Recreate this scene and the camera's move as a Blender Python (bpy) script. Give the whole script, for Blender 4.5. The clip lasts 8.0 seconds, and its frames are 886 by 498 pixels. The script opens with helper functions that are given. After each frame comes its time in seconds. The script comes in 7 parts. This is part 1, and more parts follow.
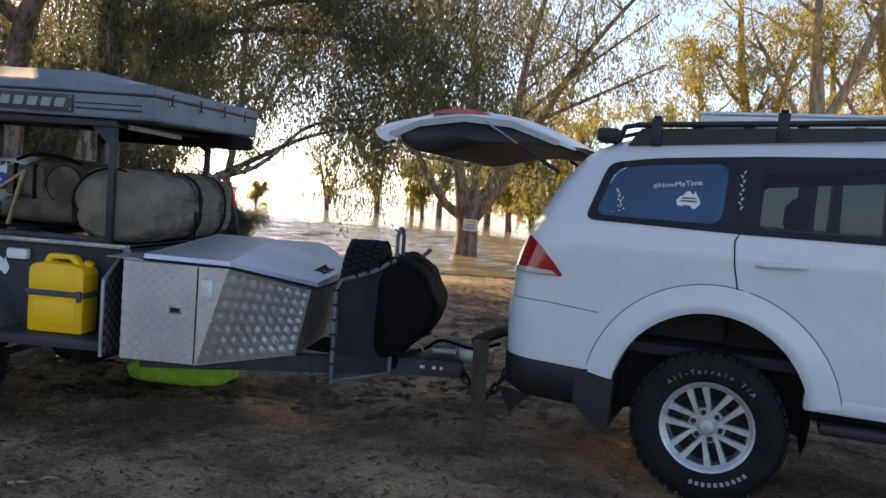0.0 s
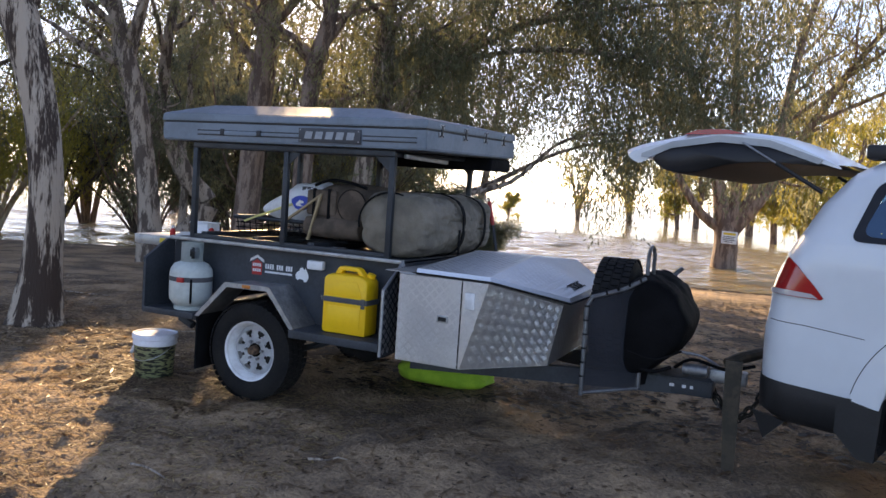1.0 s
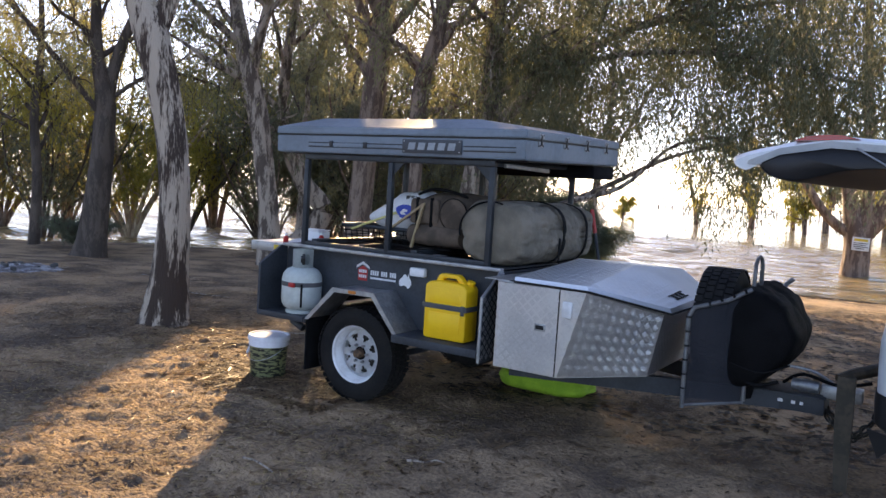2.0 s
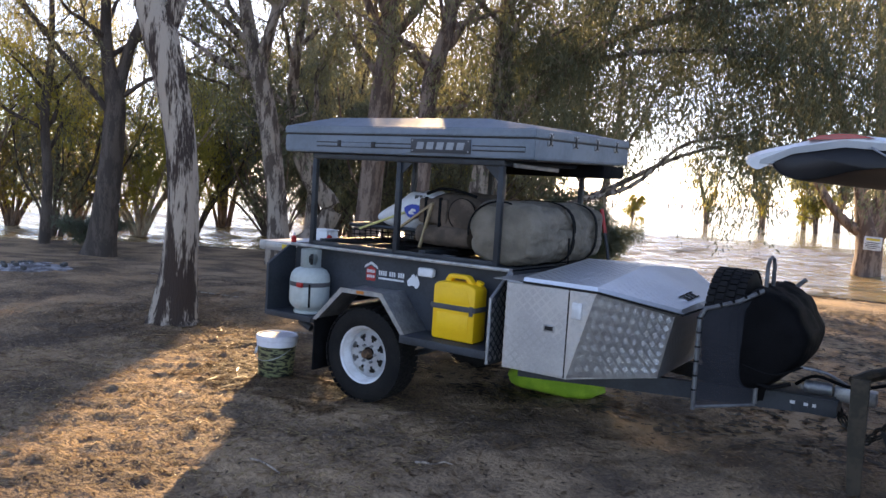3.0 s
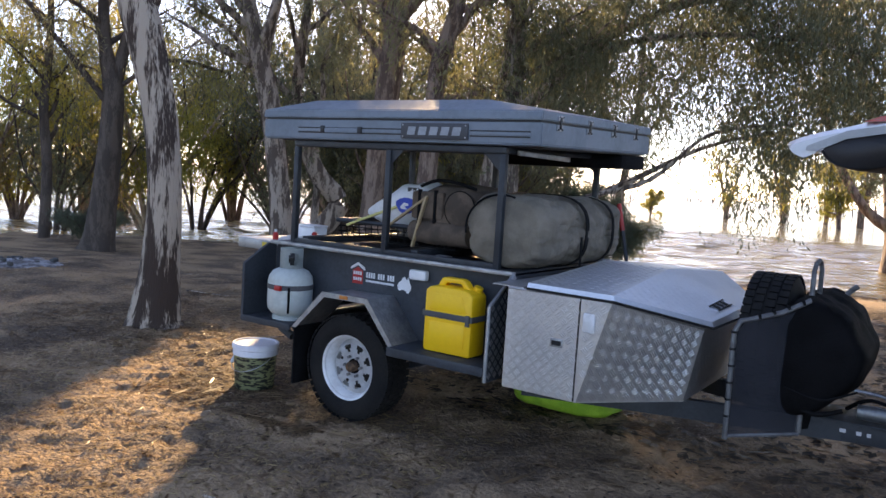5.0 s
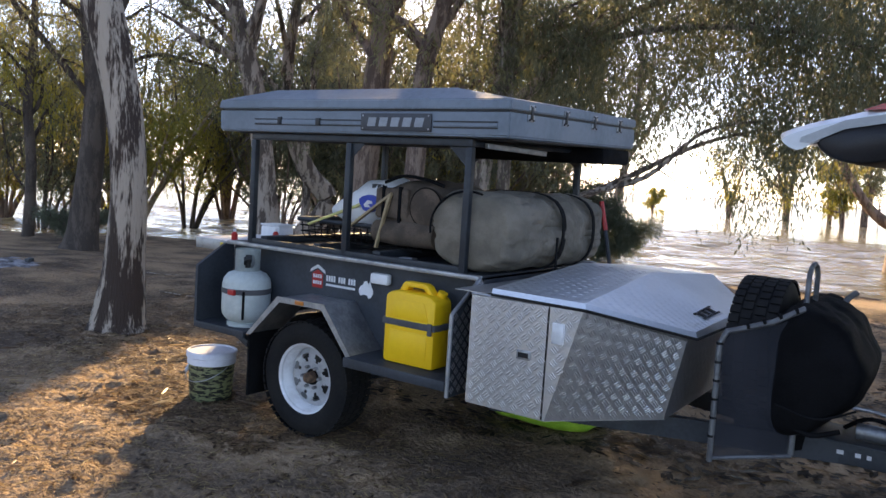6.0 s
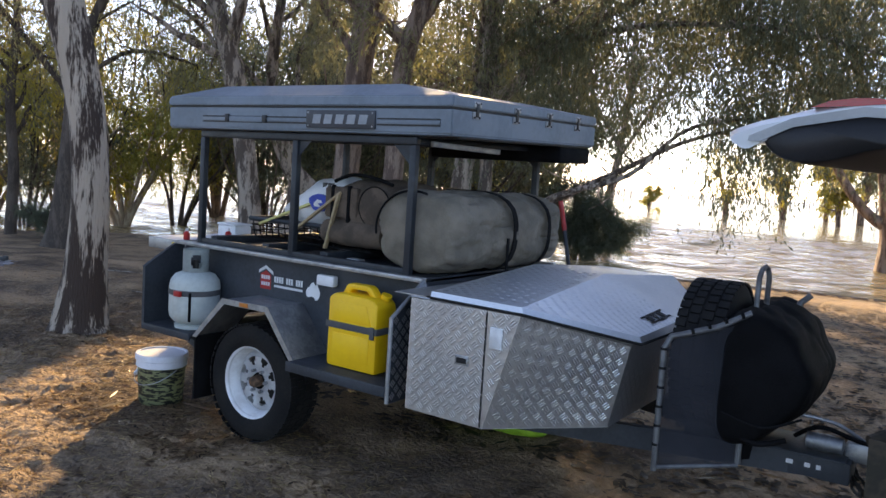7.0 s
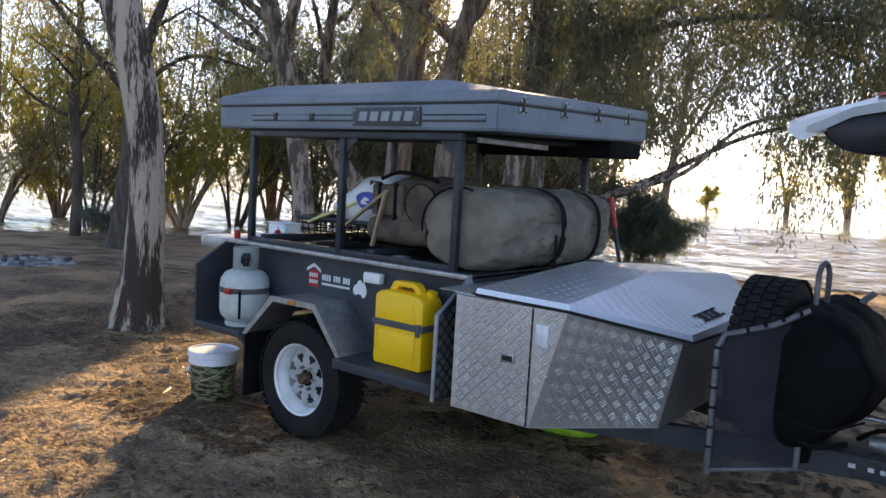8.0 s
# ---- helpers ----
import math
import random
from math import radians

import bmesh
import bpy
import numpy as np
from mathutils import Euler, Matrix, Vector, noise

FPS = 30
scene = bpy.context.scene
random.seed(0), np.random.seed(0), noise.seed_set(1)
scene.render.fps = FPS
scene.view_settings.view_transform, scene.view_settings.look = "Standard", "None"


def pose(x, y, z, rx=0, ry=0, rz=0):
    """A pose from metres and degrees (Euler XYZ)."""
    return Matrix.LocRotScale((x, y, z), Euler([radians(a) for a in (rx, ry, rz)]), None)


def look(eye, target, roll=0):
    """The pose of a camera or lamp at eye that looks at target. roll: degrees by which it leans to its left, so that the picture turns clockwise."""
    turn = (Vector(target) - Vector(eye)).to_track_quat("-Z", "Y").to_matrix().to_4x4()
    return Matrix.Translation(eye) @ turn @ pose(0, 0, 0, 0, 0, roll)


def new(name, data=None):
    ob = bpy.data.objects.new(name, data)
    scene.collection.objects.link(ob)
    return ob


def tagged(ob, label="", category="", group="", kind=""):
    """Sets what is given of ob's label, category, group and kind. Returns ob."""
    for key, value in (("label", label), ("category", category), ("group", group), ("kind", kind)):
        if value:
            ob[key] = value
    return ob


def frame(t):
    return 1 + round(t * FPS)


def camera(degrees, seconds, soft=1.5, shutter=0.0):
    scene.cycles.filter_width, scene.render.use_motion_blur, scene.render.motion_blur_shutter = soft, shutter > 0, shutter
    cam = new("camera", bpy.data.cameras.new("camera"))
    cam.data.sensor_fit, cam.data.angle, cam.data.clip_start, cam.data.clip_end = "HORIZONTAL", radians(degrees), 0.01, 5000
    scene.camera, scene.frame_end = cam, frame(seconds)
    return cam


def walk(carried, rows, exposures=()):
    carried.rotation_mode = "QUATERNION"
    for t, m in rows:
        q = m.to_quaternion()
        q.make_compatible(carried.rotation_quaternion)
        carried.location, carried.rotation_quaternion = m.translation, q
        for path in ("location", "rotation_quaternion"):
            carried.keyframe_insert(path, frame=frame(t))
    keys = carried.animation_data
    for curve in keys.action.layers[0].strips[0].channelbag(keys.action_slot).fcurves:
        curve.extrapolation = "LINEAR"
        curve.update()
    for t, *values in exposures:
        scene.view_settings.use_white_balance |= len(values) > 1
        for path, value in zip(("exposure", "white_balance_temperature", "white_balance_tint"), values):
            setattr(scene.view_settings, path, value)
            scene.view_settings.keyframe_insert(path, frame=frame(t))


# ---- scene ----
cam = camera(59.3, 8.0)
PATH = [
    (0, (0.127, 0.254, 1.515), (0.05, 2.248, 1.392), 4.3),
    (0.5, (0.096, 0.05, 1.552), (-0.261, 2.013, 1.419), 4.2),
    (1, (0.163, -0.019, 1.584), (-0.536, 1.849, 1.44), 3.9),
    (1.5, (0.271, -0.036, 1.617), (-0.632, 1.743, 1.467), 3.7),
    (2, (0.276, -0.059, 1.623), (-0.685, 1.689, 1.471), 3.6),
    (3.5, (0.227, 0.048, 1.634), (-0.755, 1.783, 1.477), 3.6),
    (4, (0.087, 0.194, 1.64), (-0.899, 1.926, 1.479), 3.7),
    (4.5, (0.047, 0.405, 1.623), (-0.957, 2.126, 1.455), 3.7),
    (6, (0.04, 1.096, 1.617), (-0.982, 2.806, 1.439), 3.7),
    (6.5, (0.149, 1.273, 1.621), (-0.873, 2.984, 1.442), 3.8),
    (7, (0.225, 1.354, 1.644), (-0.794, 3.065, 1.46), 3.8),
    (7.5, (0.228, 1.374, 1.635), (-0.794, 3.083, 1.451), 3.7),
    (8, (0.238, 1.407, 1.619), (-0.896, 3.044, 1.43), 3.3),
]
walk(cam, [(t, look(eye, target, roll)) for t, eye, target, roll in PATH], [(0, 1.0, 7300, 17), (1.0, 1.32, 7050, 21), (2.0, 1.45, 6950, 21), (4.7, 1.45, 6900, 21), (6.0, 1.42, 7000, 19), (8, 1.4, 7050, 17)])

# ---- light ----
SUN_YAW, SUN_UP = radians(31), radians(16)
SUN_DIR = Vector((-math.sin(SUN_YAW) * math.cos(SUN_UP), math.cos(SUN_YAW) * math.cos(SUN_UP), math.sin(SUN_UP)))
world = bpy.data.worlds.new("sky")
scene.world = world
world.use_nodes = True
wn = world.node_tree
wn.nodes.clear()
w_out = wn.nodes.new("ShaderNodeOutputWorld")
w_bg = wn.nodes.new("ShaderNodeBackground")
w_sky = wn.nodes.new("ShaderNodeTexSky")
w_sky.sky_type = "NISHITA"
w_sky.sun_disc = False
w_sky.sun_elevation = SUN_UP
w_sky.sun_rotation = -SUN_YAW
w_sky.air_density, w_sky.dust_density, w_sky.ozone_density = 0.75, 0.25, 3.0
w_bg.inputs["Strength"].default_value = 0.15
w_haze = wn.nodes.new("ShaderNodeHueSaturation")
w_haze.inputs["Saturation"].default_value = 0.85
wn.links.new(w_sky.outputs[0], w_haze.inputs["Color"])
wn.links.new(w_haze.outputs[0], w_bg.inputs[0])
wn.links.new(w_bg.outputs[0], w_out.inputs[0])
sun = new("sun", bpy.data.lights.new("sun", "SUN"))
sun.data.energy, sun.data.angle, sun.data.color = 5.0, radians(0.5), (1.0, 0.75, 0.40)
sun.matrix_world = look(SUN_DIR * 50, (0, 0, 0))

# ---- materials ----


def mat(name, a, b=None, rough=0.6, metal=0.0, scale=4.0, fine=40.0, bump=0.0, spread=0.2, rough_b=None, per_object=0.0, coat=0.0, detail=6.0, bump_scale=None, spec=0.5):
    """Principled material: two colours mixed by coarse and fine noise, with relief."""
    m = bpy.data.materials.new(name)
    m.use_nodes = True
    nt = m.node_tree
    p = nt.nodes["Principled BSDF"]
    p.inputs["Roughness"].default_value, p.inputs["Metallic"].default_value = rough, metal
    p.inputs["Coat Weight"].default_value = coat
    p.inputs["Specular IOR Level"].default_value = spec
    b = b or tuple(c * 0.8 for c in a)
    tc = nt.nodes.new("ShaderNodeTexCoord")
    n1, n2 = nt.nodes.new("ShaderNodeTexNoise"), nt.nodes.new("ShaderNodeTexNoise")
    for n, s in ((n1, scale), (n2, fine)):
        n.inputs["Scale"].default_value, n.inputs["Detail"].default_value = s, detail
        nt.links.new(tc.outputs["Object"], n.inputs["Vector"])
    add = nt.nodes.new("ShaderNodeMath")
    add.operation = "MULTIPLY_ADD"
    add.inputs[1].default_value = 0.45
    nt.links.new(n2.outputs[0], add.inputs[0])
    nt.links.new(n1.outputs[0], add.inputs[2])
    ramp = nt.nodes.new("ShaderNodeMapRange")
    ramp.inputs["From Min"].default_value, ramp.inputs["From Max"].default_value = 0.725 - spread / 2, 0.725 + spread / 2
    nt.links.new(add.outputs[0], ramp.inputs["Value"])
    mix = nt.nodes.new("ShaderNodeMix")
    mix.data_type = "RGBA"
    mix.inputs["A"].default_value, mix.inputs["B"].default_value = (*a, 1), (*b, 1)
    nt.links.new(ramp.outputs[0], mix.inputs["Factor"])
    out = mix.outputs["Result"]
    if per_object:
        oi, hsv = nt.nodes.new("ShaderNodeObjectInfo"), nt.nodes.new("ShaderNodeHueSaturation")
        mr = nt.nodes.new("ShaderNodeMapRange")
        mr.inputs["To Min"].default_value, mr.inputs["To Max"].default_value = 1 - per_object, 1 + per_object
        nt.links.new(oi.outputs["Random"], mr.inputs["Value"])
        nt.links.new(mr.outputs[0], hsv.inputs["Value"])
        nt.links.new(out, hsv.inputs["Color"])
        out = hsv.outputs[0]
    nt.links.new(out, p.inputs["Base Color"])
    if rough_b is not None:
        rr = nt.nodes.new("ShaderNodeMapRange")
        rr.inputs["From Min"].default_value, rr.inputs["From Max"].default_value = 0.4, 1.0
        rr.inputs["To Min"].default_value, rr.inputs["To Max"].default_value = rough, rough_b
        nt.links.new(add.outputs[0], rr.inputs["Value"])
        nt.links.new(rr.outputs[0], p.inputs["Roughness"])
    if bump:
        bp = nt.nodes.new("ShaderNodeBump")
        bp.inputs["Strength"].default_value, bp.inputs["Distance"].default_value = 1.0, bump
        src = n2
        if bump_scale:
            src = nt.nodes.new("ShaderNodeTexNoise")
            src.inputs["Scale"].default_value, src.inputs["Detail"].default_value = bump_scale, 4
            nt.links.new(tc.outputs["Object"], src.inputs["Vector"])
        nt.links.new(src.outputs[0], bp.inputs["Height"])
        nt.links.new(bp.outputs[0], p.inputs["Normal"])
    return m


def glass(name, colour, through_light=0.7, rough=0.02, ior=1.5, sheen=(1, 1, 1)):
    """Thin tinted pane: part gloss, part clear."""
    m = bpy.data.materials.new(name)
    m.use_nodes = True
    nt = m.node_tree
    nt.nodes.clear()
    o, mx = nt.nodes.new("ShaderNodeOutputMaterial"), nt.nodes.new("ShaderNodeMixShader")
    tr, gl, fr = nt.nodes.new("ShaderNodeBsdfTransparent"), nt.nodes.new("ShaderNodeBsdfGlossy"), nt.nodes.new("ShaderNodeFresnel")
    tr.inputs[0].default_value = (*(c * through_light for c in colour), 1)
    gl.inputs["Color"].default_value = (*sheen, 1)
    gl.inputs["Roughness"].default_value = rough
    fr.inputs[0].default_value = ior
    nt.links.new(fr.outputs[0], mx.inputs[0])
    nt.links.new(tr.outputs[0], mx.inputs[1])
    nt.links.new(gl.outputs[0], mx.inputs[2])
    nt.links.new(mx.outputs[0], o.inputs[0])
    return m


def leaf_mat(name, a, b):
    """Leaf: colour by island, some light passing through."""
    m = bpy.data.materials.new(name)
    m.use_nodes = True
    nt = m.node_tree
    nt.nodes.clear()
    o, mx = nt.nodes.new("ShaderNodeOutputMaterial"), nt.nodes.new("ShaderNodeMixShader")
    p, tl = nt.nodes.new("ShaderNodeBsdfPrincipled"), nt.nodes.new("ShaderNodeBsdfTranslucent")
    g, mix = nt.nodes.new("ShaderNodeNewGeometry"), nt.nodes.new("ShaderNodeMix")
    mix.data_type = "RGBA"
    mix.inputs["A"].default_value, mix.inputs["B"].default_value = (*a, 1), (*b, 1)
    nt.links.new(g.outputs["Random Per Island"], mix.inputs["Factor"])
    nt.links.new(mix.outputs["Result"], p.inputs["Base Color"])
    nt.links.new(mix.outputs["Result"], tl.inputs[0])
    p.inputs["Roughness"].default_value = 0.45
    mx.inputs[0].default_value = 0.62
    nt.links.new(p.outputs[0], mx.inputs[1])
    nt.links.new(tl.outputs[0], mx.inputs[2])
    nt.links.new(mx.outputs[0], o.inputs[0])
    return m


def bark_mat(name, pale, dark, stretch=0.25, spread=0.11, foot=0.0):
    """Gum bark: long vertical peels of pale and dark."""
    m = mat(name, pale, dark, rough=0.85, scale=8, fine=60, bump=0.02, spread=spread)
    nt = m.node_tree
    mp = nt.nodes.new("ShaderNodeMapping")
    mp.inputs["Scale"].default_value = (1, 1, stretch)
    tc = next(n for n in nt.nodes if n.type == "TEX_COORD")
    nt.links.new(tc.outputs["Object"], mp.inputs[0])
    for n in nt.nodes:
        if n.type == "TEX_NOISE":
            nt.links.new(mp.outputs[0], n.inputs["Vector"])
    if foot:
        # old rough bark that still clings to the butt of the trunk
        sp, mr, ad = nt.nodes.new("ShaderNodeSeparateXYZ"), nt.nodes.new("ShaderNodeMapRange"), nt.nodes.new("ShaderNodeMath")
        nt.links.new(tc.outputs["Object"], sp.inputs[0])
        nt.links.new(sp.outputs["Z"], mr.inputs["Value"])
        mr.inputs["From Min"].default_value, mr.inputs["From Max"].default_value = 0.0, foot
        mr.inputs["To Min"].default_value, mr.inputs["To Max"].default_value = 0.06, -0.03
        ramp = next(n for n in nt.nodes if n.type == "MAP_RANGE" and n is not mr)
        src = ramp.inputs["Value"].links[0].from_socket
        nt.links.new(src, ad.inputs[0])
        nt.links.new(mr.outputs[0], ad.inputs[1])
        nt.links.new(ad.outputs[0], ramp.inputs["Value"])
    return m


M_SOIL = mat("dusty_soil", (0.42, 0.285, 0.165), (0.12, 0.082, 0.053), rough=0.95, scale=1.3, fine=38, bump=0.026, spread=0.26, detail=10)
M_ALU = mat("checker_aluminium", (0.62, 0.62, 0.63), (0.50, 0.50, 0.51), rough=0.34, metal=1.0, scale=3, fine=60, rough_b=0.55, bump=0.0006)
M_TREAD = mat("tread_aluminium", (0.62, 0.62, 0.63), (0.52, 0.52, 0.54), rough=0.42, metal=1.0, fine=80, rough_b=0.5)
# Box plate in a paler tone: sky reflection put into the lid's colour.
M_LID = mat("sky_paled_lid_aluminium", (0.82, 0.84, 0.86), (0.74, 0.76, 0.78), rough=0.38, metal=1.0, scale=2, fine=50, rough_b=0.5)
M_STEEL = mat("dark_grey_paint", (0.036, 0.043, 0.053), (0.024, 0.029, 0.036), rough=0.5, scale=3, fine=50, bump=0.0006, rough_b=0.7)
M_POST = mat("dark_steel_post", (0.022, 0.028, 0.035), (0.015, 0.019, 0.024), rough=0.42, scale=6, rough_b=0.6)
M_GALV = mat("galvanised_steel", (0.42, 0.43, 0.44), (0.30, 0.31, 0.32), rough=0.42, metal=0.9, scale=9, fine=60, rough_b=0.6)
M_TUBE = mat("grey_tube_paint", (0.16, 0.165, 0.17), (0.10, 0.10, 0.105), rough=0.45, metal=0.3, scale=12, rough_b=0.6)
M_TENT = mat("grey_tent_shell", (0.17, 0.21, 0.255), (0.14, 0.175, 0.21), rough=0.42, scale=2, fine=30, rough_b=0.6)
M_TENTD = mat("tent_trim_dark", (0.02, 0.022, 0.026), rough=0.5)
M_PLATE = mat("name_plate", (0.05, 0.055, 0.065), rough=0.5)
M_BLACK = mat("black_fabric", (0.004, 0.004, 0.0045), (0.008, 0.008, 0.009), spec=0.15, rough=0.85, scale=8, fine=120, bump=0.002)
M_RUBBER = mat("tyre_rubber", (0.007, 0.007, 0.008), (0.016, 0.015, 0.014), spec=0.25, rough=0.75, scale=5, fine=60, bump=0.001, rough_b=0.9)
M_RIMW = mat("white_steel_rim", (0.78, 0.79, 0.80), (0.66, 0.66, 0.66), rough=0.4, scale=9, rough_b=0.6)
M_RIMS = mat("alloy_rim", (0.60, 0.61, 0.63), (0.48, 0.48, 0.50), rough=0.38, metal=0.55, scale=9, rough_b=0.45)
M_RUST = mat("rusty_steel", (0.20, 0.12, 0.07), (0.08, 0.05, 0.035), rough=0.6, metal=0.5, scale=30, rough_b=0.8)
M_HUB = mat("hub_dark", (0.05, 0.048, 0.045), rough=0.5, metal=0.6)
M_YELLOW = mat("yellow_plastic", (0.98, 0.58, 0.006), (0.92, 0.53, 0.005), rough=0.42, scale=5, fine=60, bump=0.0006, rough_b=0.55)
M_STRAP = mat("grey_strap", (0.07, 0.07, 0.075), (0.1, 0.1, 0.1), rough=0.8, fine=150)
M_GAS = mat("gas_bottle_paint", (0.50, 0.545, 0.52), (0.42, 0.46, 0.44), rough=0.5, scale=6, fine=40, rough_b=0.7)
M_CANVAS = mat("olive_canvas", (0.225, 0.195, 0.15), (0.135, 0.118, 0.09), rough=0.9, scale=5, fine=220, bump=0.03, bump_scale=7)
M_PACK = mat("dark_pack_fabric", (0.135, 0.098, 0.07), (0.07, 0.052, 0.038), rough=0.9, scale=8, fine=160, bump=0.002)
M_WHITE = mat("white_plastic", (0.78, 0.79, 0.80), (0.70, 0.71, 0.72), rough=0.45, scale=6, rough_b=0.6)
M_LIDW = mat("bucket_lid_white", (0.75, 0.77, 0.83), (0.68, 0.70, 0.76), rough=0.5, scale=10)
M_RED = mat("red_plastic", (0.45, 0.02, 0.018), rough=0.4)
M_BLUE = mat("blue_print", (0.02, 0.06, 0.42), rough=0.5)
M_ORANGE = mat("amber_lens", (0.6, 0.2, 0.03), rough=0.3)
M_LIME = mat("lime_fabric", (0.30, 0.50, 0.03), (0.22, 0.40, 0.02), rough=0.8, scale=10, fine=120)
M_YTAPE = mat("pale_yellow_tape", (0.62, 0.58, 0.22), rough=0.6)
M_WOODT = mat("tan_timber", (0.42, 0.32, 0.18), (0.34, 0.25, 0.14), rough=0.6, scale=20)
M_PAINT = mat("white_car_paint", (0.68, 0.715, 0.75), (0.64, 0.675, 0.71), rough=0.25, scale=1.2, fine=7, rough_b=0.42, coat=0.5)
M_GLOSSB = mat("gloss_black", (0.006, 0.006, 0.007), (0.009, 0.009, 0.01), rough=0.14, fine=30, rough_b=0.25)
M_TRIM = mat("black_plastic_trim", (0.010, 0.0105, 0.012), (0.016, 0.016, 0.018), rough=0.5, fine=90, bump=0.0005)
M_INSIDE = mat("dark_interior", (0.02, 0.02, 0.022), rough=0.8)
M_SEAM = mat("panel_gap", (0.008, 0.008, 0.009), rough=0.8)
M_LAMP = mat("red_lamp_lens", (0.42, 0.012, 0.012), (0.36, 0.01, 0.01), rough=0.12, coat=0.6)
M_LAMPW = mat("clear_lamp_lens", (0.55, 0.50, 0.50), rough=0.15, coat=0.6)
M_CHROME = mat("polished_metal", (0.7, 0.7, 0.7), rough=0.18, metal=1.0)
M_GLASS = glass("tinted_glass", (0.20, 0.23, 0.26), 0.8)
# Blue gloss and raised IOR paint the blue sky's reflection into the dark pane.
M_GLASSD = glass("sky_sheen_privacy_glass", (0.05, 0.12, 0.20), 0.5, 0.02, 2.7, (0.42, 0.66, 0.92))
M_DECAL = mat("white_decal", (0.75, 0.76, 0.77), rough=0.5)
M_SIGNY = mat("sign_yellow", (0.75, 0.55, 0.05), rough=0.5)
M_SIGND = mat("sign_dark", (0.06, 0.06, 0.06), rough=0.6)
M_JACK = mat("olive_steel", (0.035, 0.031, 0.022), (0.065, 0.05, 0.035), rough=0.6, scale=10, metal=0.3)
M_ASH = mat("pale_ash", (0.42, 0.42, 0.44), (0.12, 0.11, 0.11), rough=0.95, scale=6)
M_BARK_PALE = bark_mat("pale_gum_bark", (0.40, 0.33, 0.27), (0.10, 0.075, 0.06))
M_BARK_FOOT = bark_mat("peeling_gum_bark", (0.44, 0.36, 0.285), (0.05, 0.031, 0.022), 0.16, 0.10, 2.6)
M_BARK_DARK = bark_mat("dark_gum_bark", (0.11, 0.085, 0.068), (0.06, 0.045, 0.037))
M_BARK_RED = bark_mat("reddish_gum_bark", (0.27, 0.195, 0.15), (0.12, 0.08, 0.062))
M_BARK_GOLD = bark_mat("cream_gum_bark", (0.46, 0.38, 0.27), (0.30, 0.22, 0.15))
M_LEAF = leaf_mat("gum_leaves", (0.19, 0.185, 0.10), (0.32, 0.295, 0.14))
M_LEAFD = leaf_mat("dense_grey_green_leaves", (0.135, 0.145, 0.09), (0.215, 0.22, 0.13))
M_LEAFY = leaf_mat("yellow_green_leaves", (0.28, 0.26, 0.055), (0.44, 0.385, 0.08))
M_NEEDLE = leaf_mat("dark_needles", (0.10, 0.13, 0.09), (0.16, 0.185, 0.13))

# ---- building helpers ----


def bm_box(x0, x1, y0, y1, z0, z1, b=0.004):
    bm = bmesh.new()
    bmesh.ops.create_cube(bm, size=1, matrix=Matrix.Translation(((x0 + x1) / 2, (y0 + y1) / 2, (z0 + z1) / 2)) @ Matrix.Diagonal((x1 - x0, y1 - y0, z1 - z0, 1)))
    if b:
        bmesh.ops.bevel(bm, geom=bm.edges[:], offset=b, segments=2, affect="EDGES", profile=0.5)
    return bm


def bm_prism(poly, axis, a0, a1, b=0.0):
    """Polygon in the plane across the axis ('v': points are u, z; 'z': u, v; 'u': v, z), pulled from a0 to a1."""
    def at(p, a):
        return {"v": (p[0], a, p[1]), "z": (p[0], p[1], a), "u": (a, p[0], p[1])}[axis]
    bm = bmesh.new()
    lo, hi = [bm.verts.new(at(p, a0)) for p in poly], [bm.verts.new(at(p, a1)) for p in poly]
    n = len(poly)
    bm.faces.new(lo)
    bm.faces.new(hi[::-1])
    for i in range(n):
        bm.faces.new((lo[i], hi[i], hi[(i + 1) % n], lo[(i + 1) % n]))
    bmesh.ops.recalc_face_normals(bm, faces=bm.faces)
    if b:
        bmesh.ops.bevel(bm, geom=bm.edges[:], offset=b, segments=2, affect="EDGES", profile=0.5)
    return bm


def bm_tube(points, radii, seg=10, cap=True, smooth_path=False):
    """A round bar along points; one radius or one for each point."""
    pts = [Vector(p) for p in points]
    if not hasattr(radii, "__len__"):
        radii = [radii] * len(pts)
    if smooth_path:
        fine, rad = [], []
        for i in range(len(pts) - 1):
            p0, p1, p2, p3 = pts[max(i - 1, 0)], pts[i], pts[i + 1], pts[min(i + 2, len(pts) - 1)]
            for k in range(5):
                t = k / 5
                fine.append(0.5 * ((2 * p1) + (p2 - p0) * t + (2 * p0 - 5 * p1 + 4 * p2 - p3) * t * t + (3 * p1 - p0 - 3 * p2 + p3) * t ** 3))
                rad.append(radii[i] * (1 - t) + radii[i + 1] * t)
        pts, radii = fine + [pts[-1]], rad + [radii[-1]]
    bm = bmesh.new()
    rings = []
    side = None
    for i, p in enumerate(pts):
        d = (pts[min(i + 1, len(pts) - 1)] - pts[max(i - 1, 0)]).normalized()
        side = d.orthogonal().normalized() if side is None else (side - d * side.dot(d)).normalized()
        up = d.cross(side)
        rings.append([bm.verts.new(p + (side * math.cos(a) + up * math.sin(a)) * radii[i]) for a in (2 * math.pi * k / seg for k in range(seg))])
    for r0, r1 in zip(rings, rings[1:]):
        for k in range(seg):
            bm.faces.new((r0[k], r0[(k + 1) % seg], r1[(k + 1) % seg], r1[k]))
    if cap:
        bm.faces.new(rings[0][::-1])
        bm.faces.new(rings[-1])
    return bm


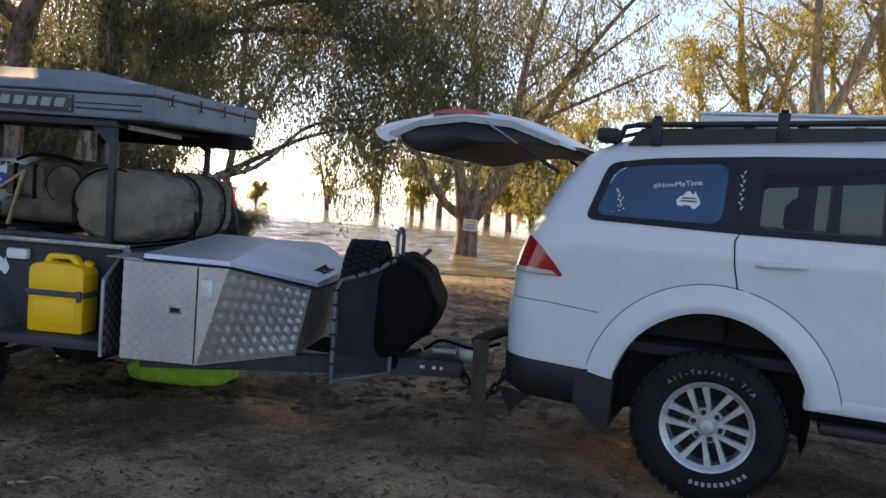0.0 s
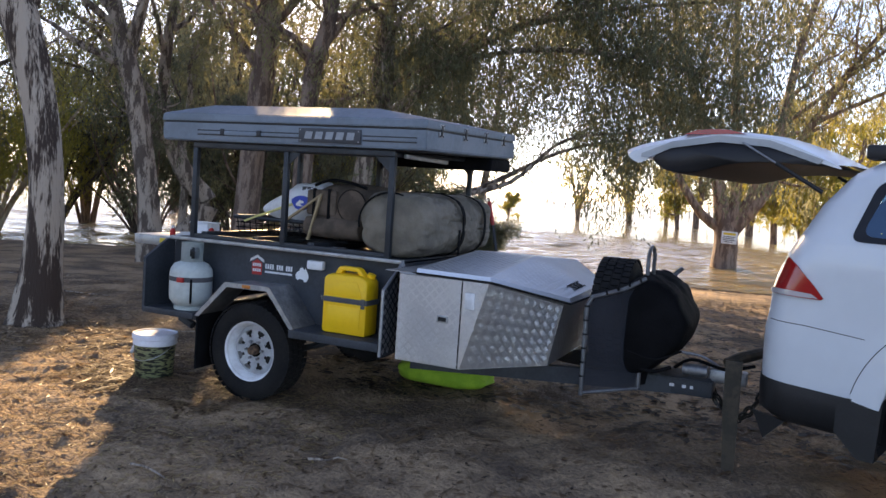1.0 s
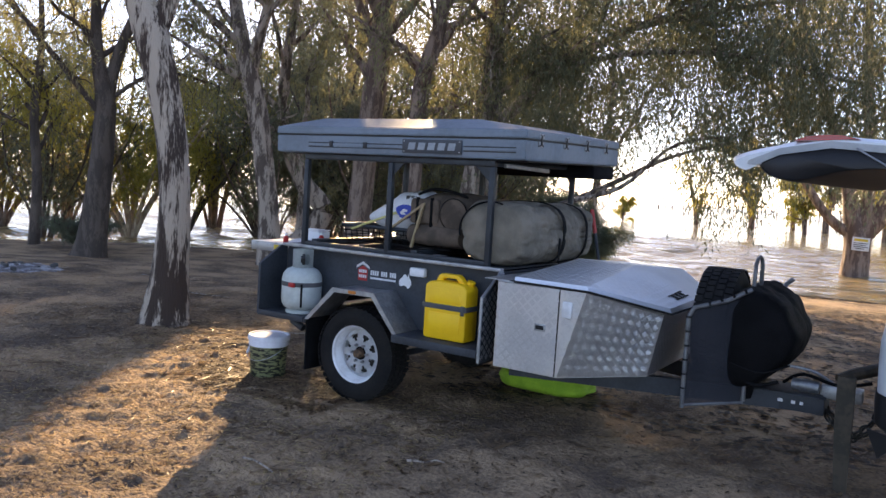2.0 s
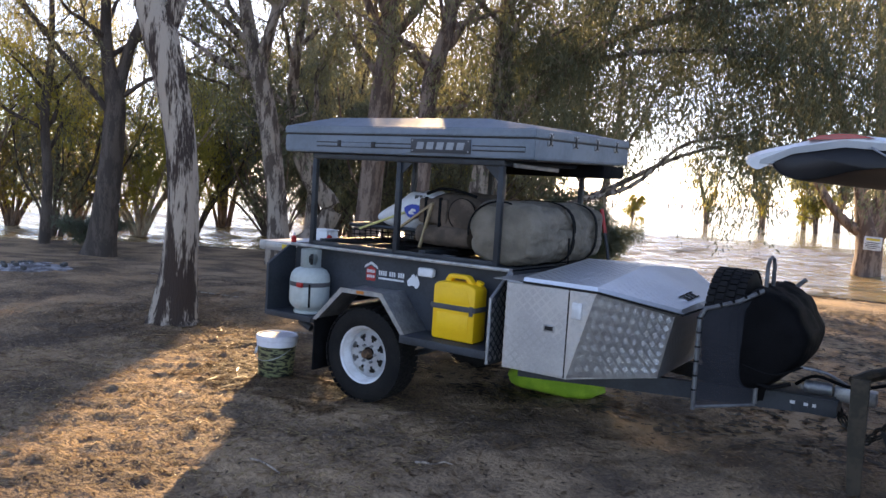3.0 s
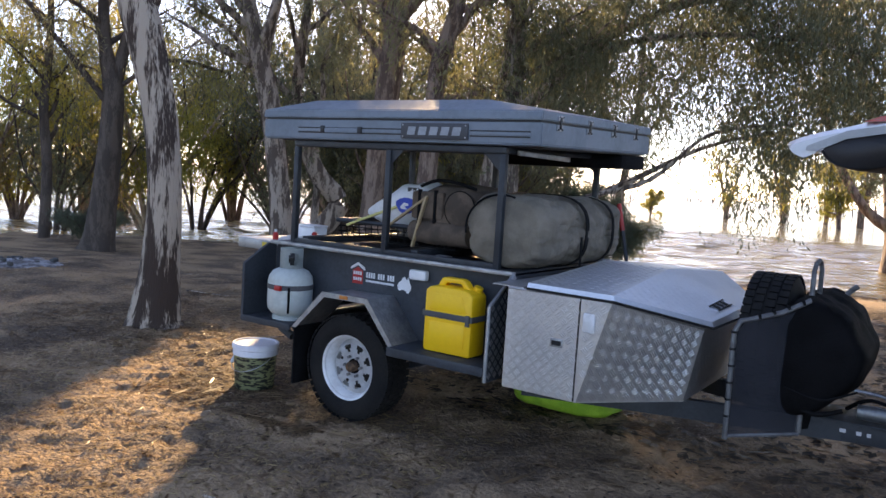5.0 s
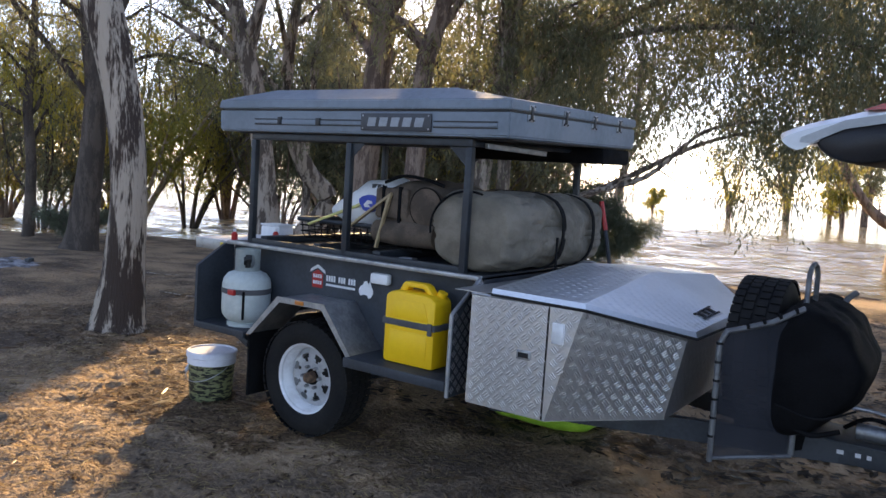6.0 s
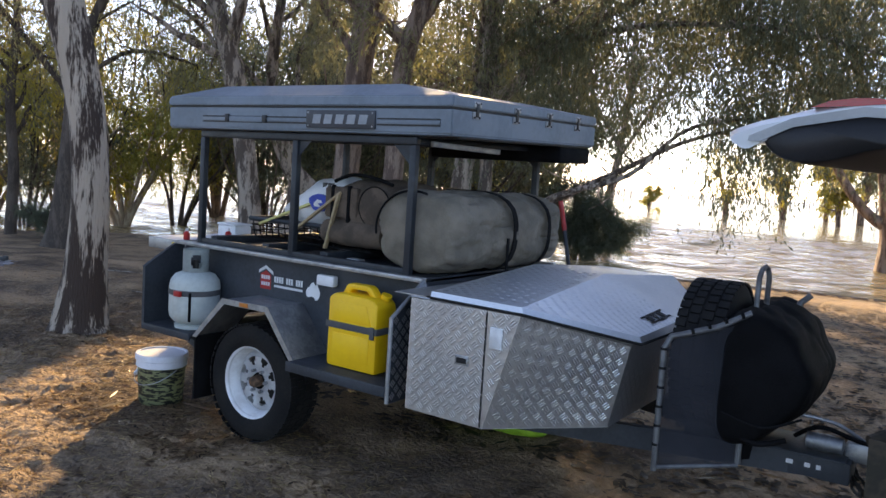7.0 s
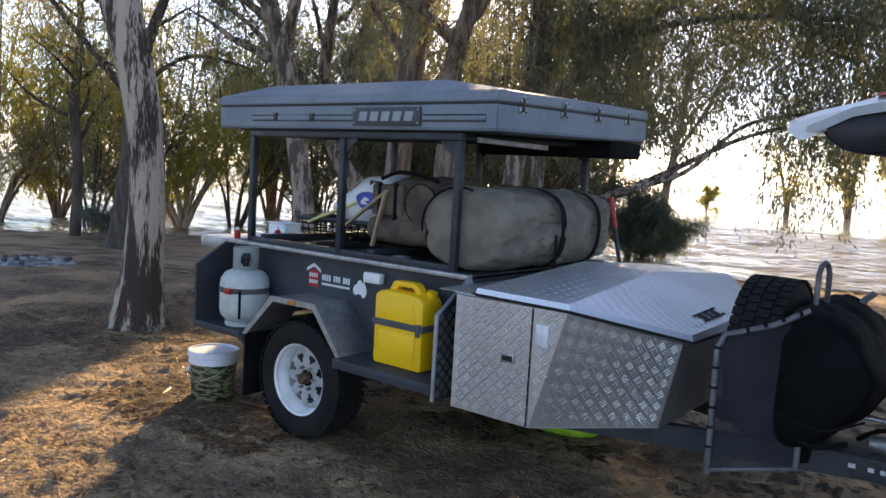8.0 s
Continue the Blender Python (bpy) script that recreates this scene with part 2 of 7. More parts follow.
def bm_lathe(profile, m=Matrix(), seg=32, close=False):
    """Turned shape: (radius, height) pairs about local z, put by m."""
    bm = bmesh.new()
    rings = [[bm.verts.new(m @ Vector((r * math.cos(a), r * math.sin(a), h))) for a in (2 * math.pi * k / seg for k in range(seg))] for r, h in profile]
    pairs = list(zip(rings, rings[1:])) + ([(rings[-1], rings[0])] if close else [])
    for r0, r1 in pairs:
        for k in range(seg):
            bm.faces.new((r0[k], r0[(k + 1) % seg], r1[(k + 1) % seg], r1[k]))
    if not close:
        for ring, flip in ((rings[0], True), (rings[-1], False)):
            bm.faces.new(ring[::-1] if flip else ring)
    bmesh.ops.recalc_face_normals(bm, faces=bm.faces)
    return bm


def bm_loft(rings, closed=True, caps=True):
    """Skin over rings of points, each of one count."""
    bm = bmesh.new()
    vs = [[bm.verts.new(p) for p in r] for r in rings]
    n = len(rings[0])
    for r0, r1 in zip(vs, vs[1:]):
        for k in range(n if closed else n - 1):
            bm.faces.new((r0[k], r0[(k + 1) % n], r1[(k + 1) % n], r1[k]))
    if caps and closed:
        bm.faces.new(vs[0][::-1])
        bm.faces.new(vs[-1])
    bmesh.ops.recalc_face_normals(bm, faces=bm.faces)
    return bm


def bm_plate(quad, thick, b=0.0):
    """Flat plate over corners in order, thickened along its normal."""
    q = [Vector(p) for p in quad]
    n = (q[1] - q[0]).cross(q[2] - q[0]).normalized() * thick
    bm = bmesh.new()
    lo, hi = [bm.verts.new(p) for p in q], [bm.verts.new(p + n) for p in q]
    bm.faces.new(lo[::-1])
    bm.faces.new(hi)
    for i in range(len(q)):
        j = (i + 1) % len(q)
        bm.faces.new((lo[i], lo[j], hi[j], hi[i]))
    bmesh.ops.recalc_face_normals(bm, faces=bm.faces)
    if b:
        bmesh.ops.bevel(bm, geom=bm.edges[:], offset=b, segments=1, affect="EDGES")
    return bm


def merge(*bms):
    """One bmesh out of several."""
    out = bms[0]
    for other in bms[1:]:
        me = bpy.data.meshes.new("tmp")
        other.to_mesh(me)
        out.from_mesh(me)
        other.free()
        bpy.data.meshes.remove(me)
    return out


def solid(name, bm, material, angle=35, matrix=None):
    me = bpy.data.meshes.new(name)
    bm.to_mesh(me)
    bm.free()
    me.materials.append(material)
    me.shade_smooth()
    me.set_sharp_from_angle(angle=radians(angle))
    ob = new(name, me)
    if matrix is not None:
        ob.matrix_world = matrix
    return ob


def part(name, bm, material, parent, label="", angle=35):
    ob = solid(name, bm, material, angle)
    ob.parent = parent
    if label:
        tagged(ob, label)
    return ob


def thing(name, m, label, category, group="", kind=""):
    ob = new(name)
    ob.empty_display_size = 0.1
    ob.matrix_world = m
    return tagged(ob, label, category, group, kind)


def words(text, size, m, material, parent, name, label="", thick=0.001):
    """Raised lettering in the built-in font, as a mesh, under a thing."""
    c = bpy.data.curves.new(name, "FONT")
    c.body, c.size, c.extrude, c.align_x, c.align_y = text, size, thick, "CENTER", "CENTER"
    o = new(name, c)
    bpy.context.view_layer.update()
    me = bpy.data.meshes.new_from_object(o)
    bpy.data.objects.remove(o)
    me.transform(m)
    me.materials.clear()
    me.materials.append(material)
    ob = new(name, me)
    ob.parent = parent
    if label:
        tagged(ob, label)
    return ob


def fast_mesh(name, verts, faces, material):
    """Mesh from arrays: verts n x 3, faces m x k."""
    me = bpy.data.meshes.new(name)
    verts, faces = np.asarray(verts, dtype=np.float32), np.asarray(faces, dtype=np.int32)
    k = faces.shape[1]
    me.vertices.add(len(verts))
    me.vertices.foreach_set("co", verts.ravel())
    me.loops.add(faces.size)
    me.loops.foreach_set("vertex_index", faces.ravel())
    me.polygons.add(len(faces))
    me.polygons.foreach_set("loop_start", np.arange(0, faces.size, k, dtype=np.int32))
    me.update(calc_edges=True)
    me.materials.append(material)
    return me

# ---- land and lake ----
WATER = -0.40


def shore(x):
    """The waterline's y at x."""
    return np.interp(x, [-200, -60, -30, -20, -17, -10, 0, 6, 15, 40, 200], [-90, -30, 3, 10.5, 14.5, 18.5, 20.6, 21.2, 24, 30, 60])


def ground_height(x, y):
    x, y = np.asarray(x, dtype=float), np.asarray(y, dtype=float)
    d = shore(x) - y
    z = np.interp(d, [-60, -8, -0.3, 0.15, 0.5, 6, 11, 40], [-3, -1.4, -0.46, -0.40, -0.30, -0.22, 0.0, 0.0])
    z = z + 0.05 * np.exp(-((x - 1.6) ** 2 + (y - 4.3) ** 2) / 1.5)
    return z


def bumpy(x, y):
    """Footprints, ruts and small clods."""
    rng = np.random.RandomState(4)
    h = np.zeros_like(x)
    for wave, size in ((3.0, 0.012), (1.1, 0.007), (0.45, 0.006), (0.2, 0.005), (0.1, 0.0045)):
        for _ in range(7):
            a, ph = rng.rand() * 6.283, rng.rand() * 6.283
            k = 6.283 / (wave * rng.uniform(0.7, 1.4))
            h += size * 0.55 * np.sin(k * (x * math.cos(a) + y * math.sin(a)) + ph + 1.7 * np.sin(0.37 * k * (x * math.sin(a * 1.7) - y * math.cos(a))))
    prints = np.zeros_like(x)
    for _ in range(2600):
        px, py, a = rng.uniform(-8, -2.2), rng.uniform(1.5, 7.5), rng.rand() * 6.283
        near = np.nonzero((np.abs(x - px) < 0.25) & (np.abs(y - py) < 0.25))
        dx, dy = x[near] - px, y[near] - py
        u, v = dx * math.cos(a) + dy * math.sin(a), -dx * math.sin(a) + dy * math.cos(a)
        r = (u / 0.062) ** 2 + (v / 0.032) ** 2
        prints[near] += -0.011 * np.exp(-r) + 0.006 * np.exp(-((np.sqrt(r) - 1.6) / 0.4) ** 2)
    return h + prints


def spaced(lo, a, b, hi, step):
    mid = list(np.arange(a, b, step))
    left, right, s, p = [], [], step, a
    while p > lo:
        s *= 1.07
        p -= s
        left.append(p)
    s, p = step, mid[-1]
    while p < hi:
        s *= 1.07
        p += s
        right.append(p)
    return np.array(left[::-1] + mid + right)


gx, gy = np.meshgrid(spaced(-1500, -8.2, 3.0, 1500, 0.042), spaced(-1500, 1.6, 7.6, 1500, 0.042), indexing="ij")
gz = ground_height(gx, gy)
fade = np.clip(1.2 - np.maximum(np.hypot(gx + 3, gy - 5) - 9, 0) / 14, 0, 1)
flat = np.ones_like(gx)
for wx, wy, wr in ((-3.0, 4.75, 0.28), (1.53, 4.38, 0.35), (-3.98, 4.88, 0.22)):
    flat *= 1 - np.exp(-(((gx - wx) ** 2 + (gy - wy) ** 2) / wr ** 2) ** 2)
gz = gz + bumpy(gx, gy) * fade * flat
ni, nj = gx.shape
idx = np.arange(ni * nj).reshape(ni, nj)
quads = np.stack([idx[:-1, :-1], idx[1:, :-1], idx[1:, 1:], idx[:-1, 1:]], -1).reshape(-1, 4)
ground = new("ground", fast_mesh("ground", np.stack([gx, gy, gz], -1).reshape(-1, 3), quads, M_SOIL))
ground.data.shade_smooth()
tagged(ground, "bare dusty brown lakeside soil with footprints and leaf litter", "ground", kind="structure")

M_WATER = bpy.data.materials.new("muddy_lake_water")
M_WATER.use_nodes = True
nt = M_WATER.node_tree
pw = nt.nodes["Principled BSDF"]
pw.inputs["Base Color"].default_value = (0.36, 0.275, 0.145, 1)
pw.inputs["Roughness"].default_value = 0.10
pw.inputs["IOR"].default_value = 1.33
pw.inputs["Specular IOR Level"].default_value = 0.42
tcw, mpw, nw, nw2, bw, adw = (nt.nodes.new("ShaderNode" + k) for k in ("TexCoord", "Mapping", "TexNoise", "TexNoise", "Bump", "Math"))
mpw.inputs["Scale"].default_value = (0.45, 1.5, 1)
mpw.inputs["Rotation"].default_value = (0, 0, radians(12))
nw.inputs["Scale"].default_value, nw.inputs["Detail"].default_value = 1.1, 5
nw2.inputs["Scale"].default_value, nw2.inputs["Detail"].default_value = 4.0, 4
adw.operation = "MULTIPLY_ADD"
adw.inputs[1].default_value = 0.42
nt.links.new(tcw.outputs["Object"], mpw.inputs[0])
nt.links.new(mpw.outputs[0], nw.inputs["Vector"])
nt.links.new(mpw.outputs[0], nw2.inputs["Vector"])
nt.links.new(nw2.outputs[0], adw.inputs[0])
nt.links.new(nw.outputs[0], adw.inputs[2])
bw.inputs["Strength"].default_value, bw.inputs["Distance"].default_value = 1.0, 0.55
nt.links.new(adw.outputs[0], bw.inputs["Height"])
nt.links.new(bw.outputs[0], pw.inputs["Normal"])
wx_line, wy_line = spaced(-1490, -24, 9, 1490, 0.32), spaced(-1490, 13, 44, 1490, 0.14)
wgx, wgy = np.meshgrid(wx_line, wy_line, indexing="ij")
w_step = np.maximum(np.gradient(wx_line)[:, None] * 0.45, np.gradient(wy_line)[None, :])
wgz = np.full_like(wgx, WATER)
wave_rng = np.random.RandomState(31)
for lam in (0.55, 0.6, 0.7, 0.8, 0.95, 1.1, 1.3, 1.6, 2.1, 2.8):
    a, ph = radians(90 + wave_rng.uniform(-32, 32)), wave_rng.rand() * 6.283
    k = 6.283 / lam
    bend = 1.6 * np.sin(0.23 * k * (wgx * math.cos(a + 1.2) + wgy * math.sin(a + 1.2)) + 2 * ph)
    wgz += 0.0105 * lam * np.clip(1.6 - 4.0 * w_step / lam, 0, 1) * np.sin(k * (wgx * math.cos(a) + wgy * math.sin(a)) + ph + bend)
wi, wj = wgx.shape
w_idx = np.arange(wi * wj).reshape(wi, wj)
water = new("water", fast_mesh("water", np.stack([wgx, wgy, wgz], -1).reshape(-1, 3), np.stack([w_idx[:-1, :-1], w_idx[1:, :-1], w_idx[1:, 1:], w_idx[:-1, 1:]], -1).reshape(-1, 4), M_WATER))
water.data.shade_smooth()
tagged(water, "rippled muddy brown lake water reflecting the bright sky", "lake", kind="structure")

# ---- camper trailer ----
TR = pose(-3.07, 4.72, 0, 0, 0, -3.5)
trailer = thing("camper_trailer", TR, "dark grey steel camper trailer with a silver checker-plate nose box", "trailer")
MID = 0.87


def flip(p):
    """The far-side mate of a point."""
    return (p[0], 2 * MID - p[1], *p[2:])


WALL, DECK = 0.17, 1.11
wall_poly = [(-0.875, 0.54), (-0.42, 0.52), (-0.15, 0.80), (0.26, 0.80), (0.48, 0.52), (1.16, 0.50), (1.16, DECK - 0.015), (-0.83, DECK - 0.015), (-0.875, 1.06)]
part("side_wall", bm_prism(wall_poly, "v", WALL, WALL + 0.004), M_STEEL, trailer)
part("side_wall", bm_prism(wall_poly, "v", 2 * MID - WALL - 0.004, 2 * MID - WALL), M_STEEL, trailer)
part("front_wall", bm_box(1.156, 1.16, WALL + 0.006, 2 * MID - WALL - 0.006, 0.5, DECK - 0.02, 0), M_STEEL, trailer)
part("rear_wall", bm_box(-0.875, -0.871, WALL + 0.006, 2 * MID - WALL - 0.006, 0.55, DECK - 0.02, 0), M_STEEL, trailer)
part("tub_floor", bm_box(-0.865, 1.15, 0.30, 2 * MID - 0.30, 0.50, 0.53, 0.003), M_STEEL, trailer)
part("deck", bm_box(-0.86, 1.15, 0.14, 2 * MID - 0.14, DECK - 0.012, DECK, 0.003), M_POST, trailer, "dark worn deck plate")
part("top_rail", bm_box(-0.86, 1.16, 0.09, 0.135, DECK - 0.022, DECK + 0.003, 0.003), M_GALV, trailer, "scuffed pale metal edge rail")
part("top_rail", bm_box(-0.86, 1.16, 2 * MID - 0.135, 2 * MID - 0.09, DECK - 0.022, DECK + 0.003, 0.003), M_GALV, trailer)

# open shelf ends beside the wheel
gusset = [(WALL, DECK - 0.02), (0.10, DECK - 0.02), (-0.15, 0.93), (-0.15, 0.50), (WALL, 0.50)]
part("gusset", bm_prism([(WALL, DECK - 0.02), (0.10, DECK - 0.02), (-0.128, 0.95), (-0.128, 0.545), (WALL, 0.545)], "u", -0.90, -0.876), M_STEEL, trailer)
part("gusset", bm_prism(gusset, "u", 1.155, 1.175), M_STEEL, trailer)
part("gusset_edge", bm_tube([(1.165, 0.10, 1.095), (1.165, -0.15, 0.932), (1.165, -0.152, 0.50)], 0.012, 8), M_GALV, trailer)
part("gas_shelf", bm_box(-0.876, -0.40, -0.13, WALL, 0.565, 0.583, 0.004), M_STEEL, trailer)
part("shelf_lip", bm_box(-0.876, -0.40, -0.142, -0.13, 0.542, 0.586, 0.003), M_STEEL, trailer)
part("side_step", bm_box(0.46, 1.155, -0.15, WALL, 0.563, 0.582, 0.004), M_STEEL, trailer)
part("step_lip", bm_box(0.46, 1.155, -0.165, -0.15, 0.53, 0.585, 0.004), M_STEEL, trailer)

# wheel guard
outer = [(-0.39, 0.575), (-0.13, 0.838), (0.245, 0.842), (0.47, 0.575)]
inner = [(-0.375, 0.575), (-0.123, 0.828), (0.238, 0.832), (0.455, 0.575)]
for side in (0, 1):
    def sv(v):
        return 2 * MID - v if side else v
    lo, hi = sorted((sv(-0.115), sv(WALL)))
    part("wheel_guard", bm_prism(outer + inner[::-1], "v", lo, hi, 0.002), M_GALV, trailer, "bare galvanised wheel guard")
    f0, f1 = sorted((sv(-0.118), sv(-0.112)))
    lip = [(-0.40, 0.57), (-0.135, 0.845), (0.25, 0.849), (0.48, 0.57), (0.44, 0.57), (0.23, 0.815), (-0.115, 0.811), (-0.36, 0.57)]
    part("guard_lip", bm_prism(lip, "v", f0, f1), M_GALV, trailer)
    m0, m1 = sorted((sv(-0.10), sv(WALL)))
    part("mud_flap", bm_box(-0.40, -0.385, m0, m1, 0.17, 0.575, 0.003), M_BLACK, trailer, "black rubber mud flap")
part("marker_lamp", bm_box(0.02, 0.09, -0.124, -0.116, 0.818, 0.842, 0.003), M_ORANGE, trailer, "amber side marker")


def tyre_bm(r, w, rim_r, m, seg=64, blocks=0, depth=0.008):
    """Tyre section turned about its axle."""
    h = w / 2
    prof = [(rim_r, -h * 0.78), (rim_r + 0.02, -h * 0.92), ((r + rim_r) / 2, -h), (r - 0.045, -h * 0.97), (r - 0.014, -h * 0.84), (r - depth, -h * 0.70),
            (r - depth, h * 0.70), (r - 0.014, h * 0.84), (r - 0.045, h * 0.97), ((r + rim_r) / 2, h), (rim_r + 0.02, h * 0.92), (rim_r, h * 0.78)]
    return bm_lathe(prof, m, seg, close=True)


def tread_bm(r, w, m, blocks, depth=0.008):
    """Rows of raised tread blocks round a tyre."""
    h = w / 2
    bm = bmesh.new()
    for k in range(blocks):
        for row, off in ((-0.62, 0), (-0.22, 0.5), (0.22, 0.0), (0.62, 0.5)):
            a0, a1 = (k + off + 0.08) / blocks * 2 * math.pi, (k + off + 0.82) / blocks * 2 * math.pi
            y0, y1 = (row - 0.17) * h * 1.18, (row + 0.17) * h * 1.18
            vs = []
            for rr in (r - depth - 0.002, r):
                for a, y in ((a0, y0), (a1, y0), (a1, y1), (a0, y1)):
                    vs.append(bm.verts.new(m @ Vector((rr * math.cos(a), rr * math.sin(a), y))))
            for q in ((4, 5, 6, 7), (0, 1, 5, 4), (1, 2, 6, 5), (2, 3, 7, 6), (3, 0, 4, 7)):
                bm.faces.new([vs[i] for i in q])
    bmesh.ops.recalc_face_normals(bm, faces=bm.faces)
    return bm


def steel_rim(parent, m, r, material):
    """Eight-hole steel rim: barrel, dish with real holes, hub."""
    part("rim_barrel", bm_lathe([(r, -0.095), (r + 0.012, -0.105), (r + 0.012, -0.098), (r - 0.012, -0.07), (r - 0.022, -0.02), (r - 0.022, 0.09), (r - 0.014, 0.09), (r - 0.006, -0.06)], m, 48, close=True), material, parent)
    bm = bmesh.new()
    n, rings = 64, [(0.050, -0.030), (0.082, -0.030), (0.098, -0.040), (0.122, -0.044), (0.150, -0.042), (0.162, -0.030), (r - 0.020, -0.012)]
    vs = [[bm.verts.new(m @ Vector((rr * math.cos(2 * math.pi * k / n), rr * math.sin(2 * math.pi * k / n), z))) for k in range(n)] for rr, z in rings]
    for i in range(len(rings) - 1):
        for k in range(n):
            if (i == 2 and k % 8 in (3, 4)) or (i == 3 and k % 8 in (2, 3, 4, 5)):
                continue
            bm.faces.new((vs[i][k], vs[i][(k + 1) % n], vs[i + 1][(k + 1) % n], vs[i + 1][k]))
    bmesh.ops.solidify(bm, geom=bm.faces[:], thickness=0.006)
    part("rim_dish", bm, material, parent)
    part("brake_drum", bm_lathe([(0.02, 0.0), (0.15, 0.0), (0.15, 0.06), (0.02, 0.06)], m, 24), M_HUB, parent)
    part("hub_ring", bm_lathe([(0.0505, -0.02), (0.0495, -0.036), (0.040, -0.034), (0.039, -0.02)], m, 24), M_BLACK, parent)
    part("hub", bm_lathe([(0.036, -0.02), (0.034, -0.075), (0.028, -0.085), (0.022, -0.09), (0.001, -0.091)], m, 24), M_RUST, parent, "rusty bearing cap")
    for k in range(6):
        a = 2 * math.pi * k / 6
        c = m @ Vector((0.068 * math.cos(a), 0.068 * math.sin(a), -0.03))
        e = m @ Vector((0.068 * math.cos(a), 0.068 * math.sin(a), -0.058))
        part("wheel_nut", bm_tube([c, e], 0.010, 6), M_GALV, parent)


def wheel(parent, m, r, w, rim_r, blocks=0):
    hub_ob = part("wheel", tyre_bm(r, w, rim_r, m, 72, blocks), M_RUBBER, parent, "black all-terrain tyre on a white steel rim")
    tagged(part("tread", tread_bm(r, w, m, blocks), M_RUBBER, hub_ob), kind="stuff")
    steel_rim(hub_ob, m, rim_r, M_RIMW)


wheel(trailer, Matrix.Translation((0.045, 0.065, 0.354)) @ Matrix.Rotation(radians(-90), 4, "X"), 0.354, 0.235, 0.205, 46)
wheel(trailer, Matrix.Translation((0.045, 2 * MID - 0.065, 0.354)) @ Matrix.Rotation(radians(90), 4, "X"), 0.354, 0.235, 0.205, 46)
part("axle", bm_tube([(0.045, 0.15, 0.354), (0.045, 2 * MID - 0.15, 0.354)], 0.03, 12), M_STEEL, trailer)
for v in (0.38, 2 * MID - 0.38):
    part("leaf_spring", bm_tube([(-0.5, v, 0.44), (-0.2, v, 0.33), (0, v, 0.31), (0.2, v, 0.33), (0.5, v, 0.44)], 0.025, 6, smooth_path=True), M_STEEL, trailer)
    part("chassis_rail", bm_box(-0.87, 1.2, v - 0.025, v + 0.025, 0.42, 0.50, 0.004), M_STEEL, trailer)
part("stabiliser_leg", bm_tube([(-0.72, 0.1, 0.49), (-0.60, 0.1, 0.44)], 0.03, 8), M_STEEL, trailer)

# rack above the tub
def post(u, v, z0=DECK, z1=1.82):
    part("rack_post", bm_box(u - 0.02, u + 0.02, v - 0.02, v + 0.02, z0, z1, 0.004), M_POST, trailer)


for v, up in ((0.15, 0.0), (2 * MID - 0.22, 0.052)):
    for u in (-0.68, 0.155, 1.02):
        post(u, v, DECK, 1.80 + up)
    part("rack_rail", bm_box(-0.70, 1.04, v - 0.02, v + 0.02, 1.802 + up, 1.842 + up, 0.004), M_POST, trailer)
part("deck_rail", bm_box(-0.66, 1.0, 0.132, 0.168, DECK + 0.001, DECK + 0.036, 0.004), M_POST, trailer)
for u in (-0.68, 0.155, 1.02):
    part("rack_crossbar", bm_tube([(u, 0.172, 1.822), (u, 2 * MID - 0.242, 1.872)], 0.02, 8), M_POST, trailer)
part("rack_brace", bm_prism([(0.88, 1.80), (1.0, 1.80), (1.0, 1.69)], "v", 0.148, 0.152), M_POST, trailer)
part("rack_brace", bm_prism([(0.175, 1.85), (0.29, 1.85), (0.175, 1.75)], "v", 1.518, 1.522), M_POST, trailer)
part("rack_brace", bm_prism([(0.88, 1.85), (1.0, 1.85), (1.0, 1.75)], "v", 1.518, 1.522), M_POST, trailer)
part("light_bar", bm_box(1.045, 1.07, 0.25, 0.95, 1.80, 1.83, 0.004), M_GALV, trailer, "slim pale light bar under the tent")
part("front_hoop", bm_tube([(1.10, 1.50, DECK), (1.10, 1.50, 1.22), (1.10, 0.55, 1.145), (1.10, 0.5, DECK)], 0.012, 8), M_GALV, trailer)
part("black_prop", bm_tube([(1.29, 1.6, 1.04), (1.225, 1.6, 1.341)], 0.014, 8), M_STEEL, trailer)
part("red_prop", bm_tube([(1.225, 1.6, 1.341), (1.18, 1.6, 1.535)], 0.017, 8), M_RED, trailer, "red painted prop")
part("rack_brace", bm_prism([(0.175, 1.80), (0.27, 1.80), (0.175, 1.71)], "v", 0.148, 0.152), M_POST, trailer)
for u in (-0.62, -0.13, 0.36):
    part("deck_batten", bm_box(u - 0.03, u + 0.03, 0.20, 1.5, DECK, DECK + 0.05, 0.005), M_POST, trailer, "dark steel cross channel")
part("tie_block", bm_box(0.50, 0.60, 0.24, 0.30, DECK, DECK + 0.03, 0.006), M_GALV, trailer, "pale metal tie-down")

# markings on the side wall: house-shaped badge, bars for its numbers, map shape, lamp
badge = [(-0.125, 0.885), (-0.035, 0.885), (-0.035, 0.975), (-0.08, 1.0), (-0.125, 0.975)]
part("badge", bm_prism(badge, "v", WALL - 0.002, WALL), M_RED, trailer, "red house-shaped sticker")
part("badge_roof", bm_prism([(-0.145, 0.978), (-0.08, 1.012), (-0.015, 0.978), (-0.02, 1.0), (-0.08, 1.032), (-0.14, 1.0)], "v", WALL - 0.0025, WALL), M_DECAL, trailer)
for z, h in ((0.958, 0.012), (0.918, 0.011)):
    for k in range(4):
        a = -0.117 + 0.0195 * k
        part("badge_bar", bm_box(a, a + 0.014, WALL - 0.003, WALL - 0.002, z - h, z + h, 0), M_DECAL, trailer)
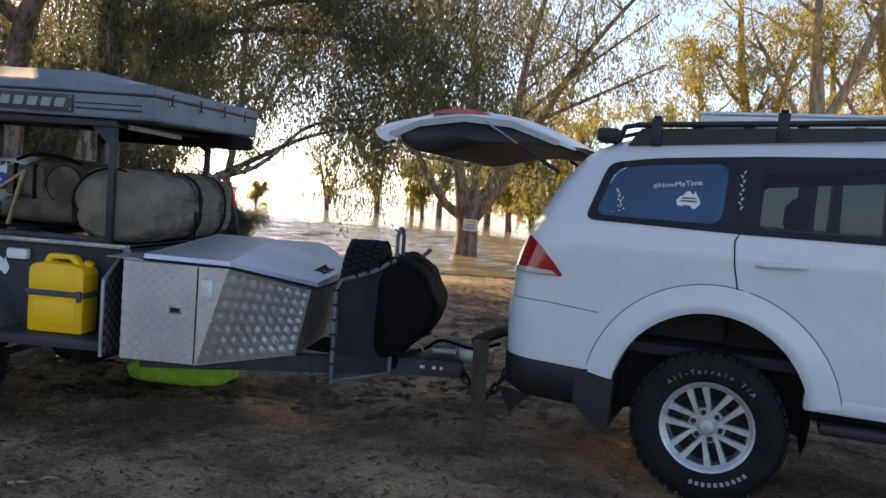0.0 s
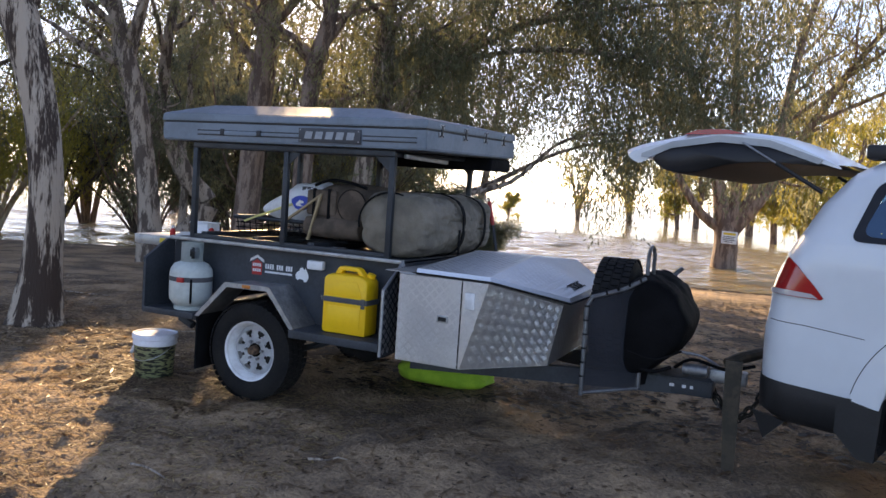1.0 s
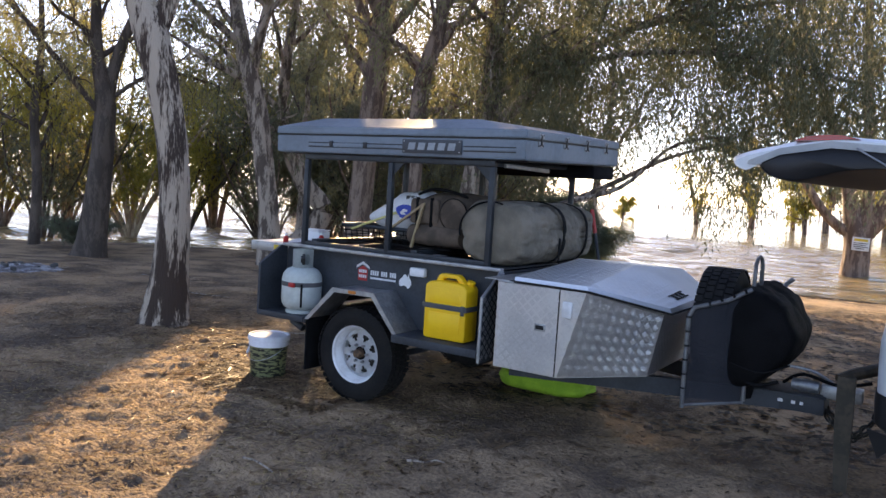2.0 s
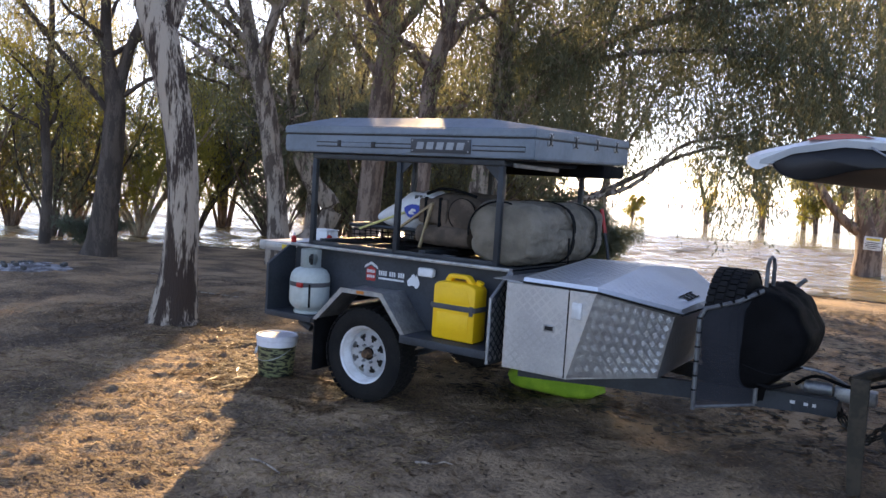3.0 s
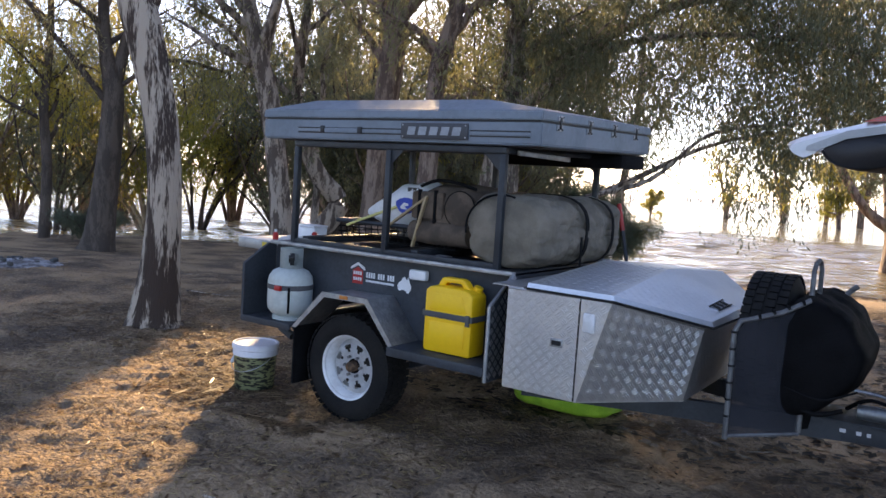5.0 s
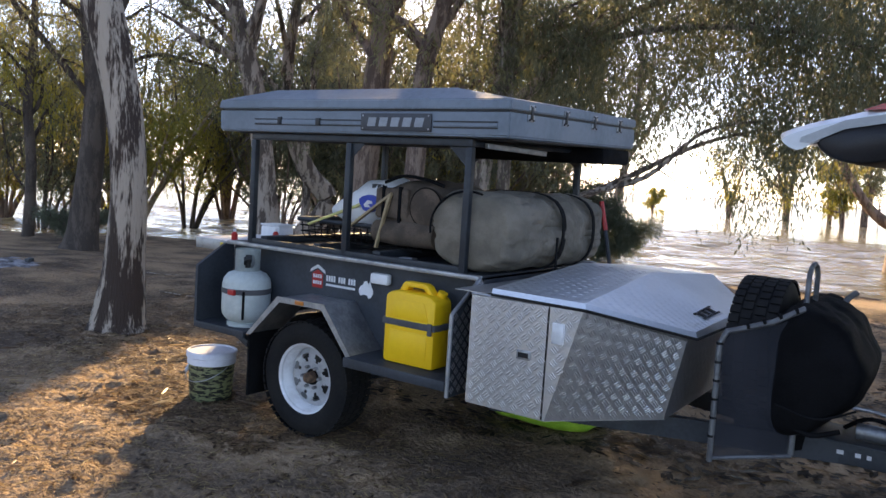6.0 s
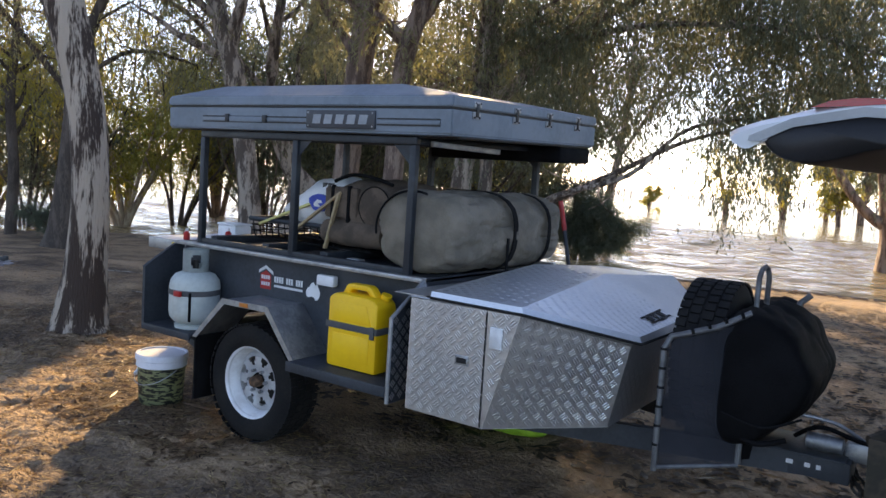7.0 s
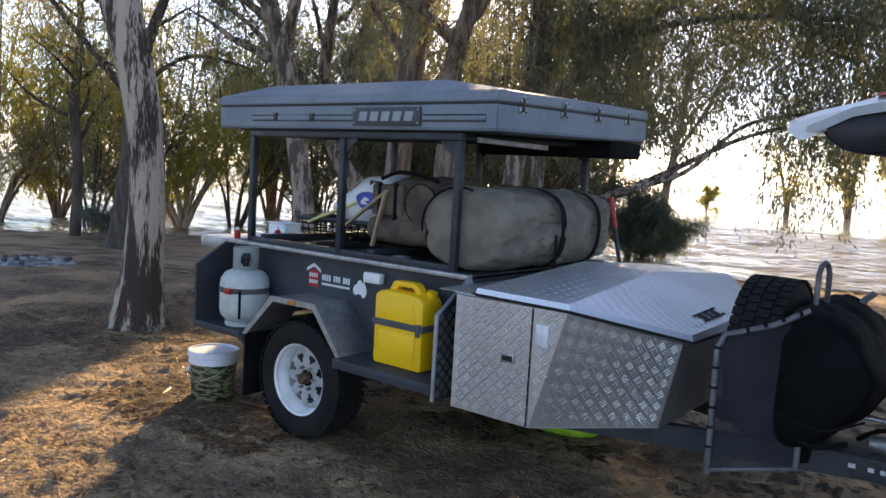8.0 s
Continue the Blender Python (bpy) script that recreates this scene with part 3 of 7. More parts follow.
for k in range(12):
    a = -0.005 + 0.0205 * k
    if k not in (4, 8):
        part("number_bar", bm_box(a, a + 0.014, WALL - 0.002, WALL, 0.935, 0.972, 0), M_DECAL, trailer, "white sticker bar")
part("number_bar", bm_box(-0.005, 0.235, WALL - 0.002, WALL, 0.906, 0.920, 0), M_DECAL, trailer)
AUS = [(0.0, 0.45), (0.12, 0.66), (0.27, 0.74), (0.36, 0.92), (0.52, 0.98), (0.60, 0.86), (0.68, 0.80), (0.74, 1.0), (0.82, 0.78), (0.97, 0.52), (0.98, 0.34), (0.84, 0.10), (0.70, 0.06), (0.60, 0.20), (0.40, 0.24), (0.18, 0.16), (0.06, 0.22)]
part("map_sticker", bm_prism([(0.265 + 0.115 * a, 0.865 + 0.115 * b) for a, b in AUS], "v", WALL - 0.002, WALL), M_DECAL, trailer, "white map-shaped sticker")
part("side_lamp", bm_box(0.385, 0.52, WALL - 0.05, WALL, 0.975, 1.04, 0.014), M_WHITE, trailer, "white plastic work lamp")

# nose box of checker plate
Z0, ZT = 0.51, 1.065
near_b = [(1.28, -0.15, Z0), (1.726, -0.15, Z0), (2.166, 0.258, 0.53)]
near_t = [(1.28, -0.15, ZT), (1.885, -0.15, ZT), (2.225, 0.325, 0.925)]
part("box_side", bm_plate([near_b[0], near_b[1], near_t[1], near_t[0]], -0.004), M_ALU, trailer, "checker-plate box side with a hatch")
part("box_cheek", bm_loft([[near_b[1], near_b[2]], [near_t[1], near_t[2]]], closed=False), M_ALU, trailer, "angled checker-plate panel")
part("box_nose", bm_plate([near_b[2], flip(near_b[2]), flip(near_t[2]), near_t[2]], -0.004), M_ALU, trailer)
part("box_cheek", bm_plate([flip(near_b[2]), flip(near_b[1]), flip(near_t[1]), flip(near_t[2])], -0.004), M_ALU, trailer)
part("box_side", bm_plate([flip(near_b[1]), flip(near_b[0]), flip(near_t[0]), flip(near_t[1])], -0.004), M_ALU, trailer)
part("box_back", bm_plate([(1.28, -0.146, Z0), (1.28, -0.146, ZT), (1.28, 1.886, ZT), (1.28, 1.886, Z0)], 0.004), M_ALU, trailer)
part("box_floor", bm_plate([near_b[0], near_b[1], near_b[2], flip(near_b[2]), flip(near_b[1]), flip(near_b[0])], -0.005), M_ALU, trailer)
part("box_shoulder", bm_box(1.175, 1.36, -0.15, 1.89, ZT + 0.002, ZT + 0.006, 0), M_ALU, trailer)
rim_u = [(1.40, -0.165, 1.078), (1.90, -0.165, 1.072), (2.275, 0.31, 0.94), (2.30, 2 * MID - 0.42, 0.945), (1.90, 1.905, 1.072), (1.40, 1.905, 1.078)]
crown = [(1.40, -0.155, 1.102), (1.89, -0.155, 1.096), (2.262, 0.315, 0.966), (2.29, 2 * MID - 0.425, 0.972), (1.89, 1.89, 1.10), (1.40, 1.89, 1.106)]
bm = bmesh.new()
lo = [bm.verts.new(p) for p in rim_u]
hi = [bm.verts.new(p) for p in crown]
ridge = [bm.verts.new((1.40, MID, 1.175)), bm.verts.new((1.83, MID, 1.17)), bm.verts.new((2.278, MID, 0.985))]
for i in range(6):
    j = (i + 1) % 6
    if i != 5 and i != 2:
        bm.faces.new((lo[i], lo[j], hi[j], hi[i]))
bm.faces.new((lo[2], lo[3], hi[3], ridge[2], hi[2]))
bm.faces.new((lo[5], lo[0], hi[0], ridge[0], hi[5]))
bm.faces.new((hi[0], hi[1], ridge[1], ridge[0]))
bm.faces.new((hi[1], hi[2], ridge[2], ridge[1]))
bm.faces.new((hi[5], ridge[0], ridge[1], hi[4]))
bm.faces.new((hi[4], ridge[1], ridge[2], hi[3]))
bm.faces.new(lo[::-1])
bmesh.ops.recalc_face_normals(bm, faces=bm.faces)
lid = part("box_lid", bm, M_LID, trailer, "silver plate lid, paled for the sky it reflects", 8)
# Dark tube added to draw the shaded gap beneath the lid rim.
part("lid_gap_strip", bm_tube([(p[0] - 0.004, p[1] + 0.008, p[2] - 0.008) for p in rim_u[:4]], 0.008, 8), M_SEAM, lid, "dark strip standing in for the gap under the lid")
for p, q in zip(near_t, near_t[1:]):
    part("box_edge", bm_tube([(p[0], p[1] - 0.002, p[2] - 0.004), (q[0], q[1] - 0.002, q[2] - 0.004)], 0.007, 8), M_GALV, trailer)
def on_slope(a, b):
    """Point on the near sloping face of the lid: a along the nose edge, b up the slope."""
    p, q = Vector(crown[2]).lerp(Vector((2.278, MID, 0.985)), a), Vector(crown[1]).lerp(Vector((1.83, MID, 1.17)), a)
    return p.lerp(q, b) + Vector((0.004, 0, 0.004))


for a0, a1, b0, b1 in ((0.50, 0.93, 0.10, 0.125), (0.50, 0.93, 0.215, 0.24), (0.55, 0.62, 0.13, 0.21), (0.68, 0.73, 0.13, 0.21), (0.79, 0.87, 0.13, 0.21)):
    part("lid_badge", bm_plate([on_slope(a0, b0), on_slope(a1, b0), on_slope(a1, b1), on_slope(a0, b1)], 0.002), M_SEAM, lid, "small black badge strip")
part("hatch_seam", bm_box(1.706, 1.714, -0.1535, -0.150, Z0, ZT, 0), M_SEAM, trailer)
part("hatch_latch", bm_box(1.555, 1.63, -0.158, -0.150, 0.78, 0.825, 0.003), M_GALV, trailer, "recessed metal latch")
part("latch_slot", bm_box(1.565, 1.62, -0.1595, -0.158, 0.79, 0.815, 0), M_SEAM, trailer)
part("latch_plate", bm_box(1.735, 1.80, -0.162, -0.150, 0.885, 0.985, 0.006), M_DECAL, trailer, "pale plastic latch cover")


def treads(name, origin, du, dv, nu, nv, keep, parent, size=0.0165):
    """Raised diamond treads over a panel, joined in one sheet: origin, two unit axes, counts."""
    o, a, b = Vector(origin), Vector(du).normalized(), Vector(dv).normalized()
    n = a.cross(b).normalized()
    verts, faces = [], []
    step = 0.064
    for i in range(nu):
        for j in range(nv):
            p = o + a * (step * (i + 0.5 * (j % 2) + 0.4)) + b * (step * 0.5 * (j + 0.8))
            if not keep(p):
                continue
            along, across = ((a + b) if j % 2 else (a - b)).normalized(), ((a - b) if j % 2 else (a + b)).normalized()
            for k in (-0.72, 0.0, 0.72):
                c = p + across * size * k
                s = len(verts)
                for x, y in ((-1, -0.26), (1, -0.26), (1, 0.26), (-1, 0.26)):
                    verts.append(c + along * size * x + across * size * y)
                for x in (-0.7, 0.7):
                    verts.append(c + along * size * x + n * 0.0010)
                faces += [(s, s + 1, s + 5, s + 4), (s + 2, s + 3, s + 4, s + 5), (s + 1, s + 2, s + 5, s + 5), (s + 3, s, s + 4, s + 4)]
    me = bpy.data.meshes.new(name)
    me.from_pydata(verts, [], [f[:3] if f[2] == f[3] else f for f in faces])
    me.materials.append(M_TREAD)
    ob = new(name, me)
    ob.parent = parent
    return tagged(ob, "raised diamond treads", kind="stuff")


def inside(poly, x, y):
    ok = False
    for (x0, y0), (x1, y1) in zip(poly, poly[1:] + poly[:1]):
        if (y0 > y) != (y1 > y) and x < (x1 - x0) * (y - y0) / (y1 - y0) + x0:
            ok = not ok
    return ok


side_poly = [(1.285, Z0 + 0.01), (1.72, Z0 + 0.01), (1.875, ZT - 0.01), (1.285, ZT - 0.01)]
treads("side_treads", (1.28, -0.1545, Z0), (1, 0, 0), (0, 0, 1), 19, 34, lambda p: inside(side_poly, p.x, p.z) and abs(p.x - 1.71) > 0.015 and not (1.54 < p.x < 1.64 and 0.77 < p.z < 0.835), trailer)


def quad_treads(name, a, b, c, d, parent, size=0.0165, off=0.0006):
    """Treads over a panel of four corners that need not be a true rectangle."""
    a, b, c, d = (Vector(p) for p in (a, b, c, d))
    wide, high = ((b - a).length + (c - d).length) / 2, ((d - a).length + (c - b).length) / 2
    verts, faces = [], []
    for j in range(int(high / 0.032)):
        for i in range(int(wide / 0.064) + 1):
            s, t = (i + 0.5 * (j % 2) + 0.3) * 0.064 / wide, (j + 0.7) * 0.032 / high
            if not (0.02 < s < 0.98 and 0.015 < t < 0.985):
                continue
            p = (a * (1 - s) + b * s) * (1 - t) + (d * (1 - s) + c * s) * t
            du = ((b - a) * (1 - t) + (c - d) * t).normalized()
            dv = ((d - a) * (1 - s) + (c - b) * s).normalized()
            n = du.cross(dv).normalized()
            p = p + n * off
            along, across = ((du + dv), (du - dv)) if j % 2 else ((du - dv), (du + dv))
            along.normalize(), across.normalize()
            for k in (-0.72, 0.0, 0.72):
                m = p + across * size * k
                q = len(verts)
                for x, y in ((-1, -0.26), (1, -0.26), (1, 0.26), (-1, 0.26)):
                    verts.append(m + along * size * x + across * size * y)
                for x in (-0.7, 0.7):
                    verts.append(m + along * size * x + n * 0.0011)
                faces += [(q, q + 1, q + 5, q + 4), (q + 2, q + 3, q + 4, q + 5), (q + 1, q + 2, q + 5), (q + 3, q, q + 4)]
    me = bpy.data.meshes.new(name)
    me.from_pydata(verts, [], faces)
    me.materials.append(M_TREAD)
    ob = new(name, me)
    ob.parent = parent
    return tagged(ob, "raised diamond treads", kind="stuff")


quad_treads("cheek_treads", near_b[1], near_b[2], near_t[2], near_t[1], trailer)
quad_treads("nose_treads", near_b[2], flip(near_b[2]), flip(near_t[2]), near_t[2], trailer)
treads("gusset_treads", (1.1752, -0.15, 0.51), (0, 1, 0), (0, 0, 1), 9, 34, lambda p: inside([(q[0] - 0.0, q[1]) for q in ((0.15, 1.08), (0.09, 1.08), (-0.135, 0.92), (-0.135, 0.51), (0.15, 0.51))], p.y, p.z), trailer)
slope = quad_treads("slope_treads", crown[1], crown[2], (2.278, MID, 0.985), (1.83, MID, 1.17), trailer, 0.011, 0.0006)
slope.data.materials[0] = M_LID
treads("lid_treads", (1.42, -0.13, 1.1045), (1, 0, 0), (0, 1, 0.0705), 12, 46, lambda p: p.x < 1.87 - 0.055 * (p.y + 0.15) and p.y < 0.85, trailer, 0.0125)

# drawbar, coupling and front guard
for p, q in (((1.2, 0.25), (3.12, 0.84)), ((1.2, 2 * MID - 0.25), (3.12, 2 * MID - 0.84))):
    a, b = Vector((*p, 0.42)), Vector((*q, 0.42))
    d = (b - a).normalized()
    s = Vector((-d.y, d.x, 0)) * 0.025
    part("drawbar", bm_loft([[c + s + Vector((0, 0, 0.055)), c - s + Vector((0, 0, 0.055)), c - s - Vector((0, 0, 0.055)), c + s - Vector((0, 0, 0.055))] for c in (a, b)]), M_STEEL, trailer)
part("drawbar_plate", bm_box(2.72, 3.12, 0.70, 1.04, 0.475, 0.485, 0.002), M_STEEL, trailer)
part("drawbar_tip", bm_box(2.85, 3.14, 0.74, 1.0, 0.37, 0.474, 0.006), M_STEEL, trailer)
for u, w in ((2.86, 0.04), (2.95, 0.025), (3.0, 0.02)):
    part("rating_plate", bm_box(u, u + w, 0.737, 0.74, 0.415, 0.435, 0), M_DECAL, trailer)
part("coupling", merge(bm_lathe([(0.02, -0.085), (0.038, -0.08), (0.042, 0.0), (0.038, 0.075), (0.02, 0.08)], Matrix.Translation((3.02, 0.80, 0.53)) @ Matrix.Rotation(radians(90), 4, "Y"), 20), bm_box(3.10, 3.34, 0.82, 0.92, 0.46, 0.55, 0.012)), M_GALV, trailer, "scuffed galvanised hitch coupling")
part("brake_lever", bm_tube([(3.18, 0.87, 0.55), (3.05, 0.84, 0.62), (2.88, 0.80, 0.64)], 0.010, 8, smooth_path=True), M_GALV, trailer)
part("hitch_hose", bm_tube([(2.88, 0.85, 0.52), (3.0, 0.8, 0.60), (3.2, 0.82, 0.56), (3.38, 0.86, 0.60)], 0.011, 8, smooth_path=True), M_BLACK, trailer)
leg_pts = [(3.27, 0.46, 0.69), (3.275, 0.455, 0.4), (3.29, 0.45, 0.0)]
part("jack_leg", bm_loft([[Vector(p) + Vector((x * w, y * w, 0)) for x, y in ((-1, -0.6), (1, -0.6), (1, 0.6), (-1, 0.6))] for p, w in zip(leg_pts, (0.048, 0.046, 0.034))]), M_JACK, trailer, "worn olive steel drop leg")
part("jack_arm", bm_tube([(3.23, 0.46, 0.665), (3.30, 0.52, 0.70), (3.42, 0.72, 0.72)], 0.036, 10), M_JACK, trailer)


def chain(points, parent):
    """Loose chain of oval links along a sagging line."""
    for k, (p, q) in enumerate(zip(points, points[1:])):
        p, q = Vector(p), Vector(q)
        d = (q - p).normalized()
        s = d.cross(Vector((0.3, 1, 0.2) if k % 2 else (1, -0.2, 0.4))).normalized()
        c, h = (p + q) / 2, (q - p).length * 0.62
        loop = [c + d * h * math.cos(a) + s * 0.02 * math.sin(a) for a in (2 * math.pi * i / 10 for i in range(11))]
        part("chain_link", bm_tube(loop, 0.0075, 6, cap=False), M_HUB, parent)


for v, sag in ((0.80, 0.20), (0.95, 0.26)):
    chain([(3.12 + 0.36 * k / 11, v, 0.42 - sag * math.sin(math.pi * k / 11) + 0.10 * k / 11) for k in range(12)], trailer)

frame_pts = [(2.378, 0.33, 0.355), (2.375, 0.33, 0.93), (2.40, 0.345, 0.99), (2.45, 0.37, 1.005), (2.58, 0.44, 1.05), (2.70, 0.50, 1.125), (2.70, 0.52, 1.09), (2.70, 0.53, 0.42)]
guard = part("stone_guard", bm_tube(frame_pts, 0.014, 10), M_TUBE, trailer, "bent tube stone guard with dark mesh")
guard_sheet = [(2.388, 0.345, 0.37), (2.68, 0.525, 0.42), (2.69, 0.52, 1.09), (2.58, 0.455, 1.03), (2.42, 0.365, 0.985), (2.385, 0.345, 0.93)]
M_MESH = mat("dark_shade_mesh", (0.030, 0.032, 0.040), (0.045, 0.047, 0.056), spec=0.2, rough=0.8, scale=5, fine=200, bump=0.001)
nt = M_MESH.node_tree
mesh_out = next(n for n in nt.nodes if n.type == "OUTPUT_MATERIAL")
mesh_mix, mesh_hole = nt.nodes.new("ShaderNodeMixShader"), nt.nodes.new("ShaderNodeBsdfTransparent")
mesh_src = mesh_out.inputs[0].links[0].from_socket
mesh_mix.inputs[0].default_value = 0.5
nt.links.new(mesh_src, mesh_mix.inputs[1])
nt.links.new(mesh_hole.outputs[0], mesh_mix.inputs[2])
nt.links.new(mesh_mix.outputs[0], mesh_out.inputs[0])
part("mesh_sheet", bm_plate(guard_sheet, 0.003), M_MESH, guard, "dark see-through mesh")
part("guard_brace", bm_tube([(2.375, 0.33, 0.37), (2.70, 0.53, 0.41)], 0.010, 8), M_TUBE, guard)
for k in range(6):
    z = 0.48 + 0.09 * k
    part("mesh_tie", bm_tube([(2.375, 0.33, z - 0.006), (2.375, 0.33, z + 0.006)], 0.0165, 8), M_BLACK, guard)
for k in range(4):
    t = (k + 0.5) / 4
    p = Vector((2.45, 0.37, 1.005)).lerp(Vector((2.70, 0.50, 1.125)), t)
    part("mesh_tie", bm_tube([p - Vector((0.006, 0.003, 0.002)), p + Vector((0.006, 0.003, 0.002))], 0.0165, 8), M_BLACK, guard)
part("grab_hoop", bm_tube([(2.66, 0.78, 0.95), (2.66, 0.78, 1.26), (2.665, 0.80, 1.30), (2.67, 0.84, 1.315), (2.675, 0.88, 1.30), (2.68, 0.90, 1.26), (2.68, 0.90, 0.95)], 0.013, 8), M_TUBE, trailer)
part("guard_stub", bm_tube([(2.72, 1.08, 0.9), (2.80, 1.12, 1.13), (2.84, 1.14, 1.17)], 0.016, 8), M_TUBE, trailer)
wheel_m = Matrix.Translation((2.46, MID, 0.85)) @ Matrix.Rotation(radians(90), 4, "Y")
spare = thing("spare_wheel", TR @ wheel_m, "black knobbly spare tyre standing behind the stone guard", "wheel")
part("tyre", tyre_bm(0.37, 0.24, 0.205, Matrix(), 72, 0, 0.012), M_RUBBER, spare)
tagged(part("tread", tread_bm(0.37, 0.24, Matrix(), 44, 0.012), M_RUBBER, spare), kind="stuff")
part("rim", bm_lathe([(0.205, -0.09), (0.19, -0.05), (0.06, -0.03), (0.06, 0.03), (0.19, 0.05), (0.205, 0.09)], Matrix(), 40), M_RIMW, spare)
part("spare_carrier", bm_box(2.36, 2.56, MID - 0.05, MID + 0.05, 0.42, 0.485, 0.005), M_STEEL, trailer)

# ---- things on the trailer ----
tent = thing("rooftop_tent", TR @ Matrix.Translation((0, 0.085, 1.85)) @ Matrix.Rotation(radians(2.0), 4, "X") @ Matrix.Translation((0, -0.085, -1.85)), "folded grey hard-shell rooftop tent on the trailer rack", "tent")
U0, U1, V0, V1 = -0.965, 1.29, 0.085, 1.82


def rect(z, iu0, iu1, iv):
    return [(U0 + iu0, V0 + iv, z), (U1 - iu1, V0 + iv, z), (U1 - iu1, V1 - iv, z), (U0 + iu0, V1 - iv, z)]


def shell(levels, b):
    bm = bm_loft([rect(*a) for a in levels])
    bmesh.ops.bevel(bm, geom=bm.edges[:], offset=b, segments=2, affect="EDGES")
    return bm


part("base_shell", shell([(1.848, 0.012, 0.012, 0.012), (1.858, 0, 0, 0), (1.984, 0, 0, 0)], 0.006), M_TENT, tent)
part("seal", bm_loft([rect(1.988, 0.012, 0.012, 0.012), rect(1.998, 0.012, 0.012, 0.012)]), M_TENTD, tent)
part("lid_shell", shell([(1.998, -0.006, -0.006, -0.006), (2.052, 0.0, -0.004, 0.0), (2.075, 0.10, 0.14, 0.05), (2.128, 0.36, 0.45, 0.16)], 0.006), M_TENT, tent)
for u0, u1 in ((-0.62, 0.29), (0.81, 1.22)):
    for z in (1.898, 1.93):
        part("rail_groove", bm_box(u0, u1, V0 - 0.005, V0 - 0.0005, z - 0.004, z + 0.004, 0), M_TENTD, tent)
    part("side_rail", bm_box(u0, u1, V0 - 0.007, V0 - 0.0005, 1.904, 1.924, 0.001), M_TENT, tent)
part("latch", bm_box(-0.40, -0.37, V0 - 0.016, V0, 1.90, 1.945, 0.003), M_TENTD, tent)
part("latch", bm_box(-0.07, -0.035, V0 - 0.016, V0, 1.895, 1.94, 0.003), M_TENTD, tent)
part("latch_bar", bm_box(-0.365, -0.075, V0 - 0.010, V0, 1.898, 1.93, 0.002), M_TENT, tent)
plate = part("name_plate", bm_box(0.295, 0.80, V0 - 0.014, V0, 1.872, 1.972, 0.004), M_PLATE, tent, "dark plate with pale bars")
M_PALE = mat("plate_letter_grey", (0.30, 0.33, 0.36), rough=0.5)
for k in range(5):
    a = 0.345 + 0.085 * k
    part("plate_bar", bm_prism([(a, 1.897), (a + 0.058, 1.897), (a + 0.070, 1.948), (a + 0.012, 1.948)], "v", V0 - 0.0165, V0 - 0.0135), M_PALE, plate)
for u in (0.312, 0.784):
    for z in (1.886, 1.958):
        part("rivet", bm_tube([(u, V0 - 0.0165, z), (u, V0 - 0.013, z)], 0.005, 8), M_GALV, plate)
for v in (0.30, 0.72, 1.12, 1.52):
    latch = part("lid_latch", bm_box(U1 - 0.003, U1 + 0.008, v - 0.035, v + 0.035, 1.945, 1.982, 0.003), M_GALV, tent, "metal over-centre latch")
    part("latch_keeper", bm_box(U1 + 0.001, U1 + 0.012, v - 0.028, v + 0.04, 2.004, 2.035, 0.003), M_GALV, latch)
    part("latch_bail", bm_box(U1 + 0.009, U1 + 0.016, v - 0.012, v + 0.012, 1.955, 2.025, 0.002), M_TENTD, latch)
    for dv, dz in ((-0.024, 1.953), (0.024, 1.953), (-0.018, 2.026), (0.03, 2.026)):
        part("rivet", bm_tube([(U1 + 0.006, v + dv, dz), (U1 + 0.015, v + dv, dz)], 0.005, 6), M_TENTD, latch)
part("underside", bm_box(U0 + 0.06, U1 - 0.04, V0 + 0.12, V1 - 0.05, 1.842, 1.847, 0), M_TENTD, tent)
part("awning_bag", bm_box(0.25, U1 - 0.02, 1.36, V1 - 0.01, 1.735, 1.84, 0.02), M_BLACK, tent, "black bag strapped beneath")

gas = thing("gas_bottle", TR @ pose(-0.575, 0.03, 0.584), "pale green-grey gas bottle strapped on the trailer shelf", "gas bottle")
part("tank", bm_lathe([(0.118, 0.0), (0.120, 0.02), (0.105, 0.028), (0.13, 0.045), (0.152, 0.075), (0.157, 0.11), (0.157, 0.27), (0.150, 0.305), (0.125, 0.34), (0.085, 0.358), (0.03, 0.362)], Matrix(), 40), M_GAS, gas)
bm = bmesh.new()
levels_c = (0.352, 0.385, 0.40, 0.455, 0.47, 0.50)
vs = [[bm.verts.new((0.080 * math.cos(2 * math.pi * k / 48), 0.080 * math.sin(2 * math.pi * k / 48), z)) for k in range(48)] for z in levels_c]
for i in range(5):
    for k in range(48):
        window = i in (1, 2, 3) and (k % 24) in ((16, 17, 18, 19, 20, 21, 22) if i == 2 else (17, 18, 19, 20, 21))
        if not window:
            bm.faces.new((vs[i][k], vs[i][(k + 1) % 48], vs[i + 1][(k + 1) % 48], vs[i + 1][k]))
bmesh.ops.solidify(bm, geom=bm.faces[:], thickness=0.005)
part("collar", bm, M_GAS, gas)
part("valve", merge(bm_tube([(0, 0, 0.36), (0, 0, 0.43)], 0.018, 10), bm_tube([(0, 0, 0.41), (0, -0.05, 0.41)], 0.014, 10)), M_HUB, gas)
part("strap", bm_lathe([(0.1575, 0.215), (0.161, 0.217), (0.161, 0.248), (0.1575, 0.25)], Matrix(), 40), M_STRAP, gas, "grey webbing strap")
part("buckle", bm_box(0.02, 0.075, -0.178, -0.155, 0.215, 0.25, 0.004), M_RED, gas)
part("strap_tail", bm_box(0.105, 0.115, -0.13, -0.115, 0.06, 0.24, 0.002), M_BLACK, gas)

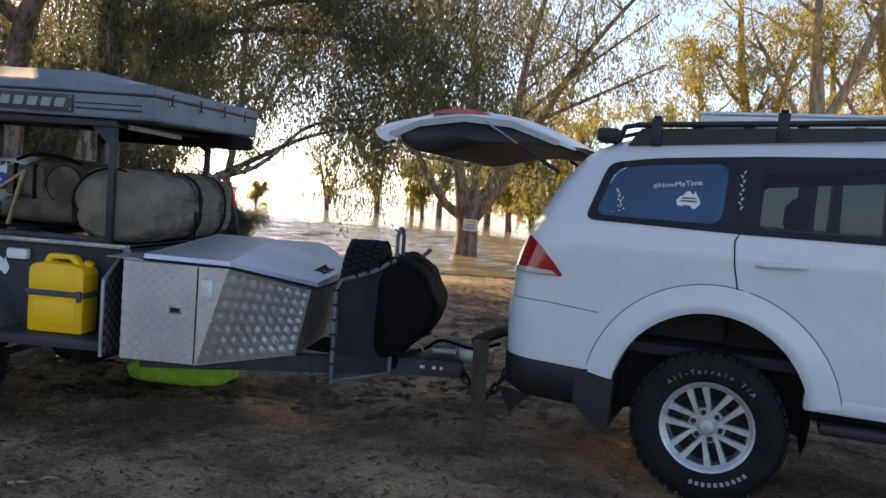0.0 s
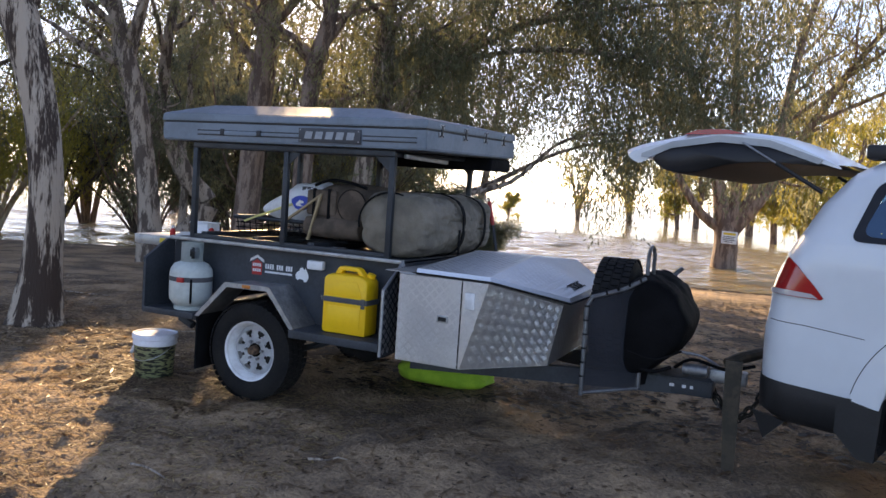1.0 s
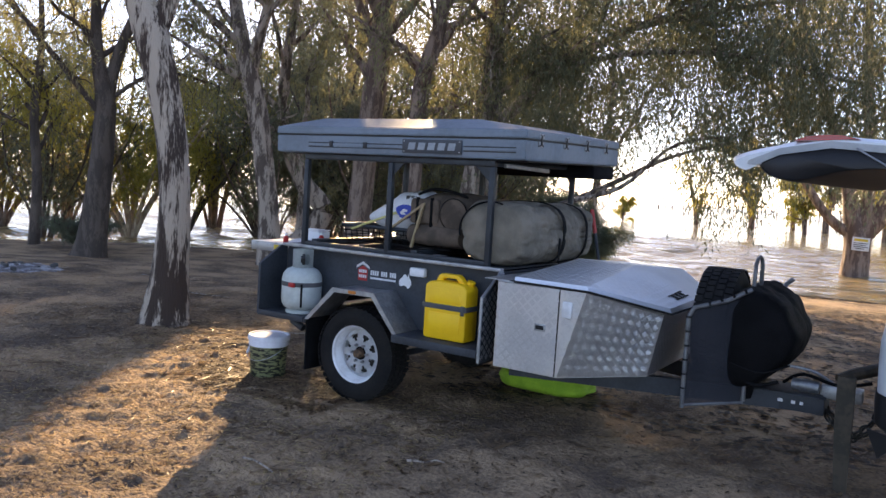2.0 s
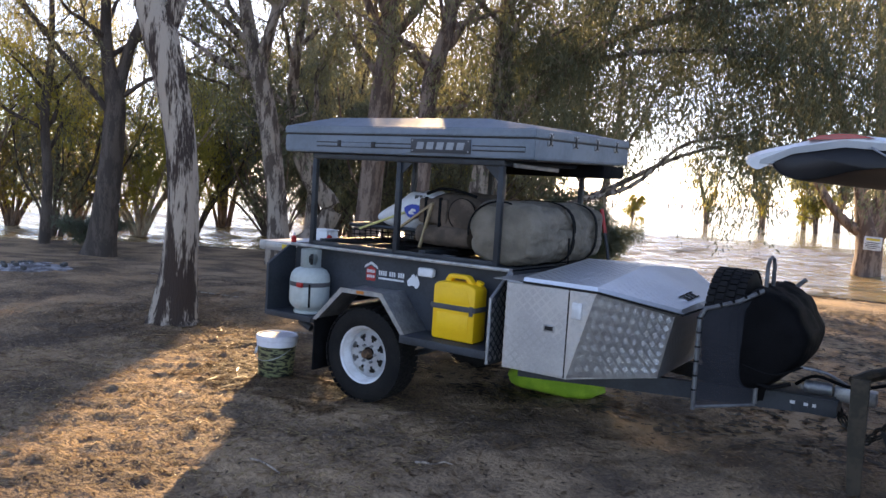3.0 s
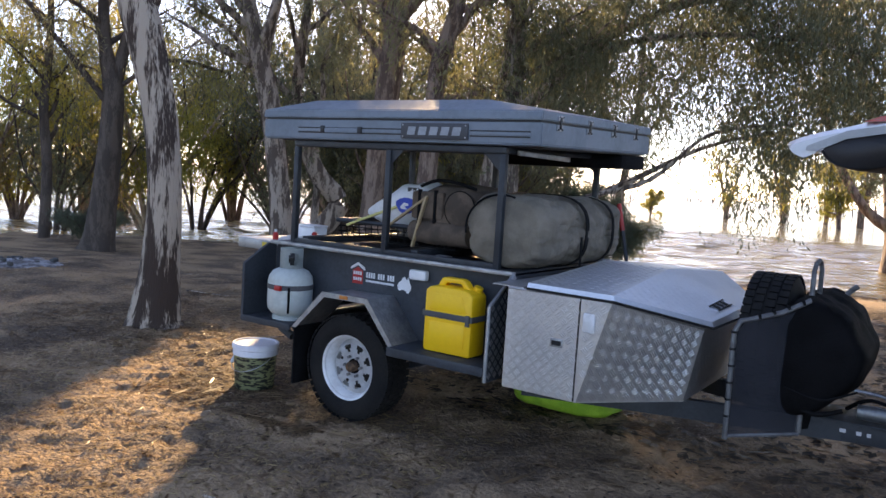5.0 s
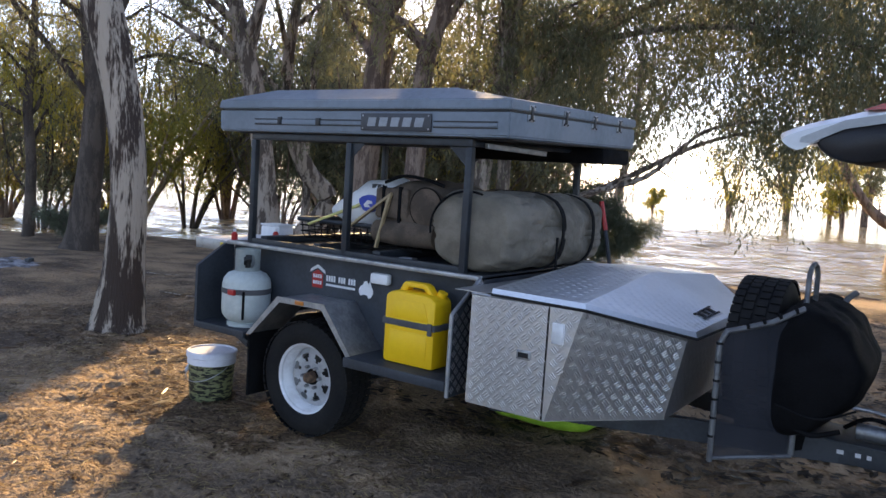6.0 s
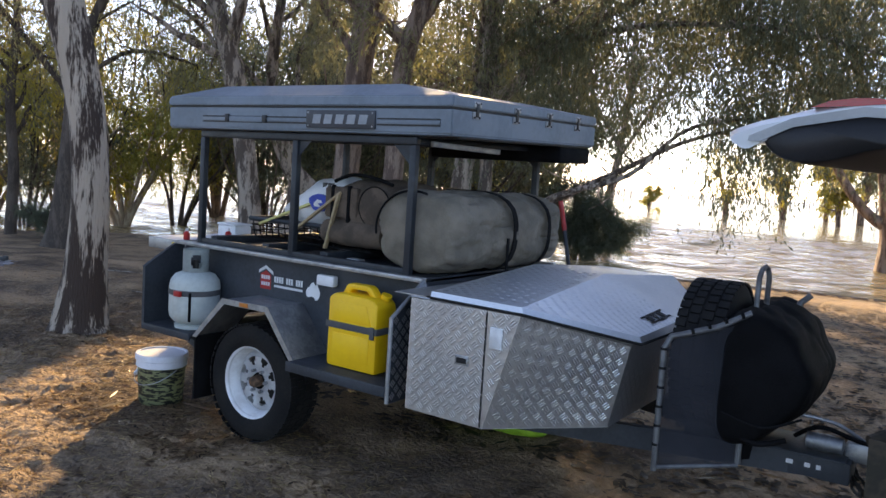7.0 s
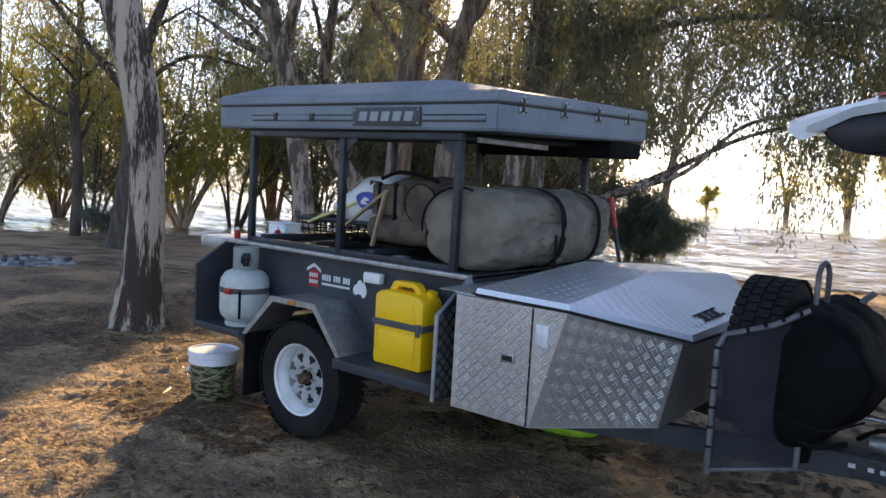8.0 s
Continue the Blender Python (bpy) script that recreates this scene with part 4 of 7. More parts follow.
jerry = thing("jerry_can", TR @ pose(0.815, 0.04, 0.583) @ Matrix.Diagonal((0.97, 1, 0.955, 1)), "bright yellow plastic water jerry can strapped on the step", "jerry can")
jp = [(-0.178, 0.0), (0.178, 0.0), (0.178, 0.385), (0.15, 0.412), (0.10, 0.425), (-0.07, 0.428), (-0.13, 0.424), (-0.178, 0.40)]
part("can_body", bm_prism(jp, "v", -0.085, 0.085, 0.022), M_YELLOW, jerry)
hb = [(-0.125, 0.415), (-0.095, 0.468), (-0.08, 0.478), (0.055, 0.478), (0.08, 0.466), (0.125, 0.41), (0.085, 0.41), (0.05, 0.448), (-0.055, 0.448), (-0.08, 0.41)]
part("handle", bm_prism(hb, "v", -0.03, 0.03, 0.006), M_YELLOW, jerry)
part("raised_panel", bm_prism([(-0.13, 0.05), (0.13, 0.05), (0.13, 0.20), (-0.13, 0.20)], "v", -0.089, -0.083, 0.003), M_YELLOW, jerry)
part("raised_panel", bm_prism([(-0.14, 0.27), (0.14, 0.27), (0.10, 0.38), (-0.10, 0.38)], "v", -0.089, -0.083, 0.003), M_YELLOW, jerry)
part("cap", bm_tube([(0.13, 0.03, 0.40), (0.145, 0.03, 0.437)], 0.03, 14), M_YELLOW, jerry, "yellow screw cap")
part("strap", merge(bm_box(-0.181, 0.181, -0.092, -0.0855, 0.225, 0.262, 0.001), bm_box(0.179, 0.184, -0.090, 0.088, 0.225, 0.262, 0.001), bm_box(-0.184, -0.179, -0.090, 0.088, 0.225, 0.262, 0.001)), M_STRAP, jerry, "grey ratchet strap")
part("strap_buckle", bm_box(0.14, 0.17, -0.10, -0.091, 0.20, 0.27, 0.003), M_STRAP, jerry)
part("strap_hook", bm_box(-0.235, -0.185, -0.02, 0.0, 0.225, 0.25, 0.004), M_GALV, jerry)


def swag():
    ob = thing("rolled_swag", TR, "olive canvas swag rolled up and tied with black straps", "swag")
    rings, n = [], 96
    for i in range(73):
        s = i / 72
        v = 0.205 + 1.28 * s
        end = min(s, 1 - s)
        k = 0.80 + 0.20 * min(1, (end / 0.10)) ** 0.5 if end < 0.10 else 1.0
        k *= 0.97 if abs(s - 0.42) < 0.05 or abs(s - 0.75) < 0.05 else 1.0
        ring = []
        for j in range(n):
            a = 2 * math.pi * j / n
            r = k * (1 + 0.03 * math.sin(3 * a + 5 * s) + 0.018 * math.sin(7 * a - 9 * s))
            ca, sa = math.cos(a), math.sin(a)
            q = (abs(ca) ** 3 + abs(sa) ** 3) ** (-1 / 3)
            crease = abs(noise.noise(Vector((4 * ca + 1.5 * s, 5 * s, 4 * sa))))
            r *= q * (1 + 0.05 * noise.noise(Vector((3 * ca, 6 * s, 3 * sa))) + 0.02 * noise.noise(Vector((9 * ca, 14 * s, 9 * sa))) - 0.45 * max(0.0, 0.13 - crease))
            z = 1.34 + 0.228 * r * sa
            ring.append((1.005 + 0.285 * r * ca, v, max(z, DECK + 0.004)))
        rings.append(ring)
    part("canvas_roll", bm_loft(rings), M_CANVAS, ob, angle=60)
    for v, w in ((0.74, 0.05), (1.165, 0.04)):
        band = []
        for j in range(33):
            a = 2 * math.pi * j / 32
            c, s_ = math.cos(a), math.sin(a)
            q = (abs(c) ** 3 + abs(s_) ** 3) ** (-1 / 3) * 1.03
            band.append([(1.005 + (0.285 * q + d) * c, v + e + 0.06 * c, max(1.34 + (0.228 * q + d) * s_, DECK + 0.006)) for d, e in ((0, -w / 2), (0.004, -w / 2), (0.004, w / 2), (0, w / 2))])
        part("strap", bm_loft(band), M_BLACK, ob, "black webbing strap")
    cord = [(1.005 + 0.25 * math.cos(a), 0.188, 1.345 + 0.215 * math.sin(a)) for a in (radians(70 + 120 * k / 12) for k in range(13))]
    part("end_cord", bm_tube(cord, 0.007, 6), M_BLACK, ob)
    part("strap_tail", bm_box(1.30, 1.306, 0.70, 0.725, 1.07, 1.32, 0.001), M_BLACK, ob)


swag()


def soft_lump(name, label, category, m, size, material, seed, power=2.6):
    """A full soft bag: rounded box with creases."""
    bm = bmesh.new()
    bmesh.ops.create_icosphere(bm, subdivisions=4, radius=1)
    for v in bm.verts:
        c = v.co
        k = (abs(c.x) ** power + abs(c.y) ** power + abs(c.z) ** power) ** (-1 / power)
        w = 1 + 0.07 * noise.noise(c * 2.2 + Vector((seed, 0, 0))) + 0.035 * noise.noise(c * 5 + Vector((0, seed, 0)))
        v.co = Vector((c.x * size[0], c.y * size[1], c.z * size[2])) * k * w
        v.co.z = max(v.co.z, -size[2])
    ob = solid(name, bm, material, 60, m)
    return tagged(ob, label, category)


tray = thing("cargo_tray", TR @ pose(0.02, 0.66, DECK + 0.05), "long black steel cargo tray lying across the deck channels", "tray")
rim_t = [(-0.50, -0.28, 0.13), (0.56, -0.28, 0.13), (0.56, 0.28, 0.13), (-0.50, 0.28, 0.13), (-0.50, -0.28, 0.13)]
part("tray_rim", bm_tube(rim_t, 0.016, 8), M_POST, tray)
part("tray_floor_ring", bm_tube([(-0.46, -0.24, 0.008), (0.52, -0.24, 0.008), (0.52, 0.24, 0.008), (-0.46, 0.24, 0.008), (-0.46, -0.24, 0.008)], 0.007, 6), M_BLACK, tray)
for k in range(18):
    x = -0.47 + 0.058 * k
    part("tray_wire", bm_tube([(x, -0.28, 0.125), (x, -0.265, 0.03), (x, -0.24, 0.008), (x, 0.24, 0.008), (x, 0.265, 0.03), (x, 0.28, 0.125)], 0.004, 5), M_BLACK, tray)
for z, o in ((0.09, 0.275), (0.05, 0.268)):
    part("tray_wire", bm_tube([(-0.49, -o, z), (0.55, -o, z), (0.55, o, z), (-0.49, o, z), (-0.49, -o, z)], 0.004, 5), M_BLACK, tray)


def pack_bag():
    """Barrel-shaped canvas pack lying in the tray: body, round end pocket, roll below, seams and straps."""
    ob = soft_lump("backpack", "brown bulky canvas backpack lying in the cargo tray", "backpack", TR @ pose(0.46, 0.68, DECK + 0.06 + 0.215), (0.30, 0.30, 0.215), M_PACK, 3, 3.4)
    turn = Matrix.Rotation(radians(90), 4, "X")
    part("round_pocket", bm_lathe([(0.105, -0.06), (0.118, 0.0), (0.116, 0.02), (0.10, 0.03), (0.001, 0.034)], Matrix.Translation((0.12, -0.285, 0.055)) @ turn, 28), M_PACK, ob)
    part("pocket_piping", bm_lathe([(0.116, 0.016), (0.123, 0.02), (0.116, 0.026)], Matrix.Translation((0.12, -0.285, 0.055)) @ turn, 28, close=True), M_BLACK, ob)
    part("bottom_roll", bm_lathe([(0.02, -0.25), (0.07, -0.24), (0.082, -0.05), (0.08, 0.1), (0.075, 0.23), (0.02, 0.245)], Matrix.Translation((-0.03, -0.27, -0.115)) @ Matrix.Rotation(radians(90), 4, "Y"), 24), M_PACK, ob)
    part("front_flap", bm_box(-0.27, -0.01, -0.315, -0.27, -0.03, 0.16, 0.02), M_PACK, ob)
    for x in (-0.20, -0.07):
        part("flap_strap", bm_box(x - 0.011, x + 0.011, -0.322, -0.30, -0.12, 0.17, 0.002), M_BLACK, ob, "dark webbing strap")
    part("carry_strap", bm_tube([(-0.22, -0.28, 0.19), (-0.1, -0.26, 0.235), (0.06, -0.25, 0.225), (0.2, -0.24, 0.19)], 0.011, 8, smooth_path=True), M_BLACK, ob)


pack_bag()
soft_lump("duffel_bag", "dark soft duffel bag beside the swag", "bag", TR @ pose(0.60, 1.20, DECK + 0.23), (0.22, 0.22, 0.23), M_PACK, 9)


def feed_sack():
    """Crumpled white plastic sack, slumped to one end, with its print."""
    n, m_ = 40, 26
    rings = []
    for i in range(m_ + 1):
        t = i / m_
        x = -0.36 + 0.60 * t
        half = 0.03 + 0.135 * min(1.0, (t / 0.55)) ** 0.9 - 0.04 * max(0, t - 0.9) / 0.1
        deep = 0.05 + 0.14 * min(1.0, t / 0.5)
        mid = 0.10 + 0.09 * t
        row = []
        for k in range(n):
            a = 2 * math.pi * k / n
            cr = 1 + 0.10 * noise.noise(Vector((x * 7, math.cos(a) * 2, math.sin(a) * 2))) + 0.07 * abs(noise.noise(Vector((x * 16, math.cos(a) * 4, math.sin(a) * 4))))
            row.append((x, deep * cr * math.cos(a), mid + half * cr * math.sin(a)))
        rings.append(row)
    ob = solid("white_sack", bm_loft(rings), M_WHITE, 40, TR @ pose(0.02, 0.60, DECK + 0.15))
    tagged(ob, "crumpled white plastic sack with blue and black print", "sack")
    blue = []
    for k in range(14):
        a = 2 * math.pi * k / 14
        blue.append((0.115 + (0.085 + 0.012 * math.sin(3 * a)) * math.cos(a), 0.075 + 0.055 * math.sin(a) + 0.1))
    part("blue_mark", bm_prism(blue, "v", -0.222, -0.205), M_BLUE, ob, "blue oval print")
    for k, (a, b) in enumerate(((0.07, 0.10), (0.115, 0.145), (0.155, 0.165))):
        part("print_bar", bm_box(a, b, -0.150, -0.11, 0.265, 0.30, 0.002), M_SIGND, ob)
    part("pale_figure", bm_prism([(0.07, 0.165), (0.10, 0.195), (0.135, 0.19), (0.14, 0.175), (0.105, 0.17), (0.13, 0.15), (0.08, 0.15)], "v", -0.225, -0.2215), M_DECAL, ob)


feed_sack()
for a, b, mt, lb in (((-0.37, 0.365, 1.262), (0.07, 0.40, 1.432), M_YTAPE, "pale yellow stick"), ((-0.03, 0.365, 1.262), (0.33, 0.36, 1.51), M_WOODT, "tan timber stake"), ((0.235, 0.345, 1.165), (0.33, 0.342, 1.505), M_WOODT, "tan timber stake")):
    d = Vector(b) - Vector(a)
    stick = thing("timber_stake", TR @ pose(*a), lb + " leaning on the gear in the tray", "stake")
    part("shaft", bm_box(-0.013, 0.013, -0.008, 0.008, 0, d.length, 0.002), mt, stick).matrix_basis = d.to_track_quat("Z", "Y").to_matrix().to_4x4()
esky = thing("white_cooler", TR @ pose(-1.19, 0.86, 1.086), "small white cooler box on the fold-out table", "cooler")
part("cooler_body", bm_box(-0.10, 0.10, -0.08, 0.08, 0, 0.085, 0.012), M_WHITE, esky)
part("cooler_lid", bm_box(-0.105, 0.105, -0.085, 0.085, 0.087, 0.10, 0.006), M_WHITE, esky)
for u, v, z in ((-1.03, 0.30, 1.086), (-0.74, 0.42, DECK)):
    bt = thing("small_bottle", TR @ pose(u, v, z), "small bottle with a red label on the deck edge", "bottle")
    part("bottle_body", bm_lathe([(0.018, 0), (0.022, 0.01), (0.022, 0.05), (0.01, 0.065)], Matrix(), 14), M_RED, bt)
    part("bottle_cap", bm_lathe([(0.010, 0.0655), (0.010, 0.085), (0.004, 0.086)], Matrix(), 12), M_WHITE, bt)
table = thing("fold_out_table", TR, "pale metal fold-out kitchen table at the trailer's rear", "table")
part("table_top", bm_box(-1.38, -0.905, 0.25, 1.05, 1.06, 1.085, 0.004), M_WHITE, table)
part("table_edge", bm_box(-1.37, -0.91, 0.235, 0.249, 1.01, 1.085, 0.003), M_GALV, table)
part("table_leg", bm_tube([(-1.38, 0.95, 1.06), (-1.0, 0.95, 0.62)], 0.012, 8), M_GALV, table)
part("warning_label", bm_box(-1.10, -1.03, 0.232, 0.2345, 1.03, 1.07, 0), M_SIGNY, table)


M_COVER = mat("black_cover_fabric", (0.003, 0.003, 0.0035), (0.006, 0.006, 0.007), spec=0.12, rough=0.8, scale=6, fine=120, bump=0.002)


def load_cover():
    """Black cover pulled over an angular load and tied at its foot."""
    ob = thing("covered_load", TR, "black fabric cover tied over a bulky load on the drawbar", "cover")
    prof = [(2.59, 0.56), (2.575, 0.80), (2.57, 1.0), (2.62, 1.10), (2.70, 1.145), (2.78, 1.135), (2.90, 1.07), (2.955, 0.97), (3.005, 0.88), (3.0, 0.79), (2.965, 0.70), (2.88, 0.62), (2.78, 0.54), (2.66, 0.50)]
    line, _ = smooth_ring(prof)
    rings = []
    for i in range(33):
        t = i / 32
        v = 0.47 + 0.80 * t
        k = 0.80 + 0.20 * math.sqrt(max(0, 1 - (2 * t - 1) ** 6))
        r = []
        for u, z in line:
            fold = abs(noise.noise(Vector((u * 6 + z * 3, v * 5, z * 4 - u * 4))))
            w = 0.07 * noise.noise(Vector((u * 4, v * 4, z * 4))) - 0.28 * max(0.0, 0.20 - fold) + 0.015
            r.append((2.765 + (u - 2.79) * (k + w), v, 0.81 + (z - 0.82) * (k + w)))
        rings.append(r)
    part("fabric", bm_loft(rings), M_COVER, ob, angle=70)
    part("tie_cord", bm_tube([(2.62, 0.462, 0.66), (2.80, 0.455, 0.63), (2.96, 0.47, 0.70)], 0.006, 6, smooth_path=True), M_BLACK, ob)
    part("hem", bm_tube([(2.66, 0.50, 0.57), (2.78, 0.48, 0.545), (2.90, 0.50, 0.585)], 0.012, 8, smooth_path=True), M_BLACK, ob)
    part("hem_flap", bm_prism([(2.68, 0.60), (2.76, 0.60), (2.735, 0.43), (2.70, 0.42)], "v", 0.60, 0.606), M_BLACK, ob)


def smooth_ring(pts, n=4):
    out = []
    m = len(pts)
    for i in range(m):
        p0, p1, p2, p3 = (Vector(pts[(i + k) % m]) for k in (-1, 0, 1, 2))
        for k in range(n):
            t = k / n
            q = 0.5 * (2 * p1 + (p2 - p0) * t + (2 * p0 - 5 * p1 + 4 * p2 - p3) * t * t + (3 * p1 - p0 - 3 * p2 + p3) * t ** 3)
            out.append((q.x, q.y))
    return out, None


load_cover()
lime = soft_lump("lime_bag", "flat lime green fabric bag under the trailer", "bag", TR @ pose(0.99, 1.38, 0.10), (0.40, 0.26, 0.10), M_LIME, 21, 3.2)

# ---- bucket beside the wheel ----
bucket = thing("bucket", pose(-4.01, 4.85, 0), "camouflage-wrapped plastic bucket with a white lid", "bucket")
M_CAMO = mat("camouflage_wrap", (0.008, 0.009, 0.007), (0.20, 0.21, 0.10), rough=0.55, scale=22, fine=40, spread=0.05, detail=2)
nt = M_CAMO.node_tree
cmp_ = nt.nodes.new("ShaderNodeMapping")
cmp_.inputs["Scale"].default_value = (0.8, 0.8, 3.2)
nt.links.new(next(n for n in nt.nodes if n.type == "TEX_COORD").outputs["Object"], cmp_.inputs[0])
for n in nt.nodes:
    if n.type == "TEX_NOISE":
        nt.links.new(cmp_.outputs[0], n.inputs["Vector"])
part("pail", bm_lathe([(0.136, 0.0), (0.141, 0.008), (0.155, 0.265), (0.155, 0.275)], Matrix(), 40), M_CAMO, bucket)
part("collar", bm_lathe([(0.157, 0.255), (0.164, 0.26), (0.164, 0.30), (0.157, 0.302)], Matrix(), 40), M_LIDW, bucket)
part("lid", bm_lathe([(0.166, 0.302), (0.171, 0.306), (0.171, 0.338), (0.166, 0.345), (0.152, 0.345), (0.148, 0.338), (0.001, 0.337)], Matrix(), 40), M_LIDW, bucket, "white snap-on lid")
hp = [(0.160 * math.cos(a) * 1.02, 0.160 * math.sin(a) * 1.02 - 0.01, 0.25 - 0.10 * math.sin(math.pi * k / 14)) for k, a in ((k, radians(180 + 180 * k / 14)) for k in range(15))]
part("wire_handle", bm_tube(hp, 0.003, 6), M_GALV, bucket)
part("grip", bm_tube([hp[1], hp[3]], 0.012, 8), M_WHITE, bucket)

# ---- car ----
CAR = pose(0.36, 4.65, 0.05, 0, 0, -20)
car = thing("station_wagon", CAR, "white four-wheel-drive wagon with its tailgate raised and a black roof rack", "car")
WIDE, CR, FR = 1.80, 0.22, 0.30


def side_in(z):
    return float(np.interp(z, [0.5, 0.62, 0.8, 1.05, 1.30, 1.40, 1.46, 1.78, 1.84, 1.88, 1.905], [0.02, 0.004, 0.0, 0.006, 0.0, 0.012, 0.035, 0.135, 0.19, 0.29, 0.45]))


def rear_u(z):
    return float(np.interp(z, [0.5, 0.62, 0.9, 1.0, 1.12, 1.33, 1.62, 1.79, 1.86, 1.905], [-0.03, -0.055, -0.06, -0.045, -0.04, 0.03, 0.17, 0.30, 0.40, 0.55]))


def front_u(z):
    return float(np.interp(z, [0.5, 0.65, 0.85, 1.0, 1.12, 1.20, 1.80, 1.905], [4.45, 4.55, 4.56, 4.45, 3.9, 3.35, 2.35, 2.0]))


def lift(u, z):
    s = min(max((u - 0.4) / 1.5, 0), 1)
    return z + 0.075 * s * (2 - s) * max(z - 1.42, 0) / 0.45


def unlift(u, z):
    s = min(max((u - 0.4) / 1.5, 0), 1)
    k = 0.075 * s * (2 - s) / 0.45
    return (z + k * 1.42) / (1 + k) if z > 1.42 else z


def skin_v(u, z):
    """Depth of the near flank at u, z, rear corner rounding included."""
    z = unlift(u, z)
    r0 = rear_u(z)
    c = r0 + CR - u
    return side_in(z) + (CR - math.sqrt(max(CR * CR - c * c, 0)) if c > 0 else 0)


def ring(z):
    a, b, s = rear_u(z), front_u(z), side_in(z)
    pts = []
    for k in range(9):
        t = math.pi / 2 * k / 8
        pts.append((a + CR - CR * math.cos(t), s + CR - CR * math.sin(t)))
    grid = [a + CR + (b - FR - a - CR) * k / 130 for k in range(1, 131)]
    pts += [(u, s) for u in grid]
    for k in range(1, 9):
        t = math.pi / 2 * k / 8
        pts.append((b - FR + FR * math.sin(t), s + FR - FR * math.cos(t)))
    full = pts + [(u, WIDE - v) for u, v in pts[::-1]]
    return [(u, v, lift(u, z)) for u, v in full]


def poly_round(pts, r, n=5):
    """Polygon with its corners rounded."""
    out = []
    for i, p in enumerate(pts):
        a, b, c = Vector(pts[i - 1]), Vector(p), Vector(pts[(i + 1) % len(pts)])
        ra = min(r, (a - b).length * 0.45, (c - b).length * 0.45)
        s, e = b + (a - b).normalized() * ra, b + (c - b).normalized() * ra
        for k in range(n + 1):
            t = k / n
            q = (1 - t) ** 2 * s + 2 * t * (1 - t) * b + t * t * e
            out.append((q.x, q.y))
    return out


GLASS_REAR = poly_round([(0.425, 1.455), (0.515, 1.715), (0.72, 1.745), (1.095, 1.768), (1.08, 1.448)], 0.07)
GLASS_DOOR = poly_round([(1.255, 1.445), (1.265, 1.72), (2.05, 1.80), (2.08, 1.44)], 0.03)
GLASS_FRONT = poly_round([(2.16, 1.44), (2.14, 1.80), (2.42, 1.80), (3.0, 1.44)], 0.03)
BAND = poly_round([(0.375, 1.425), (0.47, 1.745), (0.72, 1.782), (1.25, 1.815), (2.45, 1.855), (3.12, 1.41), (1.20, 1.408)], 0.06)
HOLE = [(0.40, 1.44), (0.49, 1.725), (1.25, 1.79), (2.42, 1.82), (3.05, 1.43)]
ARCH_U, ARCH_Z, ARCH_R = 1.085, 0.50, 0.49
FRONT_ARCH = ARCH_U + 2.80

levels = list(np.arange(0.60, 1.40, 0.033)) + list(np.arange(1.40, 1.84, 0.022)) + [1.84, 1.86, 1.88, 1.895, 1.905]
bm = bm_loft([ring(z) for z in levels], caps=False)
bm.verts.index_update()
n_ring = len(ring(1.0))
bm.verts.ensure_lookup_table()
bm.faces.new(bm.verts[len(bm.verts) - n_ring:])
kill = []
for f in bm.faces:
    c = f.calc_center_median()
    flank = abs(f.normal.y) > 0.5
    if flank and (inside(HOLE, c.x, c.z) or any((c.x - a) ** 2 + (c.z - ARCH_Z) ** 2 < (ARCH_R + 0.05) ** 2 for a in (ARCH_U, FRONT_ARCH))):
        kill.append(f)
    elif f.normal.x < -0.3 and 0.80 < c.z < 1.86 and 0.30 < c.y < WIDE - 0.30 and c.x < 0.6:
        kill.append(f)
    elif f.normal.x > 0.3 and 1.22 < c.z < 1.80 and c.x > 2.2 and 0.25 < c.y < WIDE - 0.25:
        kill.append(f)
bmesh.ops.delete(bm, geom=kill, context="FACES")
part("body", bm, M_PAINT, car, "glossy white painted body", 40)


def flank_patch(loops, off, thick=0.0):
    """Sheet over a region of the flank (outer loop, then holes), off metres proud."""
    bm = bmesh.new()
    edges = []
    for loop in loops:
        vs = [bm.verts.new((u, 0, z)) for u, z in loop]
        edges += [bm.edges.new((vs[i], vs[(i + 1) % len(vs)])) for i in range(len(vs))]
    bmesh.ops.triangle_fill(bm, use_beauty=True, use_dissolve=False, edges=edges)
    for _ in range(4):
        long_edges = [e for e in bm.edges if e.calc_length() > 0.045]
        if not long_edges:
            break
        bmesh.ops.subdivide_edges(bm, edges=long_edges, cuts=1)
        bmesh.ops.triangulate(bm, faces=bm.faces)
    for v in bm.verts:
        v.co.y = skin_v(v.co.x, v.co.z) - off
    bmesh.ops.recalc_face_normals(bm, faces=bm.faces)
    if sum(f.normal.y for f in bm.faces) > 0:
        bmesh.ops.reverse_faces(bm, faces=bm.faces)
    if thick:
        bmesh.ops.solidify(bm, geom=bm.faces[:], thickness=thick)
    return bm


def far_side(bm):
    out = bm.copy()
    for v in out.verts:
        v.co.y = WIDE - v.co.y
    bmesh.ops.reverse_faces(out, faces=out.faces)
    return out


